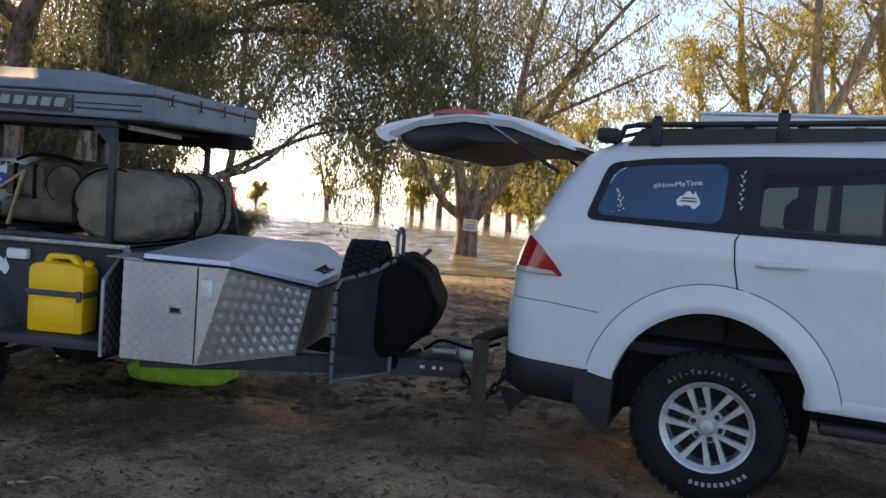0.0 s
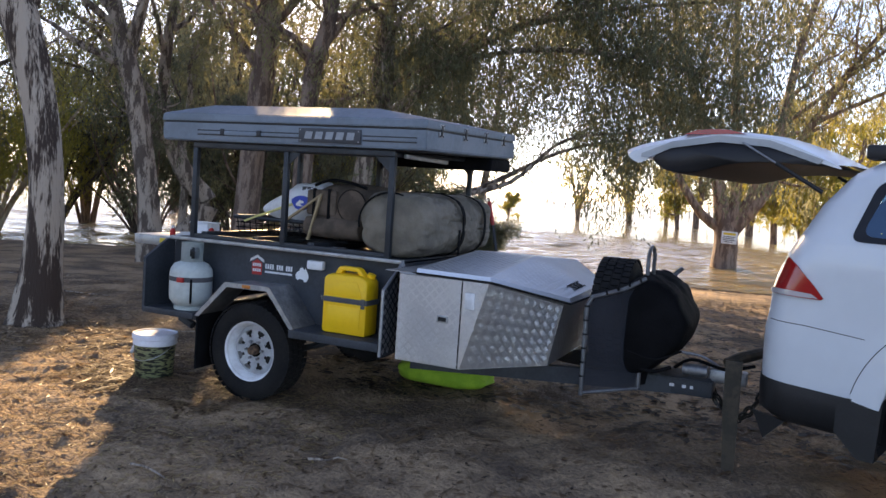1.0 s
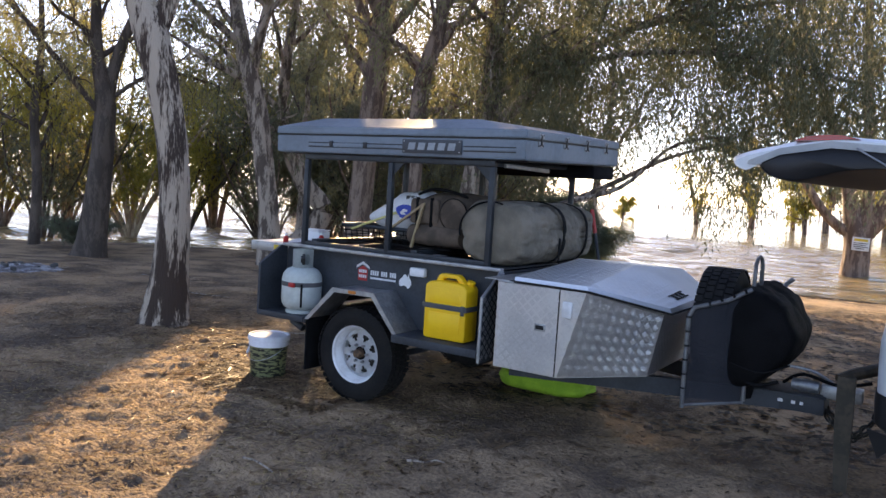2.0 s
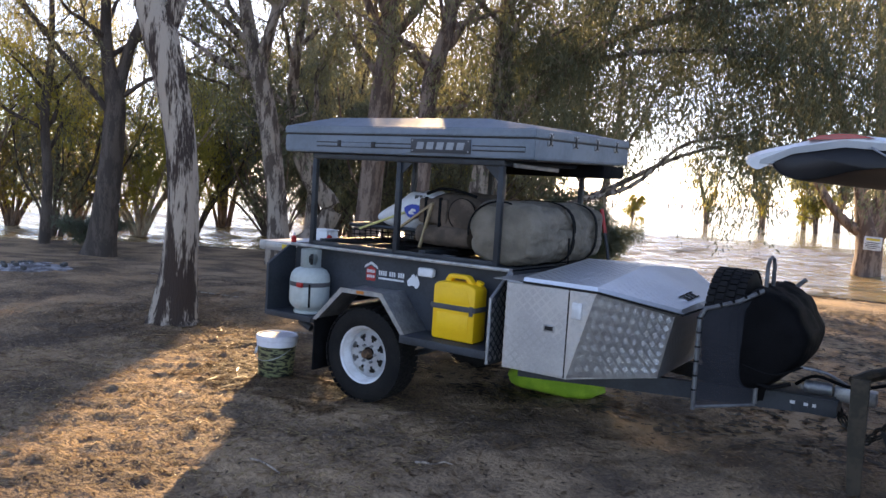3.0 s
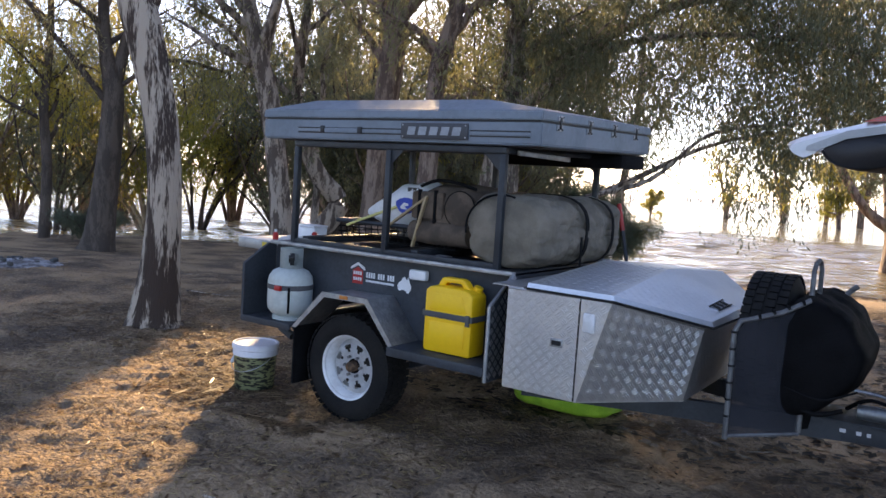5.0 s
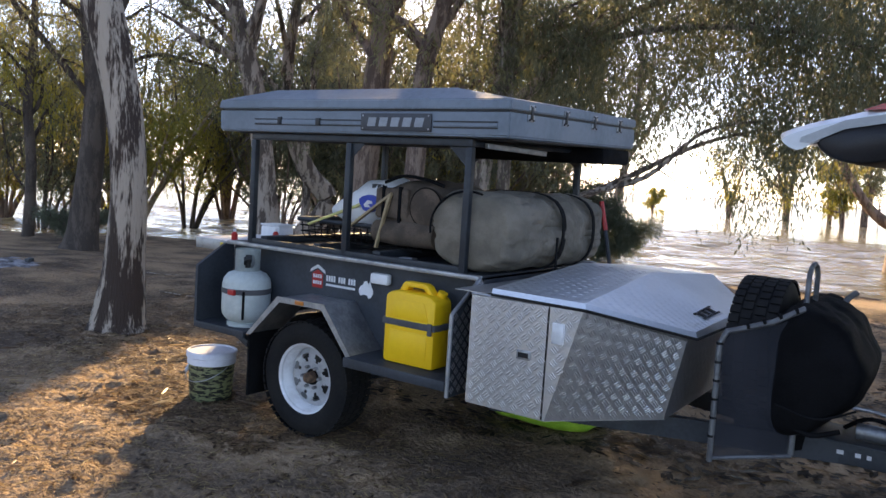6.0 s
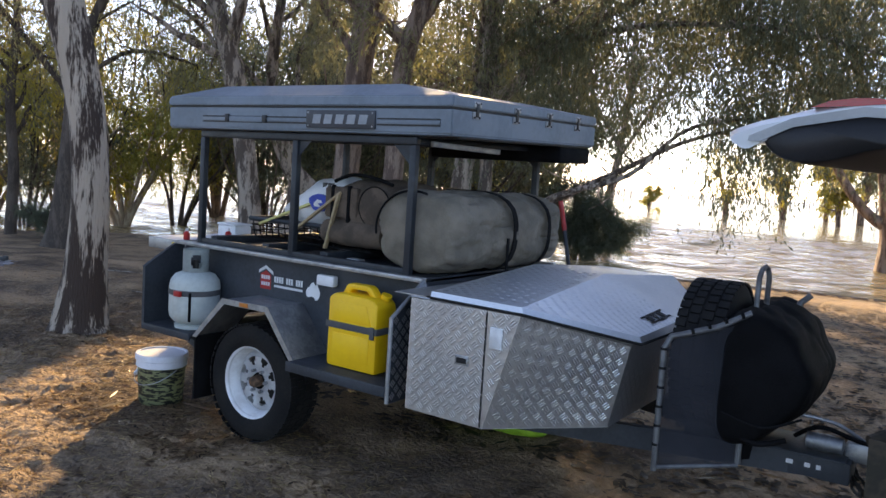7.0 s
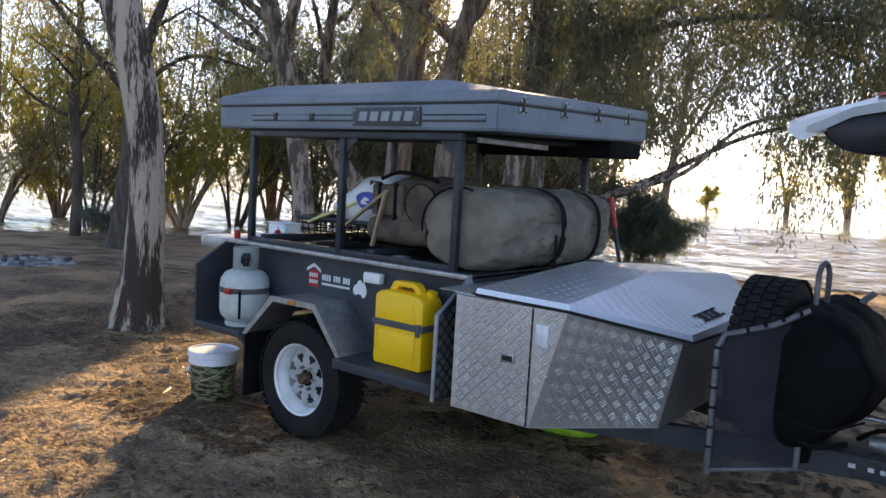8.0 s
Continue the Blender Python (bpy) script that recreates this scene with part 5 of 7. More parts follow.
for bm, nm, mt, lb in ((flank_patch([BAND, GLASS_REAR, GLASS_DOOR, GLASS_FRONT], 0.005), "window_surround", M_GLOSSB, "gloss black window surround"), (flank_patch([GLASS_REAR], 0.003), "quarter_window", M_GLASSD, "dark tinted rear side glass with a painted sky-blue sheen"),
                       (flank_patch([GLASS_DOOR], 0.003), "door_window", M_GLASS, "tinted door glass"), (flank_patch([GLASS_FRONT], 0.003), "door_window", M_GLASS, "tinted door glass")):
    mate = far_side(bm)
    for b in (bm, mate):
        o = part(nm, b, mt, car, lb, 60)
        if nm != "window_surround":
            o.visible_shadow = False
            if nm == "quarter_window":
                quarter = o if b is bm else quarter


def gap_line(pts, w=0.006, parent=car):
    """Dark shut line along the flank."""
    path = []
    for (a, b), (c, d) in zip(pts, pts[1:]):
        n = max(2, int(math.hypot(c - a, d - b) / 0.03))
        path += [(a + (c - a) * k / n, b + (d - b) * k / n) for k in range(n)]
    path.append(pts[-1])
    part("shut_line", bm_tube([(u, skin_v(u, z) + 0.001, z) for u, z in path], w / 2, 6), M_SEAM, parent)


def bow(cx, cz, r, a0, a1, n=24):
    return [(cx + r * math.cos(radians(a0 + (a1 - a0) * k / n)), cz + r * math.sin(radians(a0 + (a1 - a0) * k / n))) for k in range(n + 1)]


gap_line([(1.175, 1.41), (1.155, 1.37), (1.165, 1.25), (1.20, 1.08), (1.235, 0.965)], 0.009)
gap_line([(2.10, 1.41), (2.10, 0.66)], 0.008)
gap_line([(0.0, 0.955), (0.2, 0.952), (0.50, 0.925)], 0.005)
gap_line(bow(ARCH_U, ARCH_Z, 0.64, 168, 78), 0.005)
gap_line(bow(ARCH_U, ARCH_Z, 0.64, 75, 10), 0.005)
for cu in (ARCH_U, FRONT_ARCH):
    for far in (0, 1):
        rings = []
        for k in range(41):
            a = radians(9 + 162 * k / 40)
            c, s = math.cos(a), math.sin(a)
            sec = [(ARCH_R, 0.10), (ARCH_R, -0.012), (ARCH_R + 0.012, -0.022), (ARCH_R + 0.05, -0.020), (ARCH_R + 0.145, -0.003), (ARCH_R + 0.145, 0.03)]
            rings.append([(cu + r * c, (WIDE - v) if far else v, ARCH_Z + r * s) for r, v in sec])
        part("wheel_arch", bm_loft(rings, closed=False), M_PAINT, car, angle=50)
        liner = [[(cu + (ARCH_R + 0.01) * math.cos(a), (WIDE - v) if far else v, ARCH_Z + (ARCH_R + 0.01) * math.sin(a)) for v in (0.02, 0.42)] + [(cu, (WIDE - 0.42) if far else 0.42, ARCH_Z)] for a in (radians(-20 + 220 * k / 24) for k in range(25))]
        part("arch_liner", bm_loft(liner, closed=False), M_INSIDE, car, "dark wheel-arch liner")

# lower bumper and sills
def low_ring(z, w):
    pts = [p for p in ring(0.62) if p[0] < 0.60]
    near = [p for p in pts if p[1] < WIDE / 2]
    far = [p for p in pts if p[1] >= WIDE / 2]
    near.sort(key=lambda p: -p[0] if p[1] < 0.1 else -p[0])
    line = near + [(q[0], WIDE - q[1], q[2]) for q in near[::-1]]
    return [(u + w, v + (w if v < WIDE / 2 else -w), z + (0.045 * (0.6 - u) if z > 0.55 else -0.02 * u)) for u, v, _ in line]


part("rear_bumper", bm_loft([low_ring(0.60, -0.004), low_ring(0.56, -0.006), low_ring(0.45, 0.0), low_ring(0.40, 0.05)], closed=False), M_TRIM, car, "dark grey plastic lower bumper", 50)
for v0, v1 in ((-0.005, 0.10), (WIDE - 0.10, WIDE + 0.005)):
    part("mud_flap", bm_prism([(0.40, 0.42), (0.40, 0.60), (0.615, 0.63), (0.60, 0.30), (0.52, 0.30)], "v", v0, v1), M_TRIM, car)
    part("corner_flap", bm_plate([(-0.05, v0 + 0.10 if v0 < 0 else v1 - 0.10, 0.42), (0.02, v0 + 0.10 if v0 < 0 else v1 - 0.10, 0.27), (0.14, v0 + 0.06 if v0 < 0 else v1 - 0.06, 0.40)], 0.012), M_TRIM, car)
    part("sill", bm_box(1.545, 3.44, v0 + 0.008, v1 - 0.01, 0.565, 0.655, 0.016), M_PAINT, car, "white painted sill")
    part("running_board", bm_box(1.62, 3.42, v0 - 0.06 if v0 < 0 else v0, v1 if v0 < 0 else v1 + 0.06, 0.475, 0.525, 0.012), M_TRIM, car, "black side step")
part("underbody", bm_box(0.15, 4.3, 0.45, WIDE - 0.45, 0.42, 0.56, 0.02), M_INSIDE, car)
part("cabin_floor", bm_box(0.12, 2.9, 0.12, WIDE - 0.12, 0.72, 0.78, 0.01), M_INSIDE, car)
part("tow_bar", bm_box(-0.16, 0.3, WIDE / 2 - 0.03, WIDE / 2 + 0.03, 0.42, 0.48, 0.006), M_TRIM, car)
part("tow_ball", bm_lathe([(0.012, 0), (0.016, 0.03), (0.025, 0.05), (0.016, 0.075), (0.004, 0.08)], Matrix.Translation((-0.13, WIDE / 2, 0.48)), 16), M_CHROME, car)
for u in (1.45, 2.35):
    for v in (0.42, WIDE - 0.42):
        seat = bm_box(u - 0.06, u + 0.10, v - 0.24, v + 0.24, 0.80, 1.42, 0.05)
        part("seat_back", seat, M_INSIDE, car)
        part("head_rest", bm_box(u - 0.05, u + 0.05, v - 0.13, v + 0.13, 1.44, 1.62, 0.04), M_INSIDE, car)
part("luggage", bm_box(0.5, 1.15, 0.3, WIDE - 0.3, 0.785, 1.40, 0.05), M_INSIDE, car)
part("pillar", bm_box(2.085, 2.13, 0.14, 0.16, 1.4, 1.84, 0.004), M_INSIDE, car)
part("headlining", bm_box(0.6, 2.3, 0.32, WIDE - 0.32, 1.865, 1.88, 0.004), M_INSIDE, car)
# windscreen
part("windscreen", bm_plate([(3.33, 0.24, 1.21), (3.33, WIDE - 0.24, 1.21), (2.40, WIDE - 0.27, 1.82), (2.40, 0.27, 1.82)], 0.004), M_GLASS, car)

# lamp, handle, stickers
lamp_poly = [(-0.036, 1.102), (-0.036, 1.15), (-0.028, 1.20), (-0.008, 1.25), (0.018, 1.295), (0.045, 1.318), (0.085, 1.302), (0.13, 1.27), (0.18, 1.225), (0.23, 1.175), (0.268, 1.13), (0.285, 1.108), (0.27, 1.10)]
lamp = part("tail_lamp", flank_patch([lamp_poly], 0.012, 0.008), M_LAMP, car, "red and clear tail lamp", 60)
part("clear_band", flank_patch([[(-0.03, 1.104), (-0.03, 1.128), (0.0, 1.134), (0.12, 1.134), (0.225, 1.128), (0.262, 1.106)]], 0.024), M_LAMPW, lamp)
lamp_far = part("tail_lamp", far_side(flank_patch([lamp_poly], 0.012, 0.008)), M_LAMP, car, "red and clear tail lamp", 60)
for far in (0, 1):
    y = (lambda v: WIDE - v) if far else (lambda v: v)
    part("door_handle", bm_tube([(1.27, y(0.004), 1.262), (1.30, y(-0.028), 1.266), (1.47, y(-0.028), 1.272), (1.50, y(0.004), 1.27)], [0.012, 0.015, 0.015, 0.012], 10), M_PAINT, car)
    part("handle_cup", bm_lathe([(0.001, 0), (0.055, 0.001), (0.06, 0.004)], Matrix.Translation((1.39, y(-0.001), 1.30)) @ Matrix.Rotation(radians(90 if not far else -90), 4, "X") @ Matrix.Diagonal((1.2, 0.7, 1, 1)), 20), M_PAINT, car)


def on_flank(u, z, rot=0.0, off=0.006):
    v = skin_v(u, z) - off
    dz = skin_v(u, z + 0.05) - skin_v(u, z - 0.05)
    return Matrix.Translation((u, v, z)) @ Matrix.Rotation(math.atan2(-dz, 0.1), 4, "X") @ Matrix.Rotation(radians(90), 4, "X") @ Matrix.Rotation(radians(rot), 4, "Z")


words("#NowMeTime", 0.042, on_flank(0.845, 1.645, 8, 0.010), M_DECAL, quarter, "sticker_text", "white lettering sticker", 0.0006)
part("map_sticker", flank_patch([[(0.845 + 0.125 * a, 1.515 + 0.10 * b) for a, b in AUS]], 0.008), M_DECAL, quarter, "white map-shaped sticker")
rng = random.Random(8)
for k in range(16):
    t = k / 15
    u, z = 0.535 + 0.035 * math.sin(4 * t) + rng.uniform(-0.02, 0.02), 1.475 + 0.12 * t
    a, q = rng.uniform(0.2, 2.9), rng.uniform(0.5, 1.0)
    c, d = q * 0.022 * math.cos(a), q * 0.022 * math.sin(a)
    part("flower_petal", flank_patch([[(u, z), (u + c * 0.5 - d * 0.25, z + d * 0.5 + c * 0.25), (u + c, z + d), (u + c * 0.5 + d * 0.25, z + d * 0.5 - c * 0.25)]], 0.008), M_DECAL if k % 3 else M_YTAPE, quarter)
for k in range(9):
    z, sg = 1.53 + 0.023 * k, (-1) ** k
    part("vine_leaf", flank_patch([[(1.165, z), (1.165 + 0.006 * sg, z + 0.012), (1.165 + 0.016 * sg, z + 0.022), (1.165 + 0.002 * sg, z + 0.018)]], 0.008), M_DECAL, car)
for z0, a, b in ((1.575, 0.875, 0.945), (1.560, 0.868, 0.95)):
    part("sticker_bar", flank_patch([[(a, z0 - 0.004), (b, z0 - 0.004), (b, z0 + 0.004), (a, z0 + 0.004)]], 0.0095), M_SIGND, quarter)


def alloy_wheel(m, name="wheel"):
    """Six twin spokes, barrel, nuts and an all-terrain tyre."""
    w = part(name, tyre_bm(0.395, 0.27, 0.225, m, 80, 0, 0.014), M_RUBBER, car, "black all-terrain tyre on a silver alloy rim")
    tagged(part("tread", tread_bm(0.395, 0.27, m, 40, 0.014), M_RUBBER, w), kind="stuff")
    part("rim", bm_lathe([(0.226, -0.115), (0.238, -0.120), (0.238, -0.112), (0.216, -0.095), (0.205, -0.03), (0.205, 0.11), (0.214, 0.11), (0.218, -0.09)], m, 64, close=True), M_RIMS, w)
    part("rim_lip", bm_lathe([(0.222, -0.112), (0.226, -0.116), (0.226, -0.10), (0.207, -0.088), (0.205, -0.094)], m, 64, close=True), M_RIMS, w)
    for k in range(12):
        mid, side = radians(60 * (k // 2) + 12), (1 if k % 2 else -1)

        def at(r, off, h):
            return m @ Vector((r * math.cos(mid) - off * math.sin(mid), r * math.sin(mid) + off * math.cos(mid), h))
        rr = []
        for r, c, wd, h in ((0.045, 0.026, 0.010, -0.088), (0.08, 0.032, 0.010, -0.090), (0.14, 0.036, 0.013, -0.095), (0.185, 0.040, 0.016, -0.098), (0.214, 0.042, 0.018, -0.098)):
            rr.append([at(r, side * c - wd, h), at(r, side * c + wd, h), at(r, side * c + wd + 0.003, h + 0.03), at(r, side * c - wd - 0.003, h + 0.03)])
        part("spoke", bm_loft(rr), M_RIMS, w)
    part("hub_disc", bm_lathe([(0.095, -0.05), (0.092, -0.066), (0.05, -0.070), (0.02, -0.070)], m, 36), M_RIMS, w)
    part("hub_cap", bm_lathe([(0.040, -0.066), (0.039, -0.094), (0.033, -0.100), (0.001, -0.103)], m, 28), M_RIMS, w)
    # Dark disc added so the openings between the spokes read as shaded.
    part("dark_backing_disc", bm_lathe([(0.02, 0.0), (0.2, 0.0), (0.2, 0.01), (0.02, 0.01)], m, 32), M_INSIDE, w)
    part("brake_disc", bm_lathe([(0.03, -0.03), (0.13, -0.03), (0.13, -0.01), (0.03, -0.01)], m, 32), M_HUB, w)
    for k in range(6):
        a = radians(60 * k + 12)
        part("nut_well", bm_lathe([(0.022, -0.0665), (0.022, -0.072), (0.017, -0.072), (0.017, -0.0665)], Matrix(m) @ Matrix.Translation((0.070 * math.cos(a), 0.070 * math.sin(a), 0)), 16, close=True), M_RIMS, w)
        part("wheel_nut", bm_tube([m @ Vector((0.070 * math.cos(a), 0.070 * math.sin(a), -0.066)), m @ Vector((0.070 * math.cos(a), 0.070 * math.sin(a), -0.086))], 0.014, 6), M_HUB, w)
    return w


for u in (1.105, 1.105 + 2.80):
    w_near = alloy_wheel(Matrix.Translation((u, 0.135, 0.395)) @ Matrix.Rotation(radians(-90), 4, "X"))
    alloy_wheel(Matrix.Translation((u, WIDE - 0.135, 0.395)) @ Matrix.Rotation(radians(90), 4, "X"))
    for k, ch in enumerate("All-Terrain T/A"):
        if ch != " ":
            a = radians(133 - 6.3 * k)
            words(ch, 0.036, Matrix.Translation((u + 0.295 * math.cos(a), -0.0005, 0.395 + 0.295 * math.sin(a))) @ Matrix.Rotation(radians(90), 4, "X") @ Matrix.Rotation(a - math.pi / 2, 4, "Z"), M_PALE, w_near, "tyre_letter", thick=0.0008)
    for k in range(10):
        a = radians(-100 + 6.0 * k)
        c, s = math.cos(a), math.sin(a)
        o = Vector((u + 0.295 * c, -0.001, 0.395 + 0.295 * s))
        part("tyre_bar", bm_plate([o + Vector((c * x - s * y, 0, s * x + c * y)) for x, y in ((-0.011, -0.009), (-0.011, 0.009), (0.011, 0.009), (0.011, -0.009))], 0.001), M_PALE, w_near)
part("rear_axle", bm_tube([(1.105, 0.25, 0.395), (1.105, WIDE - 0.25, 0.395)], 0.05, 12), M_INSIDE, car)

# raised tailgate
M_GALVP = mat("grey_frame_paint", (0.42, 0.44, 0.45), (0.36, 0.38, 0.39), rough=0.5)
OUTER = [(0.22, 1.832), (0.09, 1.90), (-0.12, 1.985), (-0.30, 2.012), (-0.49, 2.022), (-0.66, 2.00), (-0.79, 1.972), (-0.93, 1.945), (-1.06, 1.905), (-1.075, 1.875), (-1.0, 1.838)]
UNDER = [(-0.92, 1.87), (-0.80, 1.905), (-0.45, 1.982), (-0.15, 1.958), (0.10, 1.865)]
gate = part("tailgate", bm_loft([[(u + 0.03 * k, v, z - 0.02 * k + 0.025 * (1 - abs(2 * (v - 0.9) / 1.32) ** 2.5)) for u, z in smooth_ring(OUTER + UNDER)[0]] for v, k in ((0.24, 1), (0.28, 0), (0.6, 0), (0.9, 0), (1.2, 0), (1.52, 0), (1.56, 1))]), M_PAINT, car, "white tailgate propped open", 40)
LINING, _ = smooth_ring([(0.16, 1.845), (0.02, 1.885), (-0.15, 1.935), (-0.45, 1.962), (-0.75, 1.925), (-0.88, 1.88), (-0.90, 1.855), (-0.87, 1.815), (-0.80, 1.775), (-0.68, 1.755), (-0.55, 1.775), (-0.38, 1.82), (-0.18, 1.838), (0.0, 1.832), (0.14, 1.825)])
part("gate_lining", bm_loft([[(-0.45 + (u + 0.45) * k, v, 1.88 + (z - 1.88) * k) for u, z in LINING] for v, k in ((0.236, 0.90), (0.245, 0.95), (0.27, 0.985), (0.33, 1.0), (0.9, 1.0), (1.47, 1.0), (1.53, 0.985), (1.555, 0.95), (1.564, 0.90))]), M_TRIM, gate, "dark grey inner lining", 70)
part("gate_frame", bm_loft([[(u, v, z) for u, z in ((0.15, 1.862), (-0.15, 1.968), (-0.45, 1.995), (-0.75, 1.955), (-0.95, 1.878), (-0.955, 1.855), (-0.90, 1.850), (-0.75, 1.915), (-0.45, 1.955), (-0.15, 1.928), (0.13, 1.835))] for v in (0.228, 0.30)]), M_GALVP, gate, "grey inner frame", 60)
part("gate_lamp", bm_prism([(-0.30, 2.006), (-0.40, 2.030), (-0.50, 2.034), (-0.60, 2.026), (-0.68, 2.0), (-0.50, 2.0)], "v", 0.236, 1.564), M_LAMP, gate, "red glass strip")
for v in (0.222, WIDE - 0.222):
    strut = part("gas_strut", bm_tube([(-0.10, v, 1.835), (0.16, v + (0.02 if v < 0.9 else -0.02), 1.68)], 0.012, 8), M_TRIM, gate)
    part("strut_rod", bm_tube([(-0.30, v - (0.01 if v < 0.9 else -0.01), 1.952), (-0.10, v, 1.835)], 0.006, 8), M_GALV, strut, "bare steel rod")

# roof rack and its load
for v in (0.16, WIDE - 0.16):
    part("rack_rail", bm_tube([(0.50, v + 0.02, 1.87), (0.53, v, 1.945), (0.60, v, 1.96), (1.9, v, 2.01), (2.9, v, 2.0)], 0.016, 10), M_TRIM, car, "black roof rack rail")
    part("rack_side", bm_plate([(0.55, v, 1.845), (1.9, v, 1.925), (2.7, v, 1.925), (2.7, v, 1.985), (1.9, v, 1.985), (0.62, v, 1.94)], 0.012), M_TRIM, car)
    for u, z in ((0.70, 1.87), (1.33, 1.92), (2.0, 1.93), (2.6, 1.92)):
        part("rack_foot", bm_box(u - 0.03, u + 0.03, v - 0.015, v + 0.03, z - 0.02, z + 0.125, 0.008), M_TRIM, car)
        part("rack_knob", bm_box(u - 0.02, u + 0.02, v - 0.012, v + 0.02, z + 0.126, z + 0.142, 0.005), M_TRIM, car)
for k in range(9):
    u = 0.62 + 0.26 * k
    part("rack_slat", bm_box(u, u + 0.05, 0.18, WIDE - 0.18, 1.94 + 0.03 * min(u / 2, 1), 1.96 + 0.03 * min(u / 2, 1), 0.004), M_TRIM, car)
part("rack_lamp", bm_box(0.36, 0.48, 0.24, 0.40, 1.87, 1.95, 0.015), M_TRIM, car)
part("lamp_arm", bm_tube([(0.46, 0.32, 1.90), (0.66, 0.32, 1.95)], 0.012, 8), M_TRIM, car)
box_t = thing("roof_case", CAR, "flat pale aluminium case strapped on the roof rack", "case")
part("case_body", bm_box(0.90, 2.6, 0.40, WIDE - 0.40, 1.992, 2.055, 0.01), M_WHITE, box_t)
part("case_lid", bm_box(0.89, 2.61, 0.39, WIDE - 0.39, 2.056, 2.075, 0.008), M_WHITE, box_t)

# ---- trees ----


def limb(start, way, length, r0, r1, rng, steps=7, wander=0.22, rise=0.0):
    """Points and radii of a wandering branch."""
    p, d = np.array(start, float), np.array(way, float)
    d /= np.linalg.norm(d)
    pts, rad = [p.copy()], [r0]
    for k in range(steps):
        d = d + rng.normal(0, wander, 3) * np.array([1, 1, 0.7]) + np.array([0, 0, rise])
        d /= np.linalg.norm(d)
        p = p + d * length / steps
        pts.append(p.copy())
        rad.append(r0 + (r1 - r0) * (k + 1) / steps)
    return np.array(pts), np.array(rad)


def tubes_mesh(name, branches, material):
    """All wood of one tree as one skin of tapered tubes."""
    verts, faces, base = [], [], 0
    for pts, rad in branches:
        seg = 12 if rad[0] > 0.12 else (7 if rad[0] > 0.03 else 3)
        d = np.gradient(pts, axis=0)
        d /= np.linalg.norm(d, axis=1)[:, None] + 1e-9
        ref = np.where(np.abs(d[:, 2:3]) > 0.9, np.array([[1.0, 0, 0]]), np.array([[0, 0, 1.0]]))
        ref = np.repeat(ref[:1], len(pts), 0)
        s = np.cross(d, ref)
        s /= np.linalg.norm(s, axis=1)[:, None] + 1e-9
        u = np.cross(d, s)
        a = np.arange(seg) * 2 * math.pi / seg
        ring = pts[:, None, :] + rad[:, None, None] * (np.cos(a)[None, :, None] * s[:, None, :] + np.sin(a)[None, :, None] * u[:, None, :])
        if rad[0] > 0.12:
            lump = 1 + 0.10 * np.sin(3 * a + pts[0, 0])[None, :, None] * np.cos(pts[:, 2] * 1.7)[:, None, None] + 0.05 * np.sin(5 * a)[None, :, None]
            ring = pts[:, None, :] + (ring - pts[:, None, :]) * lump
        n = len(pts)
        verts.append(ring.reshape(-1, 3))
        i, k = np.meshgrid(np.arange(n - 1), np.arange(seg), indexing="ij")
        q = np.stack([i * seg + k, i * seg + (k + 1) % seg, (i + 1) * seg + (k + 1) % seg, (i + 1) * seg + k], -1).reshape(-1, 4)
        faces.append(q + base)
        base += n * seg
    me = fast_mesh(name, np.concatenate(verts), np.concatenate(faces), material)
    me.shade_smooth()
    return me


def smooth_line(points, radii, n=5):
    """A flowing line through a few points."""
    p, r = np.array(points, float), np.array(radii, float)
    t = np.arange(len(p))
    tt = np.linspace(0, len(p) - 1, (len(p) - 1) * n + 1)
    out = []
    for q in tt:
        i = min(int(q), len(p) - 2)
        f = q - i
        p0, p1, p2, p3 = p[max(i - 1, 0)], p[i], p[i + 1], p[min(i + 2, len(p) - 1)]
        out.append(0.5 * (2 * p1 + (p2 - p0) * f + (2 * p0 - 5 * p1 + 4 * p2 - p3) * f * f + (3 * p1 - p0 - 3 * p2 + p3) * f ** 3))
    return np.array(out), np.interp(tt, t, r)


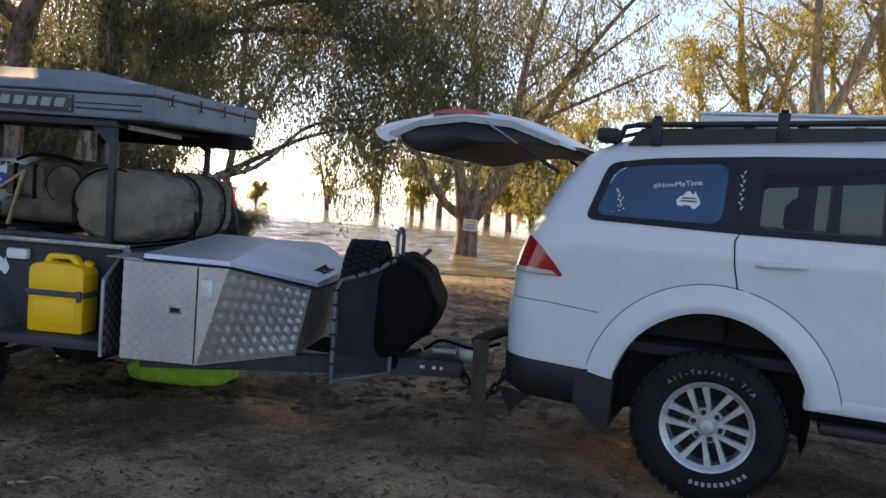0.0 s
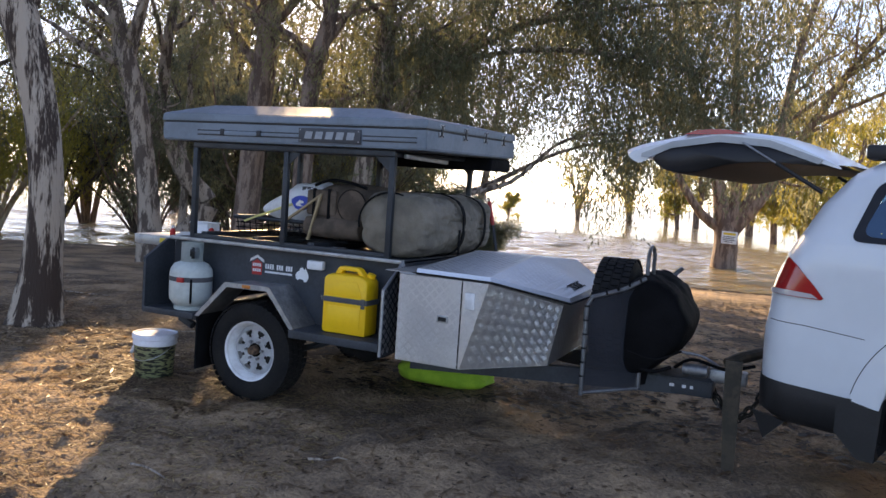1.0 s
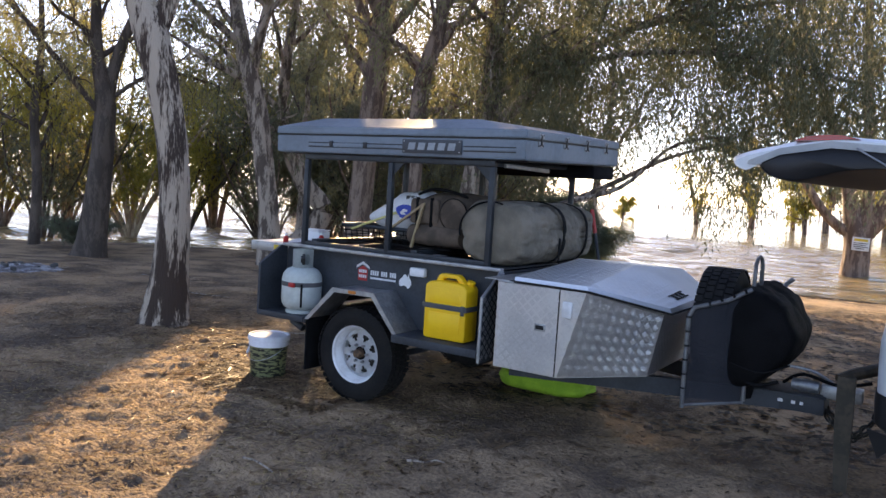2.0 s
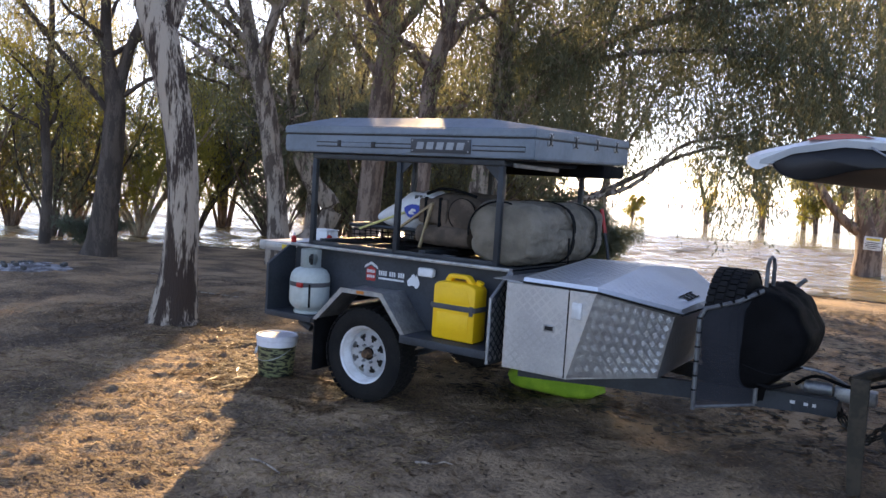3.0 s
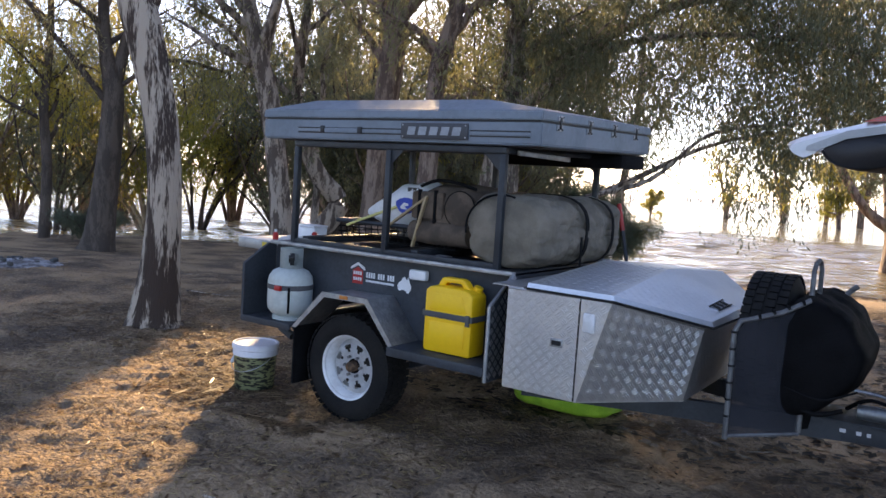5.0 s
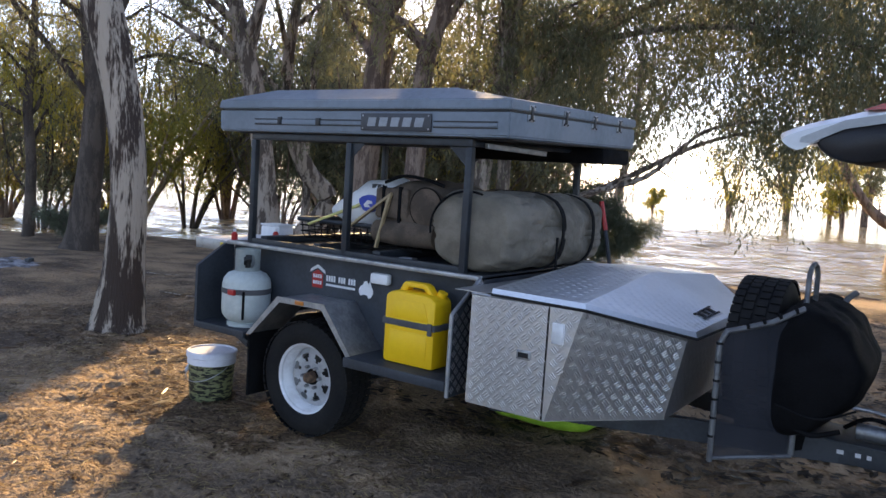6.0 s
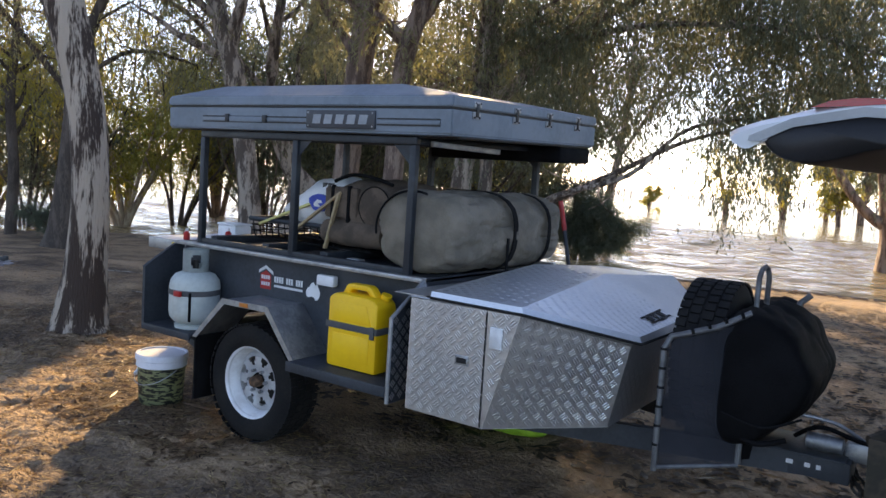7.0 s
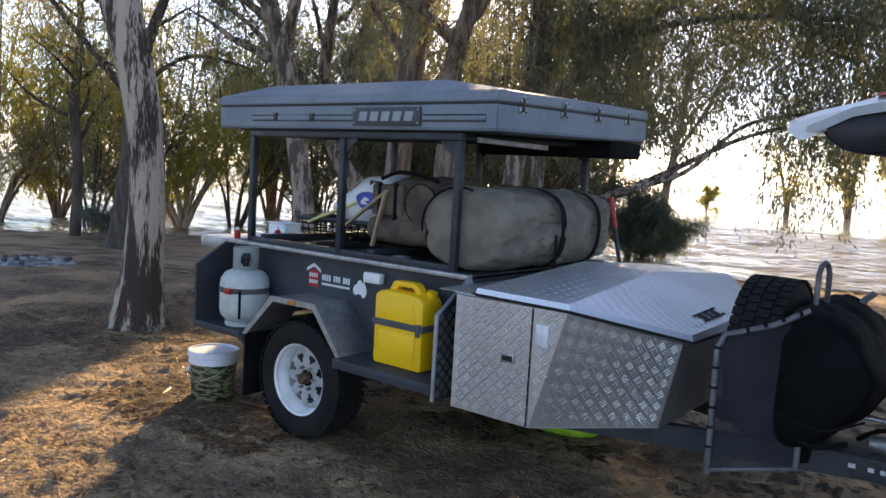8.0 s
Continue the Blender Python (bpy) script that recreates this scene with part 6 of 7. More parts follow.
def leaves(tips, per_tip, reach, size, rng, droop=0.6, slim=0.2, gap=None):
    """Hanging strands of narrow leaves about the twig tips: one quad a leaf, eight leaves a strand."""
    row = 8
    n = max(1, round(per_tip / row))
    start = np.repeat(np.asarray(tips), n, 0)
    m = len(start)
    start = start + rng.normal(0, reach * 0.34, (m, 3)) * np.array([1, 1, 0.75])
    if gap is not None:
        start = start[~gap(start)]
        m = len(start)
    way = rng.normal(0, 0.6, (m, 3))
    way[:, 2] = way[:, 2] * 0.5 - droop * rng.uniform(0.5, 1.5, m)
    way /= np.linalg.norm(way, axis=1)[:, None]
    length = reach * rng.uniform(0.35, 1.0, (m, 1))
    k = np.arange(row)[None, :, None] / row
    p = start[:, None, :] + way[:, None, :] * (length[:, None, :] * k)
    p[:, :, 2] -= (k[:, :, 0] ** 2) * length * 0.35 * droop
    p = (p + rng.normal(0, size * 0.22, p.shape)).reshape(-1, 3)
    way = np.repeat(way, row, 0)
    if gap is not None:
        clear = ~gap(p)
        p, way = p[clear], way[clear]
    q = len(p)
    d = way * 0.6 + rng.normal(0, 0.45, (q, 3)) + np.array([0, 0, -droop * 0.9])
    d /= np.linalg.norm(d, axis=1)[:, None]
    s = np.cross(d, rng.normal(0, 1, (q, 3)))
    s /= np.linalg.norm(s, axis=1)[:, None] + 1e-9
    ln = (size * rng.uniform(0.6, 1.3, q))[:, None]
    w = ln * slim * 0.5
    v = np.stack([p, p + d * ln * 0.42 + s * w, p + d * ln, p + d * ln * 0.42 - s * w], 1).reshape(-1, 3)
    return v, np.arange(4 * q).reshape(q, 4)


PATCH = [(-5.75, 5.75), (-5.1, 5.9), (-4.0, 4.9), (-2.5, 3.2), (-1.9, 1.8), (-3.6, 1.8), (-4.9, 3.9)]


def in_beam(p):
    """True where a leaf would shade the sunlit strip of soil beside the trailer."""
    g = p[:, 2:3] / SUN_DIR.z
    q = p[:, :2] - g * np.array([SUN_DIR.x, SUN_DIR.y])
    x, y = q[:, 0], q[:, 1]
    ok = np.zeros(len(p), bool)
    for (x0, y0), (x1, y1) in zip(PATCH, PATCH[1:] + PATCH[:1]):
        cross = (y0 > y) != (y1 > y)
        ok ^= cross & (x < (x1 - x0) * (y - y0) / (y1 - y0 + 1e-12) + x0)
    return ok


def tree(name, base, stems, label, bark, leaf, seed, category="tree", limbs=9, limb_len=2.6, twigs=7, per_tip=45, reach=0.55, size=0.115, start=0.35, rise=0.06, droop=0.6, spread=0.9, lean=(0, 0, 0), slim=0.2, extra=(), tip_extra=(), gap=None, keep=0.055, bare=0):
    """A gum: stems (lists of points with radius, from the base), limbs off them, twigs off the limbs and hanging leaves."""
    rng = np.random.RandomState(seed)
    wood, tips = [], []
    for pts in stems:
        line, rad = smooth_line([q[:3] for q in pts], [q[3] for q in pts])
        wood.append((line, rad))
        n = len(line)
        for k in range(limbs):
            i = int(n * (start + (1 - start) * (k + rng.rand()) / limbs)) if k else n - 1
            i = min(i, n - 1)
            a = rng.rand() * 6.283
            way = np.array([math.cos(a) * spread, math.sin(a) * spread, 0.55]) + np.array(lean)
            lp, lr = limb(line[i], way, limb_len * rng.uniform(0.6, 1.25), max(rad[i] * 0.55, 0.012), 0.010, rng, rise=rise)
            wood.append((lp, lr))
            for j in range(twigs):
                m = int(rng.uniform(0.35, 1.0) * (len(lp) - 1))
                tp, tr = limb(lp[m], rng.normal(0, 1, 3) + np.array([0, 0, 0.2]) + np.array(lean), limb_len * rng.uniform(0.22, 0.5), max(lr[m] * 0.5, 0.007), 0.004, rng, 5, 0.3)
                wood.append((tp, tr))
                tips += [tp[-1], tp[3], tp[2]]
            tips.append(lp[-1])
    for e, pts in enumerate(extra):
        line, rad = smooth_line([q[:3] for q in pts], [q[3] for q in pts])
        wood.append((line, rad))
        for j in range(int(len(line) * (0.9 if e < bare else 2.6))):
            m = rng.randint(len(line) // 3, len(line))
            tp, tr = limb(line[m], rng.normal(0, 1, 3), limb_len * rng.uniform(0.15, 0.4), max(rad[m] * 0.4, 0.006), 0.004, rng, 4, 0.3)
            wood.append((tp, tr))
            if e >= bare:
                tips += [tp[-1], tp[2]]
    tips += [np.array(t) for t in tip_extra]
    if gap:
        off = np.array(base)
        wood = [b for b in wood if b[1][0] > keep or not gap(b[0] + off).any()]
    ob = thing(name, pose(*base), label, category)
    w = new("trunk", tubes_mesh("trunk", wood, bark))
    w.parent = ob
    if per_tip:
        off = np.array(base)
        v, f = leaves(tips, per_tip, reach, size, rng, droop, slim, (lambda p: gap(p + off)) if gap else None)
        c = new("crown", fast_mesh("crown", v, f, leaf))
        c.parent = ob
    return ob


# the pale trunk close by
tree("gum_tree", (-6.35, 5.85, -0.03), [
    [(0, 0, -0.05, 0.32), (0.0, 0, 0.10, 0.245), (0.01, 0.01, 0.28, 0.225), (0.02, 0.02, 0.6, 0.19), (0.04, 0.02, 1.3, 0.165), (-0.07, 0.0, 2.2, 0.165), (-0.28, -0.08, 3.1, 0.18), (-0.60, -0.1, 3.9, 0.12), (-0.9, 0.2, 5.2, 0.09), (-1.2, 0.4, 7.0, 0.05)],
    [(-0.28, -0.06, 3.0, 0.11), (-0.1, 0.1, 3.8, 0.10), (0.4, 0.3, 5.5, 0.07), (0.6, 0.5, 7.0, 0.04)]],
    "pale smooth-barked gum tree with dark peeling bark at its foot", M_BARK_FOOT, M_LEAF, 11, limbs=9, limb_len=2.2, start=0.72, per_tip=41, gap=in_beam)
# dark forked trunk further back
tree("gum_tree", (-14.0, 10.6, -0.25), [
    [(0, 0, 0, 0.38), (0.08, 0, 0.4, 0.29), (0.2, 0, 1.6, 0.24), (0.3, 0.05, 3.2, 0.2), (0.15, -0.05, 4.1, 0.12), (0.1, -0.1, 5.3, 0.1), (0, 0, 8, 0.04)],
    [(0.3, 0.05, 3.1, 0.14), (0.45, 0.2, 4.2, 0.11), (1.0, 0.5, 6, 0.07), (1.2, 0.6, 8, 0.03)]],
    "dark-barked forked gum tree", M_BARK_DARK, M_LEAF, 12, limbs=10, limb_len=2.4, start=0.55, per_tip=36, gap=in_beam,
    extra=[[(0.28, 0, 2.9, 0.07), (-0.1, -0.5, 3.7, 0.06), (-0.8, -1.1, 4.8, 0.05), (-1.4, -1.6, 6, 0.03)], [(0.35, 0.1, 3.3, 0.05), (1.2, 0.6, 3.9, 0.04), (2.3, 1.2, 3.7, 0.02)]])
tree("sapling", (-16.8, 11.2, -0.3), [[(0, 0, 0, 0.13), (0.05, 0, 1.5, 0.11), (-0.1, 0, 3, 0.10), (0.1, 0, 4.5, 0.08), (0.0, 0, 6.5, 0.04)]],
    "slender dark-trunked gum sapling with drooping leaves", M_BARK_DARK, M_LEAFY, 13, limbs=14, limb_len=1.7, start=0.3, per_tip=36, droop=0.75, gap=in_beam)
# trunks behind the trailer
tree("gum_tree", (-10.6, 12.3, -0.15), [
    [(0, 0, 0, 0.27), (-0.04, -0.03, 0.8, 0.215), (-0.1, -0.1, 1.6, 0.205), (-0.28, -0.26, 3.15, 0.2), (-0.5, -0.5, 4.35, 0.16), (-0.8, -0.6, 6, 0.11), (-0.9, -0.5, 8.5, 0.04)],
    [(-0.4, -0.38, 3.7, 0.12), (-0.2, -0.3, 4.8, 0.11), (0.2, 0.0, 7, 0.05)]],
    "leaning pale gum tree with patchy brown bark", M_BARK_PALE, M_LEAF, 14, limbs=11, limb_len=2.6, start=0.5, per_tip=36, gap=in_beam,
    extra=[[(-0.3, -0.3, 3.3, 0.06), (-0.9, -0.6, 4.3, 0.05), (-1.8, -1.0, 4.9, 0.03)]])
tree("gum_tree", (-11.9, 14.7, -0.2), [[(0, 0, 0, 0.10), (0.1, 0, 1.6, 0.085), (0.0, 0, 2.6, 0.075), (0.1, 0.05, 3.6, 0.065), (0.05, 0.1, 4.4, 0.05), (0.5, 0.3, 5.6, 0.03)]],
    "slender pale gum stem with a curved bough", M_BARK_PALE, M_LEAF, 20, limbs=9, limb_len=1.8, start=0.5, per_tip=36, gap=in_beam,
    extra=[[(0.08, 0, 2.9, 0.045), (0.7, 0.4, 3.3, 0.04), (1.2, 0.7, 3.7, 0.02)]])
tree("gum_tree", (-8.2, 12.1, -0.15), [
    [(-0.12, -0.05, 0, 0.30), (-0.08, 0, 1.2, 0.23), (0.02, 0, 2.6, 0.215), (0.12, 0.05, 3.8, 0.21), (0.2, 0.1, 5, 0.19), (0.4, 0.2, 7, 0.12), (0.5, 0.3, 9.5, 0.05)],
    [(0.15, 0.05, 4.2, 0.1), (-0.5, 0.1, 5.4, 0.08), (-1.0, 0.2, 7, 0.04)]],
    "tall reddish-barked gum tree with shaggy bark", M_BARK_RED, M_LEAF, 15, limbs=12, limb_len=3.0, start=0.42, per_tip=40, gap=in_beam)
tree("gum_tree", (-6.5, 11.0, -0.1), [
    [(-0.1, 0, 0, 0.19), (0.0, 0, 1.4, 0.155), (0.06, 0, 2.6, 0.145), (0.12, 0, 3.5, 0.14), (0.35, 0.1, 4.6, 0.11), (0.5, 0.3, 7.5, 0.04)]],
    "slim pale brown gum tree behind the trailer", M_BARK_RED, M_LEAF, 16, limbs=11, limb_len=2.4, start=0.5, per_tip=36, gap=in_beam,
    extra=[[(0.1, 0, 3.0, 0.05), (0.5, 0.2, 3.05, 0.035), (0.9, 0.3, 3.2, 0.02)]])
tree("gum_tree", (-11.3, 14.6, -0.2), [
    [(-0.5, -0.5, 0, 0.26), (0.15, 0.1, 1.1, 0.23), (-0.25, -0.25, 1.9, 0.2), (-0.7, -0.5, 3.4, 0.15), (-0.6, -0.3, 6, 0.08), (-0.4, 0, 8.5, 0.03)]],
    "pale leaning gum tree", M_BARK_PALE, M_LEAFD, 22, limbs=12, limb_len=2.8, start=0.4, per_tip=36, gap=in_beam)
# spreading tree whose boughs hang over the trailer's nose
hang_rng = random.Random(77)
hang = []
while len(hang) < 880:
    a, b, c = hang_rng.uniform(0.2, 7.2), hang_rng.uniform(-0.3, 2.6), hang_rng.uniform(2.1, 6.6)
    if c > (2.35 if a < 4.0 else 2.1) + 0.7 * abs(math.sin(1.3 * a + 0.6)) + 0.5 * noise.noise(Vector((a * 1.5, b, 2.0))):
        hang.append((a, b, c))
hang += [(hang_rng.uniform(-0.3, 1.5), hang_rng.uniform(-0.2, 1.4), hang_rng.uniform(1.9, 3.1)) for _ in range(6)]
hang += [(hang_rng.uniform(4.1, 4.9), hang_rng.uniform(0.2, 1.2), hang_rng.uniform(1.7, 3.4)) for _ in range(24)]
tree("gum_tree", (-6.35, 12.75, -0.15), [
    [(-0.15, 0, 0, 0.24), (-0.05, 0, 0.8, 0.19), (0.02, 0, 1.4, 0.18), (0.15, 0, 2.6, 0.15), (0.3, 0, 3.9, 0.13), (0.5, 0.1, 6, 0.08), (0.6, 0.2, 8, 0.03)],
    [(0.15, 0, 2.7, 0.12), (0.75, 0.3, 3.35, 0.11), (1.4, 0.6, 4.1, 0.09), (2.6, 0.9, 4.8, 0.06), (4.0, 1.0, 5.2, 0.03)],
    [(0.35, 0.25, 0, 0.13), (0.4, 0.2, 2, 0.11), (0.38, 0.2, 4, 0.09), (0.2, 0.3, 6.5, 0.04)]],
    "spreading gum tree with boughs hanging over the shore", M_BARK_PALE, M_LEAFD, 17, limbs=9, limb_len=2.4, start=0.5, per_tip=80, bare=2, droop=0.9, reach=0.8, slim=0.25, size=0.095, lean=(0.3, 0.0, 0.05), gap=in_beam, tip_extra=hang,
    extra=[[(0.3, 0.3, 0.6, 0.07), (1.5, 0.6, 1.5, 0.06), (2.5, 0.95, 2.1, 0.05), (3.4, 1.2, 2.6, 0.035), (4.4, 1.4, 2.9, 0.02)],
           [(0.5, 0.3, 0.9, 0.05), (1.6, 0.4, 1.6, 0.05), (2.7, 0.6, 2.0, 0.04), (3.6, 0.8, 2.8, 0.03), (5.0, 1.0, 3.0, 0.015)],
           [(1.4, 0.6, 4.1, 0.05), (3.0, 0.5, 4.3, 0.05), (4.8, 0.8, 4.2, 0.03), (6.2, 1.0, 3.8, 0.02)],
           [(2.6, 0.9, 4.8, 0.05), (4.4, 1.4, 5.2, 0.04), (6.4, 1.8, 5.4, 0.02)]])
# sign tree standing in the lake
sx, sy = -0.17, 29.3
tree("lake_gum_tree", (sx, sy, -0.75), [
    [(0, 0, 0, 0.52), (0, 0, 0.5, 0.44), (0.05, 0, 1.3, 0.40), (-0.15, 0, 2.2, 0.30), (-0.5, 0, 3.6, 0.2), (-1.1, 0, 5.5, 0.17), (-2.2, 0.2, 8.5, 0.12), (-3.0, 0.4, 12, 0.05)],
    [(0.05, 0, 1.5, 0.28), (0.2, 0, 3.0, 0.2), (0.0, 0.2, 5.5, 0.16), (-0.3, 0.3, 9, 0.11), (-0.2, 0.4, 12.5, 0.05)],
    [(0.1, 0, 1.6, 0.28), (0.75, 0, 3.0, 0.2), (1.4, 0, 5.0, 0.18), (1.9, 0.2, 8.5, 0.12), (2.8, 0.3, 12, 0.05)],
    [(0.25, 0, 1.8, 0.24), (1.2, -0.1, 3.1, 0.17), (2.4, 0, 5.5, 0.13), (4.2, 0, 8.5, 0.09), (6.2, 0, 11, 0.04)],
    [(-0.1, 0, 1.7, 0.2), (-0.95, 0, 2.3, 0.15), (-1.9, 0, 3.7, 0.13), (-2.4, 0, 5.2, 0.09), (-3.7, 0, 7.5, 0.05)]],
    "large many-stemmed gum tree standing in the flooded lake", M_BARK_RED, M_LEAF, 18, limbs=10, limb_len=3.4, start=0.45, per_tip=34, reach=0.95, size=0.20, twigs=6, droop=0.8, slim=0.22,
    extra=[[(2.4, 0, 5.5, 0.09), (4.5, 0, 6.6, 0.06), (6.8, 0, 7.8, 0.03)], [(1.6, 0, 5.5, 0.08), (4.2, 0, 7.8, 0.06), (6.4, 0, 9.6, 0.03)], [(-1.1, 0, 5.5, 0.08), (-3.4, 0, 6.0, 0.05), (-5.4, 0, 5.2, 0.03)]])
sign = thing("warning_sign", pose(sx + 0.12, sy - 0.46, 0.70, 0, 2, -3), "white warning sign with a yellow band fixed to the lake tree", "sign")
part("plate", bm_box(-0.26, 0.26, -0.012, 0.0, -0.22, 0.22, 0.004), M_DECAL, sign)
part("yellow_band", bm_box(-0.20, 0.20, -0.016, -0.0125, 0.09, 0.17, 0), M_SIGNY, sign)
for z, a, b in ((0.03, -0.2, 0.2), (-0.03, -0.22, 0.16), (-0.09, -0.2, 0.21), (-0.15, -0.14, 0.12)):
    part("text_bar", bm_box(a, b, -0.016, -0.0125, z - 0.012, z + 0.012, 0), M_SIGND, sign)

# tall gums further out, added to block the sun: their high crowns shade the open bank
for tx, ty, sd in ((-8.5, 26.9, 23), (-12.2, 31.0, 24)):
    tree("gum_tree", (tx, ty, -0.7), [
        [(0, 0, 0, 0.16), (-0.1, 0, 1.8, 0.14), (0.1, 0.1, 3.6, 0.12), (0.3, 0.1, 5.6, 0.09), (0.2, 0.3, 9.0, 0.03)],
        [(0.1, 0.1, 3.4, 0.08), (1.0, 0.3, 5.0, 0.06), (2.0, 0.5, 7.4, 0.03)],
        [(0.1, 0.1, 3.8, 0.08), (-0.9, 0.2, 5.2, 0.06), (-1.9, 0.4, 7.6, 0.03)]],
        "tall slender gum tree added in the lake, its high crown shading the bank", M_BARK_PALE, M_LEAFD, sd, limbs=9, limb_len=1.9, twigs=6, start=0.5, per_tip=34, reach=0.7, size=0.15, slim=0.24, droop=0.7, gap=in_beam)
# low dark bush standing in the shallows behind the swag
tree("shrub", (-7.85, 22.3, -0.55), [
    [(0, 0, 0, 0.08), (-0.1, 0, 1.0, 0.06), (-0.15, 0, 2.0, 0.025)],
    [(0, 0, 0, 0.07), (-0.5, 0.1, 0.9, 0.05), (-0.85, 0.2, 1.6, 0.02)],
    [(0.05, 0, 0, 0.06), (0.5, 0, 0.8, 0.05), (0.75, 0, 1.5, 0.02)],
    [(0.1, 0, 0, 0.06), (0.7, -0.1, 0.5, 0.05), (1.3, -0.1, 0.85, 0.02)]],
    "dense feathery grey-green shrub standing in the shallows", M_BARK_DARK, M_NEEDLE, 19, category="shrub", limbs=9, limb_len=0.6, start=0.2, per_tip=60, reach=0.42, size=0.17, slim=0.08, droop=0.35)


def lake_tree(x, y, h, leaf, seed, per=22, label="gum tree standing in the lake far off", spread=0.9, bark=M_BARK_RED, size=0.28, z=None):
    rng = random.Random(seed)
    s = h / 6
    stems = []
    for k in range(3):
        a = rng.uniform(-1, 1)
        stems.append([(0, 0, 0, 0.22 * s), (0.1 * a * s, 0, 1.2 * s, 0.17 * s), (0.6 * a * s, 0.3 * rng.uniform(-1, 1) * s, 3.0 * s, 0.1 * s), (1.3 * a * s, 0.6 * rng.uniform(-1, 1) * s, 5.0 * s, 0.04 * s)])
    zz = float(ground_height(x, y)) if z is None else z
    return tree("gum_tree", (x, y, max(zz, -0.7)), stems, label, bark, leaf, seed, limbs=6, limb_len=2.1 * s, start=0.25, per_tip=max(8, int(per * 0.42)), reach=0.5 * s, size=size, spread=spread, droop=0.7, slim=0.3, gap=in_beam)


# far trees in the lake
lake_tree(-10.8, 86, 9, M_LEAFY, 31, 40)
lake_tree(-16.0, 84, 7, M_LEAFY, 32, 14)
lake_tree(-21.2, 75, 2.6, M_LEAFY, 33, 50, size=0.13)
lake_tree(1.2, 72, 9, M_LEAFY, 34, 60)
lake_tree(-4.0, 88, 10, M_LEAF, 35, 50)
lake_tree(5.5, 62, 10, M_LEAFY, 36, 90)
lake_tree(9.0, 75, 11, M_LEAFY, 37, 80)
lake_tree(0.0, 110, 9, M_LEAF, 38, 50)
# next two are added only as sun blockers, to shade the ground at left
lake_tree(-25.5, 34, 14, M_LEAFD, 53, 80)
lake_tree(-29.5, 36, 14, M_LEAF, 54, 80)
lake_tree(2.6, 58, 7, M_LEAFY, 39, 60)
lake_tree(3.9, 52, 6, M_LEAFY, 40, 60)
lake_tree(-5.2, 78, 6, M_LEAFY, 50, 40)
lake_tree(-7.4, 92, 7, M_LEAFY, 51, 40)
# golden trees beyond the car
for x, y, h, sd in ((9.7, 33, 9, 41), (12.8, 31, 14, 42), (16.2, 31, 13, 43), (19.0, 34, 11, 44), (11.3, 33, 12, 45), (22, 30, 11, 46), (18.0, 40, 12, 47), (24, 38, 12, 48)):
    g = random.Random(sd)
    s = h / 10
    a, b = g.uniform(-0.6, 0.6), g.uniform(-0.8, 0.8)
    stems = [[(0, 0, 0, 0.30 * s), (0.1 * a, 0, 2.0 * s, 0.25 * s), (0.5 * a, 0, 4.4 * s, 0.22 * s), (1.2 * a - 0.4, 0, 6.8 * s, 0.14 * s), (1.6 * a - 0.7, 0, 10 * s, 0.05 * s)],
             [(0.4 * a, 0, 4.0 * s, 0.16 * s), (0.6 * a + 0.9, b, 5.8 * s, 0.13 * s), (1.0 * a + 1.9, 1.5 * b, 8.6 * s, 0.05 * s)],
             [(0.3 * a, 0, 3.6 * s, 0.10 * s), (0.3 * a - 1.2, b, 4.8 * s, 0.08 * s), (0.3 * a - 2.6, b, 6.4 * s, 0.04 * s)]]
    tree("gum_tree", (x, y, max(float(ground_height(x, y)), -0.7)), stems, "sunlit cream-barked gum tree on the far bank", M_BARK_GOLD, M_LEAFY, sd, limbs=9, limb_len=2.2 * s, twigs=6, start=0.55, per_tip=16, reach=0.55 * s, size=0.17, droop=0.6, slim=0.28)
# belt of shrubs and trees along the left shore
belt = [(-13.0, 23.5, 9), (-11.6, 26.5, 9), (-20, 13.5, 5), (-22.5, 12, 6), (-19.5, 18, 6), (-16.5, 19, 5), (-14.5, 20.5, 7), (-24, 17, 7), (-27, 11, 6), (-12.3, 19.2, 6), (-11.2, 21.5, 7), (-13.5, 25, 8), (-18, 24, 8), (-22, 22, 8), (-11.0, 20.6, 6), (-30, 14, 8), (-26, 20, 9), (-28, 7, 7), (-33, 10, 8)]


def thicket(x, y, h, leaf, seed, bark, start=0.15):
    """Many-stemmed flooded gum, leafy from near the water up."""
    rng = random.Random(seed)
    s = h / 6
    stems = []
    for k in range(9):
        a = rng.uniform(0, 6.283)
        r = rng.uniform(0.6, 2.3) * s
        c, d = math.cos(a), math.sin(a)
        stems.append([(0.15 * c, 0.15 * d, 0, 0.055 * s), (0.35 * r * c, 0.35 * r * d, 1.3 * s, 0.046 * s), (0.85 * r * c + 0.3 * rng.uniform(-1, 1), 0.85 * r * d, 2.7 * s, 0.034 * s), (1.3 * r * c, 1.3 * r * d, rng.uniform(4, 6.5) * s, 0.02 * s)])
    zz = float(ground_height(x, y))
    tree("gum_tree", (x, y, max(zz, -0.7)), stems, "bushy many-stemmed gum at the lake's edge", bark, leaf, seed, limbs=6, limb_len=1.4 * s, twigs=4, start=start, per_tip=16, reach=0.6 * s, size=0.14, spread=1.0, droop=0.65, slim=0.22, gap=in_beam, keep=0.3)


for k, (x, y, h) in enumerate(belt):
    thicket(x, y, h, (M_LEAF, M_LEAFY, M_LEAFD)[k % 3], 60 + k, M_BARK_RED if k % 2 else M_BARK_DARK, 0.24)


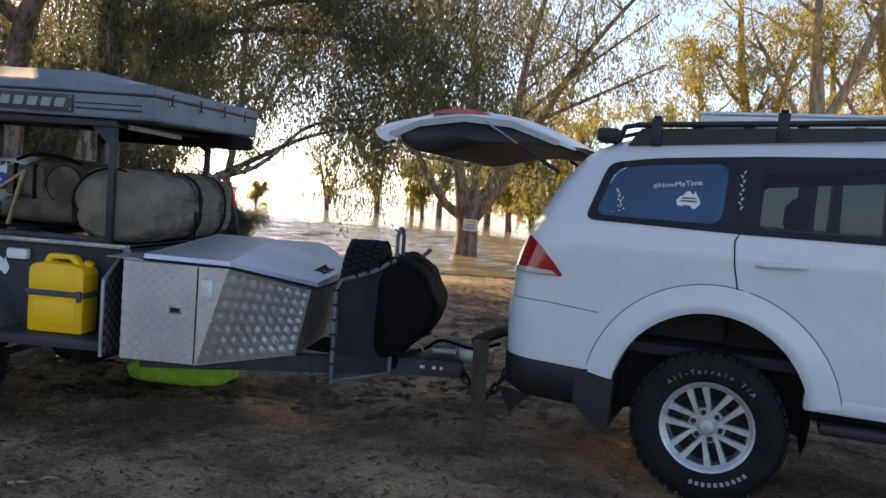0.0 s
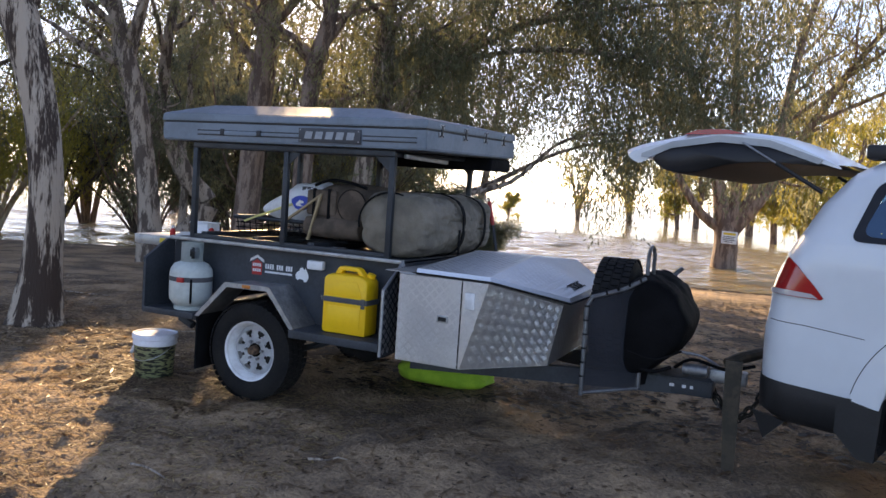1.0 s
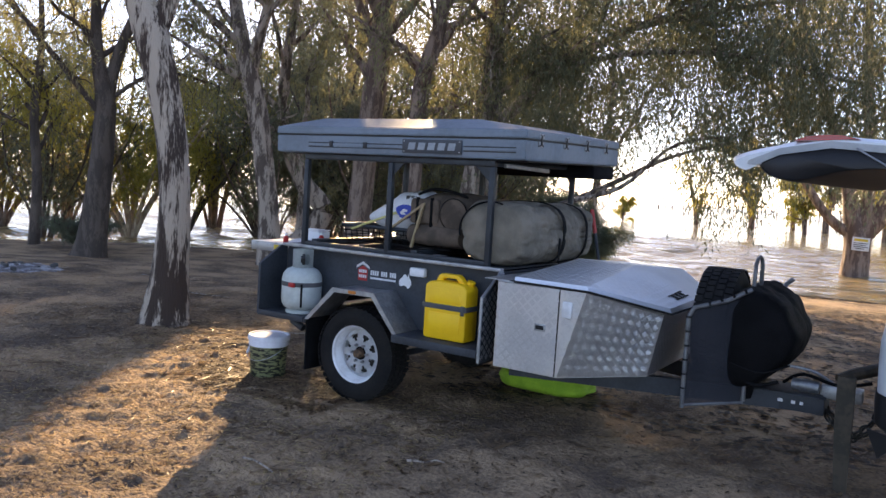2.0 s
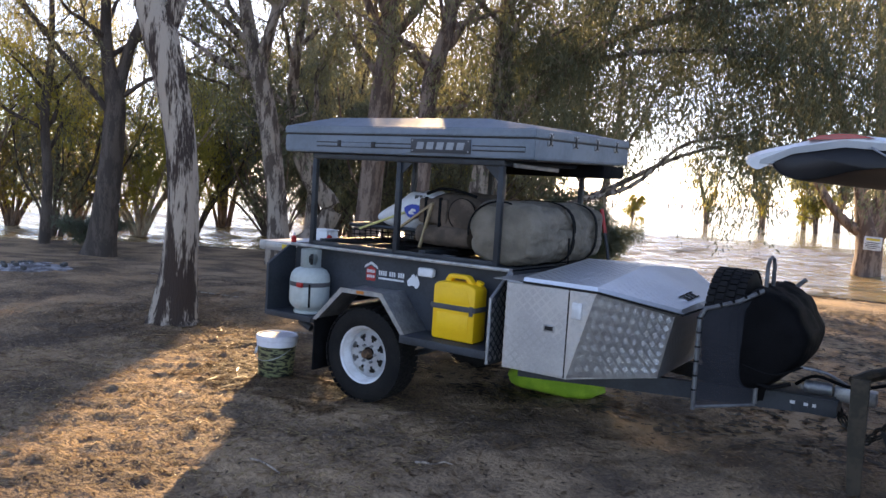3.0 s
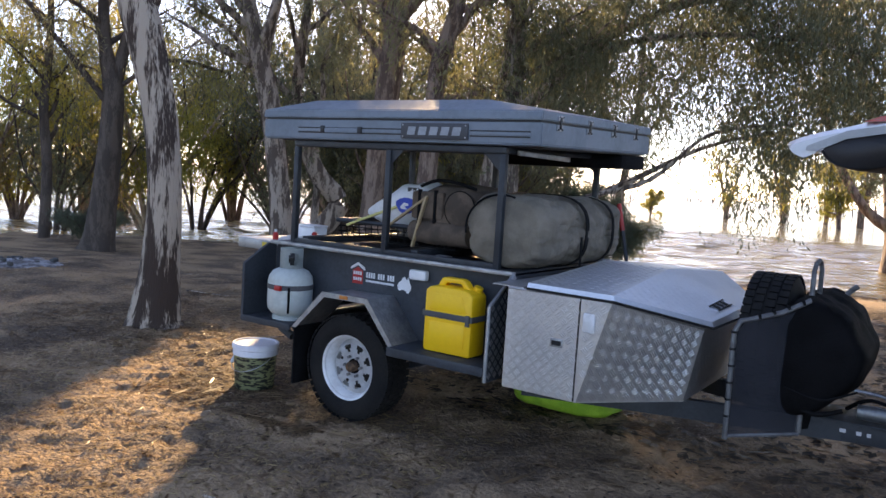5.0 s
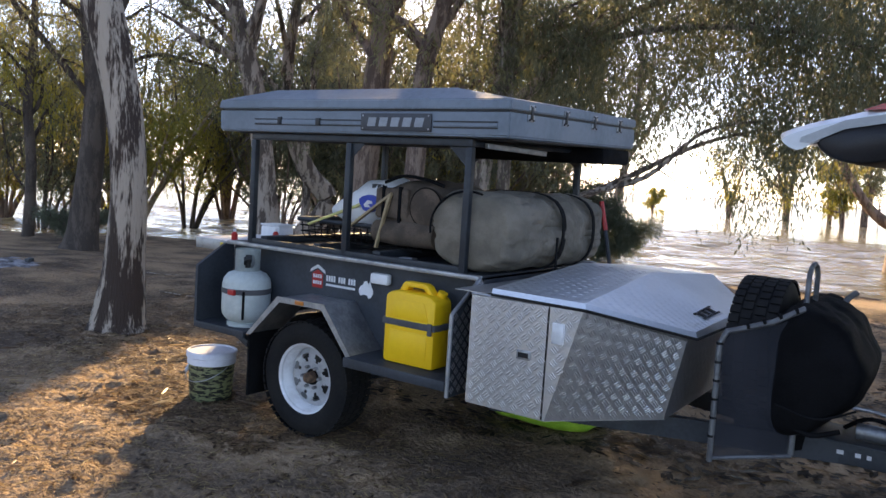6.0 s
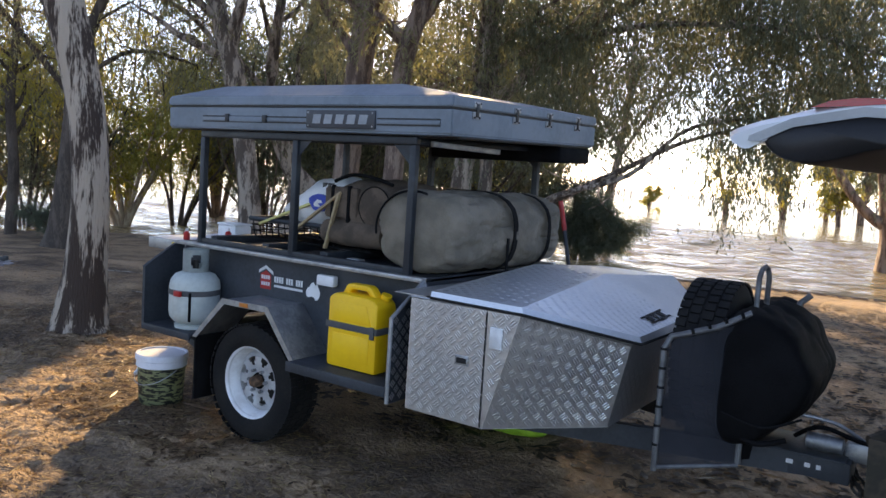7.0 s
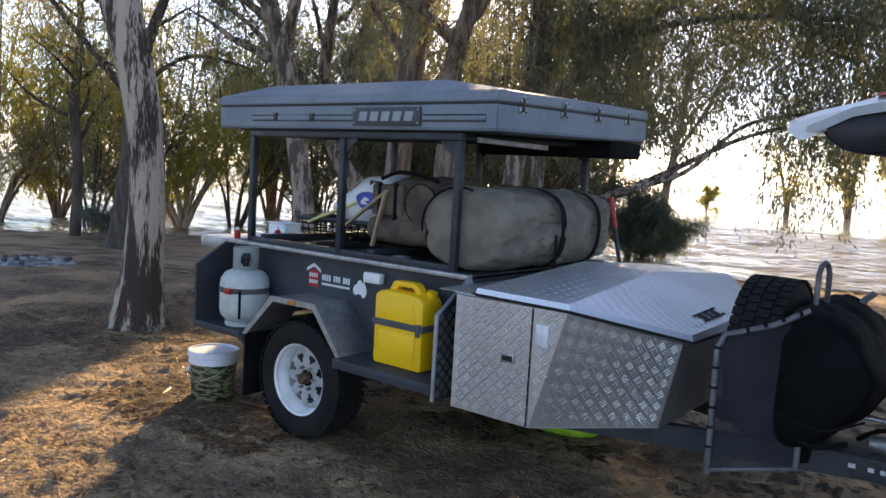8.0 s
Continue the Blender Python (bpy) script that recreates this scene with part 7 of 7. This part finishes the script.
def fan_bush(x, y, h, leaf, bark, seed, label, lean_x=-0.5, count=13, thick=0.05, start=0.4, per=22):
    """Flooded bush: long thin stems fanning out of one foot, leafy above."""
    rng = random.Random(seed)
    stems = []
    for k in range(count):
        t = (k + rng.random()) / count
        w = (2 * t - 1 + lean_x) * 0.62 * h
        d = rng.uniform(-0.35, 0.35) * h
        top = h * rng.uniform(0.62, 1.0) * (1 - 0.25 * abs(2 * t - 1))
        stems.append([(0.1 * rng.uniform(-1, 1), 0.1 * rng.uniform(-1, 1), 0, thick), (0.18 * w, 0.18 * d, 0.28 * top, thick * 0.8), (0.5 * w, 0.5 * d, 0.6 * top, thick * 0.6), (0.95 * w, d, top, thick * 0.25)])
    tree("flooded_bush", (x, y, -0.7), stems, label, bark, leaf, seed, category="bush", limbs=6, limb_len=0.20 * h, twigs=4, start=start, per_tip=per, reach=0.11 * h, size=0.15, spread=0.9, droop=0.6, slim=0.24, gap=in_beam, keep=0.3)


fan_bush(-18.2, 20.4, 7.0, M_LEAFD, M_BARK_DARK, 91, "dark bush with fanning thin stems standing in the lake", -0.55, 15)
fan_bush(-15.6, 20.2, 5.6, M_LEAFD, M_BARK_DARK, 92, "dark bush with fanning thin stems standing in the lake", 0.1)
fan_bush(-13.2, 19.6, 4.6, M_LEAFD, M_BARK_DARK, 93, "dense dark bush standing in the lake", 0.2)
fan_bush(-19.6, 16.2, 5.6, M_LEAFY, M_BARK_GOLD, 94, "sunlit golden bush with crooked limbs in the shallows", 0.1, 9, 0.09, 0.35)
fan_bush(-23.5, 14.5, 5.4, M_LEAFY, M_BARK_RED, 95, "yellow-green bush with crooked limbs in the shallows", 0.0, 11, 0.06, 0.25)
fan_bush(-10.6, 22.5, 6.0, M_LEAFD, M_BARK_PALE, 96, "dense grey-green bush standing in the lake", 0.0)
tree("low_shrub", (-15.2, 11.3, -0.28), [[(0, 0, 0, 0.02), (0.3 * math.cos(a), 0.3 * math.sin(a), 0.3, 0.015), (0.6 * math.cos(a), 0.6 * math.sin(a), 0.55, 0.006)] for a in (0.3, 1.5, 2.7, 3.9, 5.1)],
    "small green shrub on the bank", M_BARK_DARK, M_NEEDLE, 97, category="shrub", limbs=6, limb_len=0.3, start=0.2, per_tip=24, reach=0.2, size=0.08, slim=0.12, droop=0.2)

# drowned dead timber far out on the lake
stick_rng = np.random.RandomState(9)
dead = []
for _ in range(150):
    x, y = stick_rng.uniform(-220, 40), stick_rng.uniform(170, 420)
    h = stick_rng.uniform(1.0, 4.5)
    a, b = stick_rng.uniform(-0.25, 0.25, 2)
    dead.append((np.array([[x, y, -0.6], [x + a * h * 0.5, y, h * 0.5], [x + b * h, y, h]]), np.array([0.16, 0.12, 0.04])))
    for k in range(2):
        c = stick_rng.uniform(-1, 1)
        dead.append((np.array([[x + a * h * 0.4, y, h * 0.45], [x + c * h * 0.35, y, h * 0.75], [x + c * h * 0.6, y, h * 0.95]]), np.array([0.09, 0.06, 0.03])))
timber = new("dead_timber", tubes_mesh("dead_timber", dead, M_BARK_DARK))
tagged(timber, "drowned dead trees standing far out in the lake", "dead trees", kind="stuff")

# ---- litter on the ground ----


def scatter_litter(name, count, boxes, length, width, seed, material, label, reach=99.0):
    """Fallen gum leaves and bark strips lying on the soil."""
    rng = np.random.RandomState(seed)
    pts = []
    for x0, x1, y0, y1, share in boxes:
        n = int(count * share)
        pts.append(np.stack([rng.uniform(x0, x1, n), rng.uniform(y0, y1, n)], 1))
    p = np.concatenate(pts)
    d_sh = shore(p[:, 0]) - p[:, 1]
    keep = (d_sh > 0.05) & (d_sh < reach)
    p = p[keep]
    n = len(p)
    # height of the soil between the grid's nodes
    ix = np.clip(np.searchsorted(gx[:, 0], p[:, 0]) - 1, 0, ni - 2)
    iy = np.clip(np.searchsorted(gy[0], p[:, 1]) - 1, 0, nj - 2)
    fx = (p[:, 0] - gx[ix, 0]) / (gx[ix + 1, 0] - gx[ix, 0])
    fy = (p[:, 1] - gy[0, iy]) / (gy[0, iy + 1] - gy[0, iy])
    z = (gz[ix, iy] * (1 - fx) + gz[ix + 1, iy] * fx) * (1 - fy) + (gz[ix, iy + 1] * (1 - fx) + gz[ix + 1, iy + 1] * fx) * fy + 0.003
    a = rng.rand(n) * 6.283
    ln, w = length * rng.uniform(0.5, 1.5, n), width * rng.uniform(0.5, 1.4, n)
    d, s = np.stack([np.cos(a), np.sin(a)], 1), np.stack([-np.sin(a), np.cos(a)], 1)
    tilt = rng.uniform(-0.2, 0.2, (n, 4)) * ln[:, None] * 0.3
    c = [p - d * ln[:, None] / 2, p + s * w[:, None] / 2, p + d * ln[:, None] / 2, p - s * w[:, None] / 2]
    v = np.stack([np.concatenate([q, (z + 0.004 + np.abs(tilt[:, k]))[:, None]], 1) for k, q in enumerate(c)], 1).reshape(-1, 3)
    ob = new(name, fast_mesh(name, v, np.arange(4 * n).reshape(n, 4), material))
    return tagged(ob, label, "litter", kind="stuff")


M_DRY = leaf_mat("dry_leaves", (0.16, 0.10, 0.06), (0.42, 0.30, 0.18))
AREAS = [(-8, 2, 2, 8, 0.35), (-14, 2, 7, 18, 0.4), (-4.6, -3.0, 4.2, 5.0, 0.06), (-7.5, -5.5, 5, 7, 0.06), (-12, -4, 5, 9, 0.13)]
scatter_litter("leaf_litter", 24000, AREAS, 0.065, 0.016, 5, M_DRY, "scattered dry gum leaves on the soil")
scatter_litter("bark_strips", 1500, AREAS, 0.20, 0.014, 6, M_DRY, "curled strips of fallen bark")
M_STRAW = leaf_mat("dry_straw", (0.38, 0.28, 0.13), (0.62, 0.48, 0.24))
scatter_litter("straw_litter", 9000, [(-6.2, -2.0, 1.8, 6.2, 1.0)], 0.055, 0.007, 15, M_STRAW, "bits of pale dry grass strewn over the soil")
M_WET = leaf_mat("wet_debris", (0.03, 0.022, 0.016), (0.10, 0.072, 0.05))
scatter_litter("shore_debris", 16000, [(-14, 5, 16, 21.5, 1.0)], 0.20, 0.06, 7, M_WET, "wet dark bark and leaf debris washed up along the shore", 1.3)
scatter_litter("bark_crumbs", 9000, AREAS, 0.045, 0.014, 8, M_WET, "small dark crumbs of bark and twigs on the soil")
scatter_litter("shore_wrack", 9000, [(-6, 6, 18.5, 21.5, 1.0)], 0.16, 0.07, 12, M_WET, "dark line of washed-up bark and leaves at the waterline", 0.7)
scatter_litter("soil_crumbs", 9000, [(-3.5, 5, 5.5, 17, 1.0)], 0.11, 0.05, 13, M_WET, "dark crumbs of bark on the trodden soil")
twig_rng = random.Random(4)
for k, (x, y, a, ln) in enumerate(((-1.9, 3.85, 20, 0.22), (-0.35, 4.5, 70, 0.12), (-2.6, 3.2, -15, 0.30), (-4.9, 6.3, 40, 0.5), (-7.4, 7.5, 10, 0.7), (0.0, 3.9, -40, 0.2), (-9.4, 8.6, 25, 0.9), (-2.0, 8.6, 5, 0.6))):
    pts = [(ln * (i / 4 - 0.5), 0.03 * twig_rng.uniform(-1, 1), 0.012 + 0.01 * twig_rng.random()) for i in range(5)]
    tw = solid("fallen_twig", bm_tube(pts, [0.008, 0.007, 0.006, 0.005, 0.003], 6), M_BARK_PALE, 60, pose(x, y, float(ground_height(x, y)) + 0.01, 0, 0, a))
    tagged(tw, "short dry fallen twig lying on the soil", "twig", "fallen twigs")
ash_rng = np.random.RandomState(2)
ash = thing("fire_ash", pose(-11.46, 7.5, float(ground_height(-11.46, 7.5))), "pale ash and charcoal of an old camp fire", "ash")
heap = bmesh.new()
bmesh.ops.create_grid(heap, x_segments=24, y_segments=24, size=0.75)
for v in heap.verts:
    r = math.hypot(v.co.x, v.co.y * 1.2) / 0.72
    v.co.z = 0.075 * max(0, 1 - r * r) + 0.02 * noise.noise(v.co * 7) - 0.01 * r - 0.012
part("ash_mound", heap, M_ASH, ash, angle=60)
for k in range(14):
    x, y, s = ash_rng.uniform(-0.5, 0.5), ash_rng.uniform(-0.45, 0.45), ash_rng.uniform(0.03, 0.07)
    part("charcoal", bm_box(x - s, x + s, y - s * 0.5, y + s * 0.5, 0.02, 0.03 + s, 0.012), M_SIGND, ash)
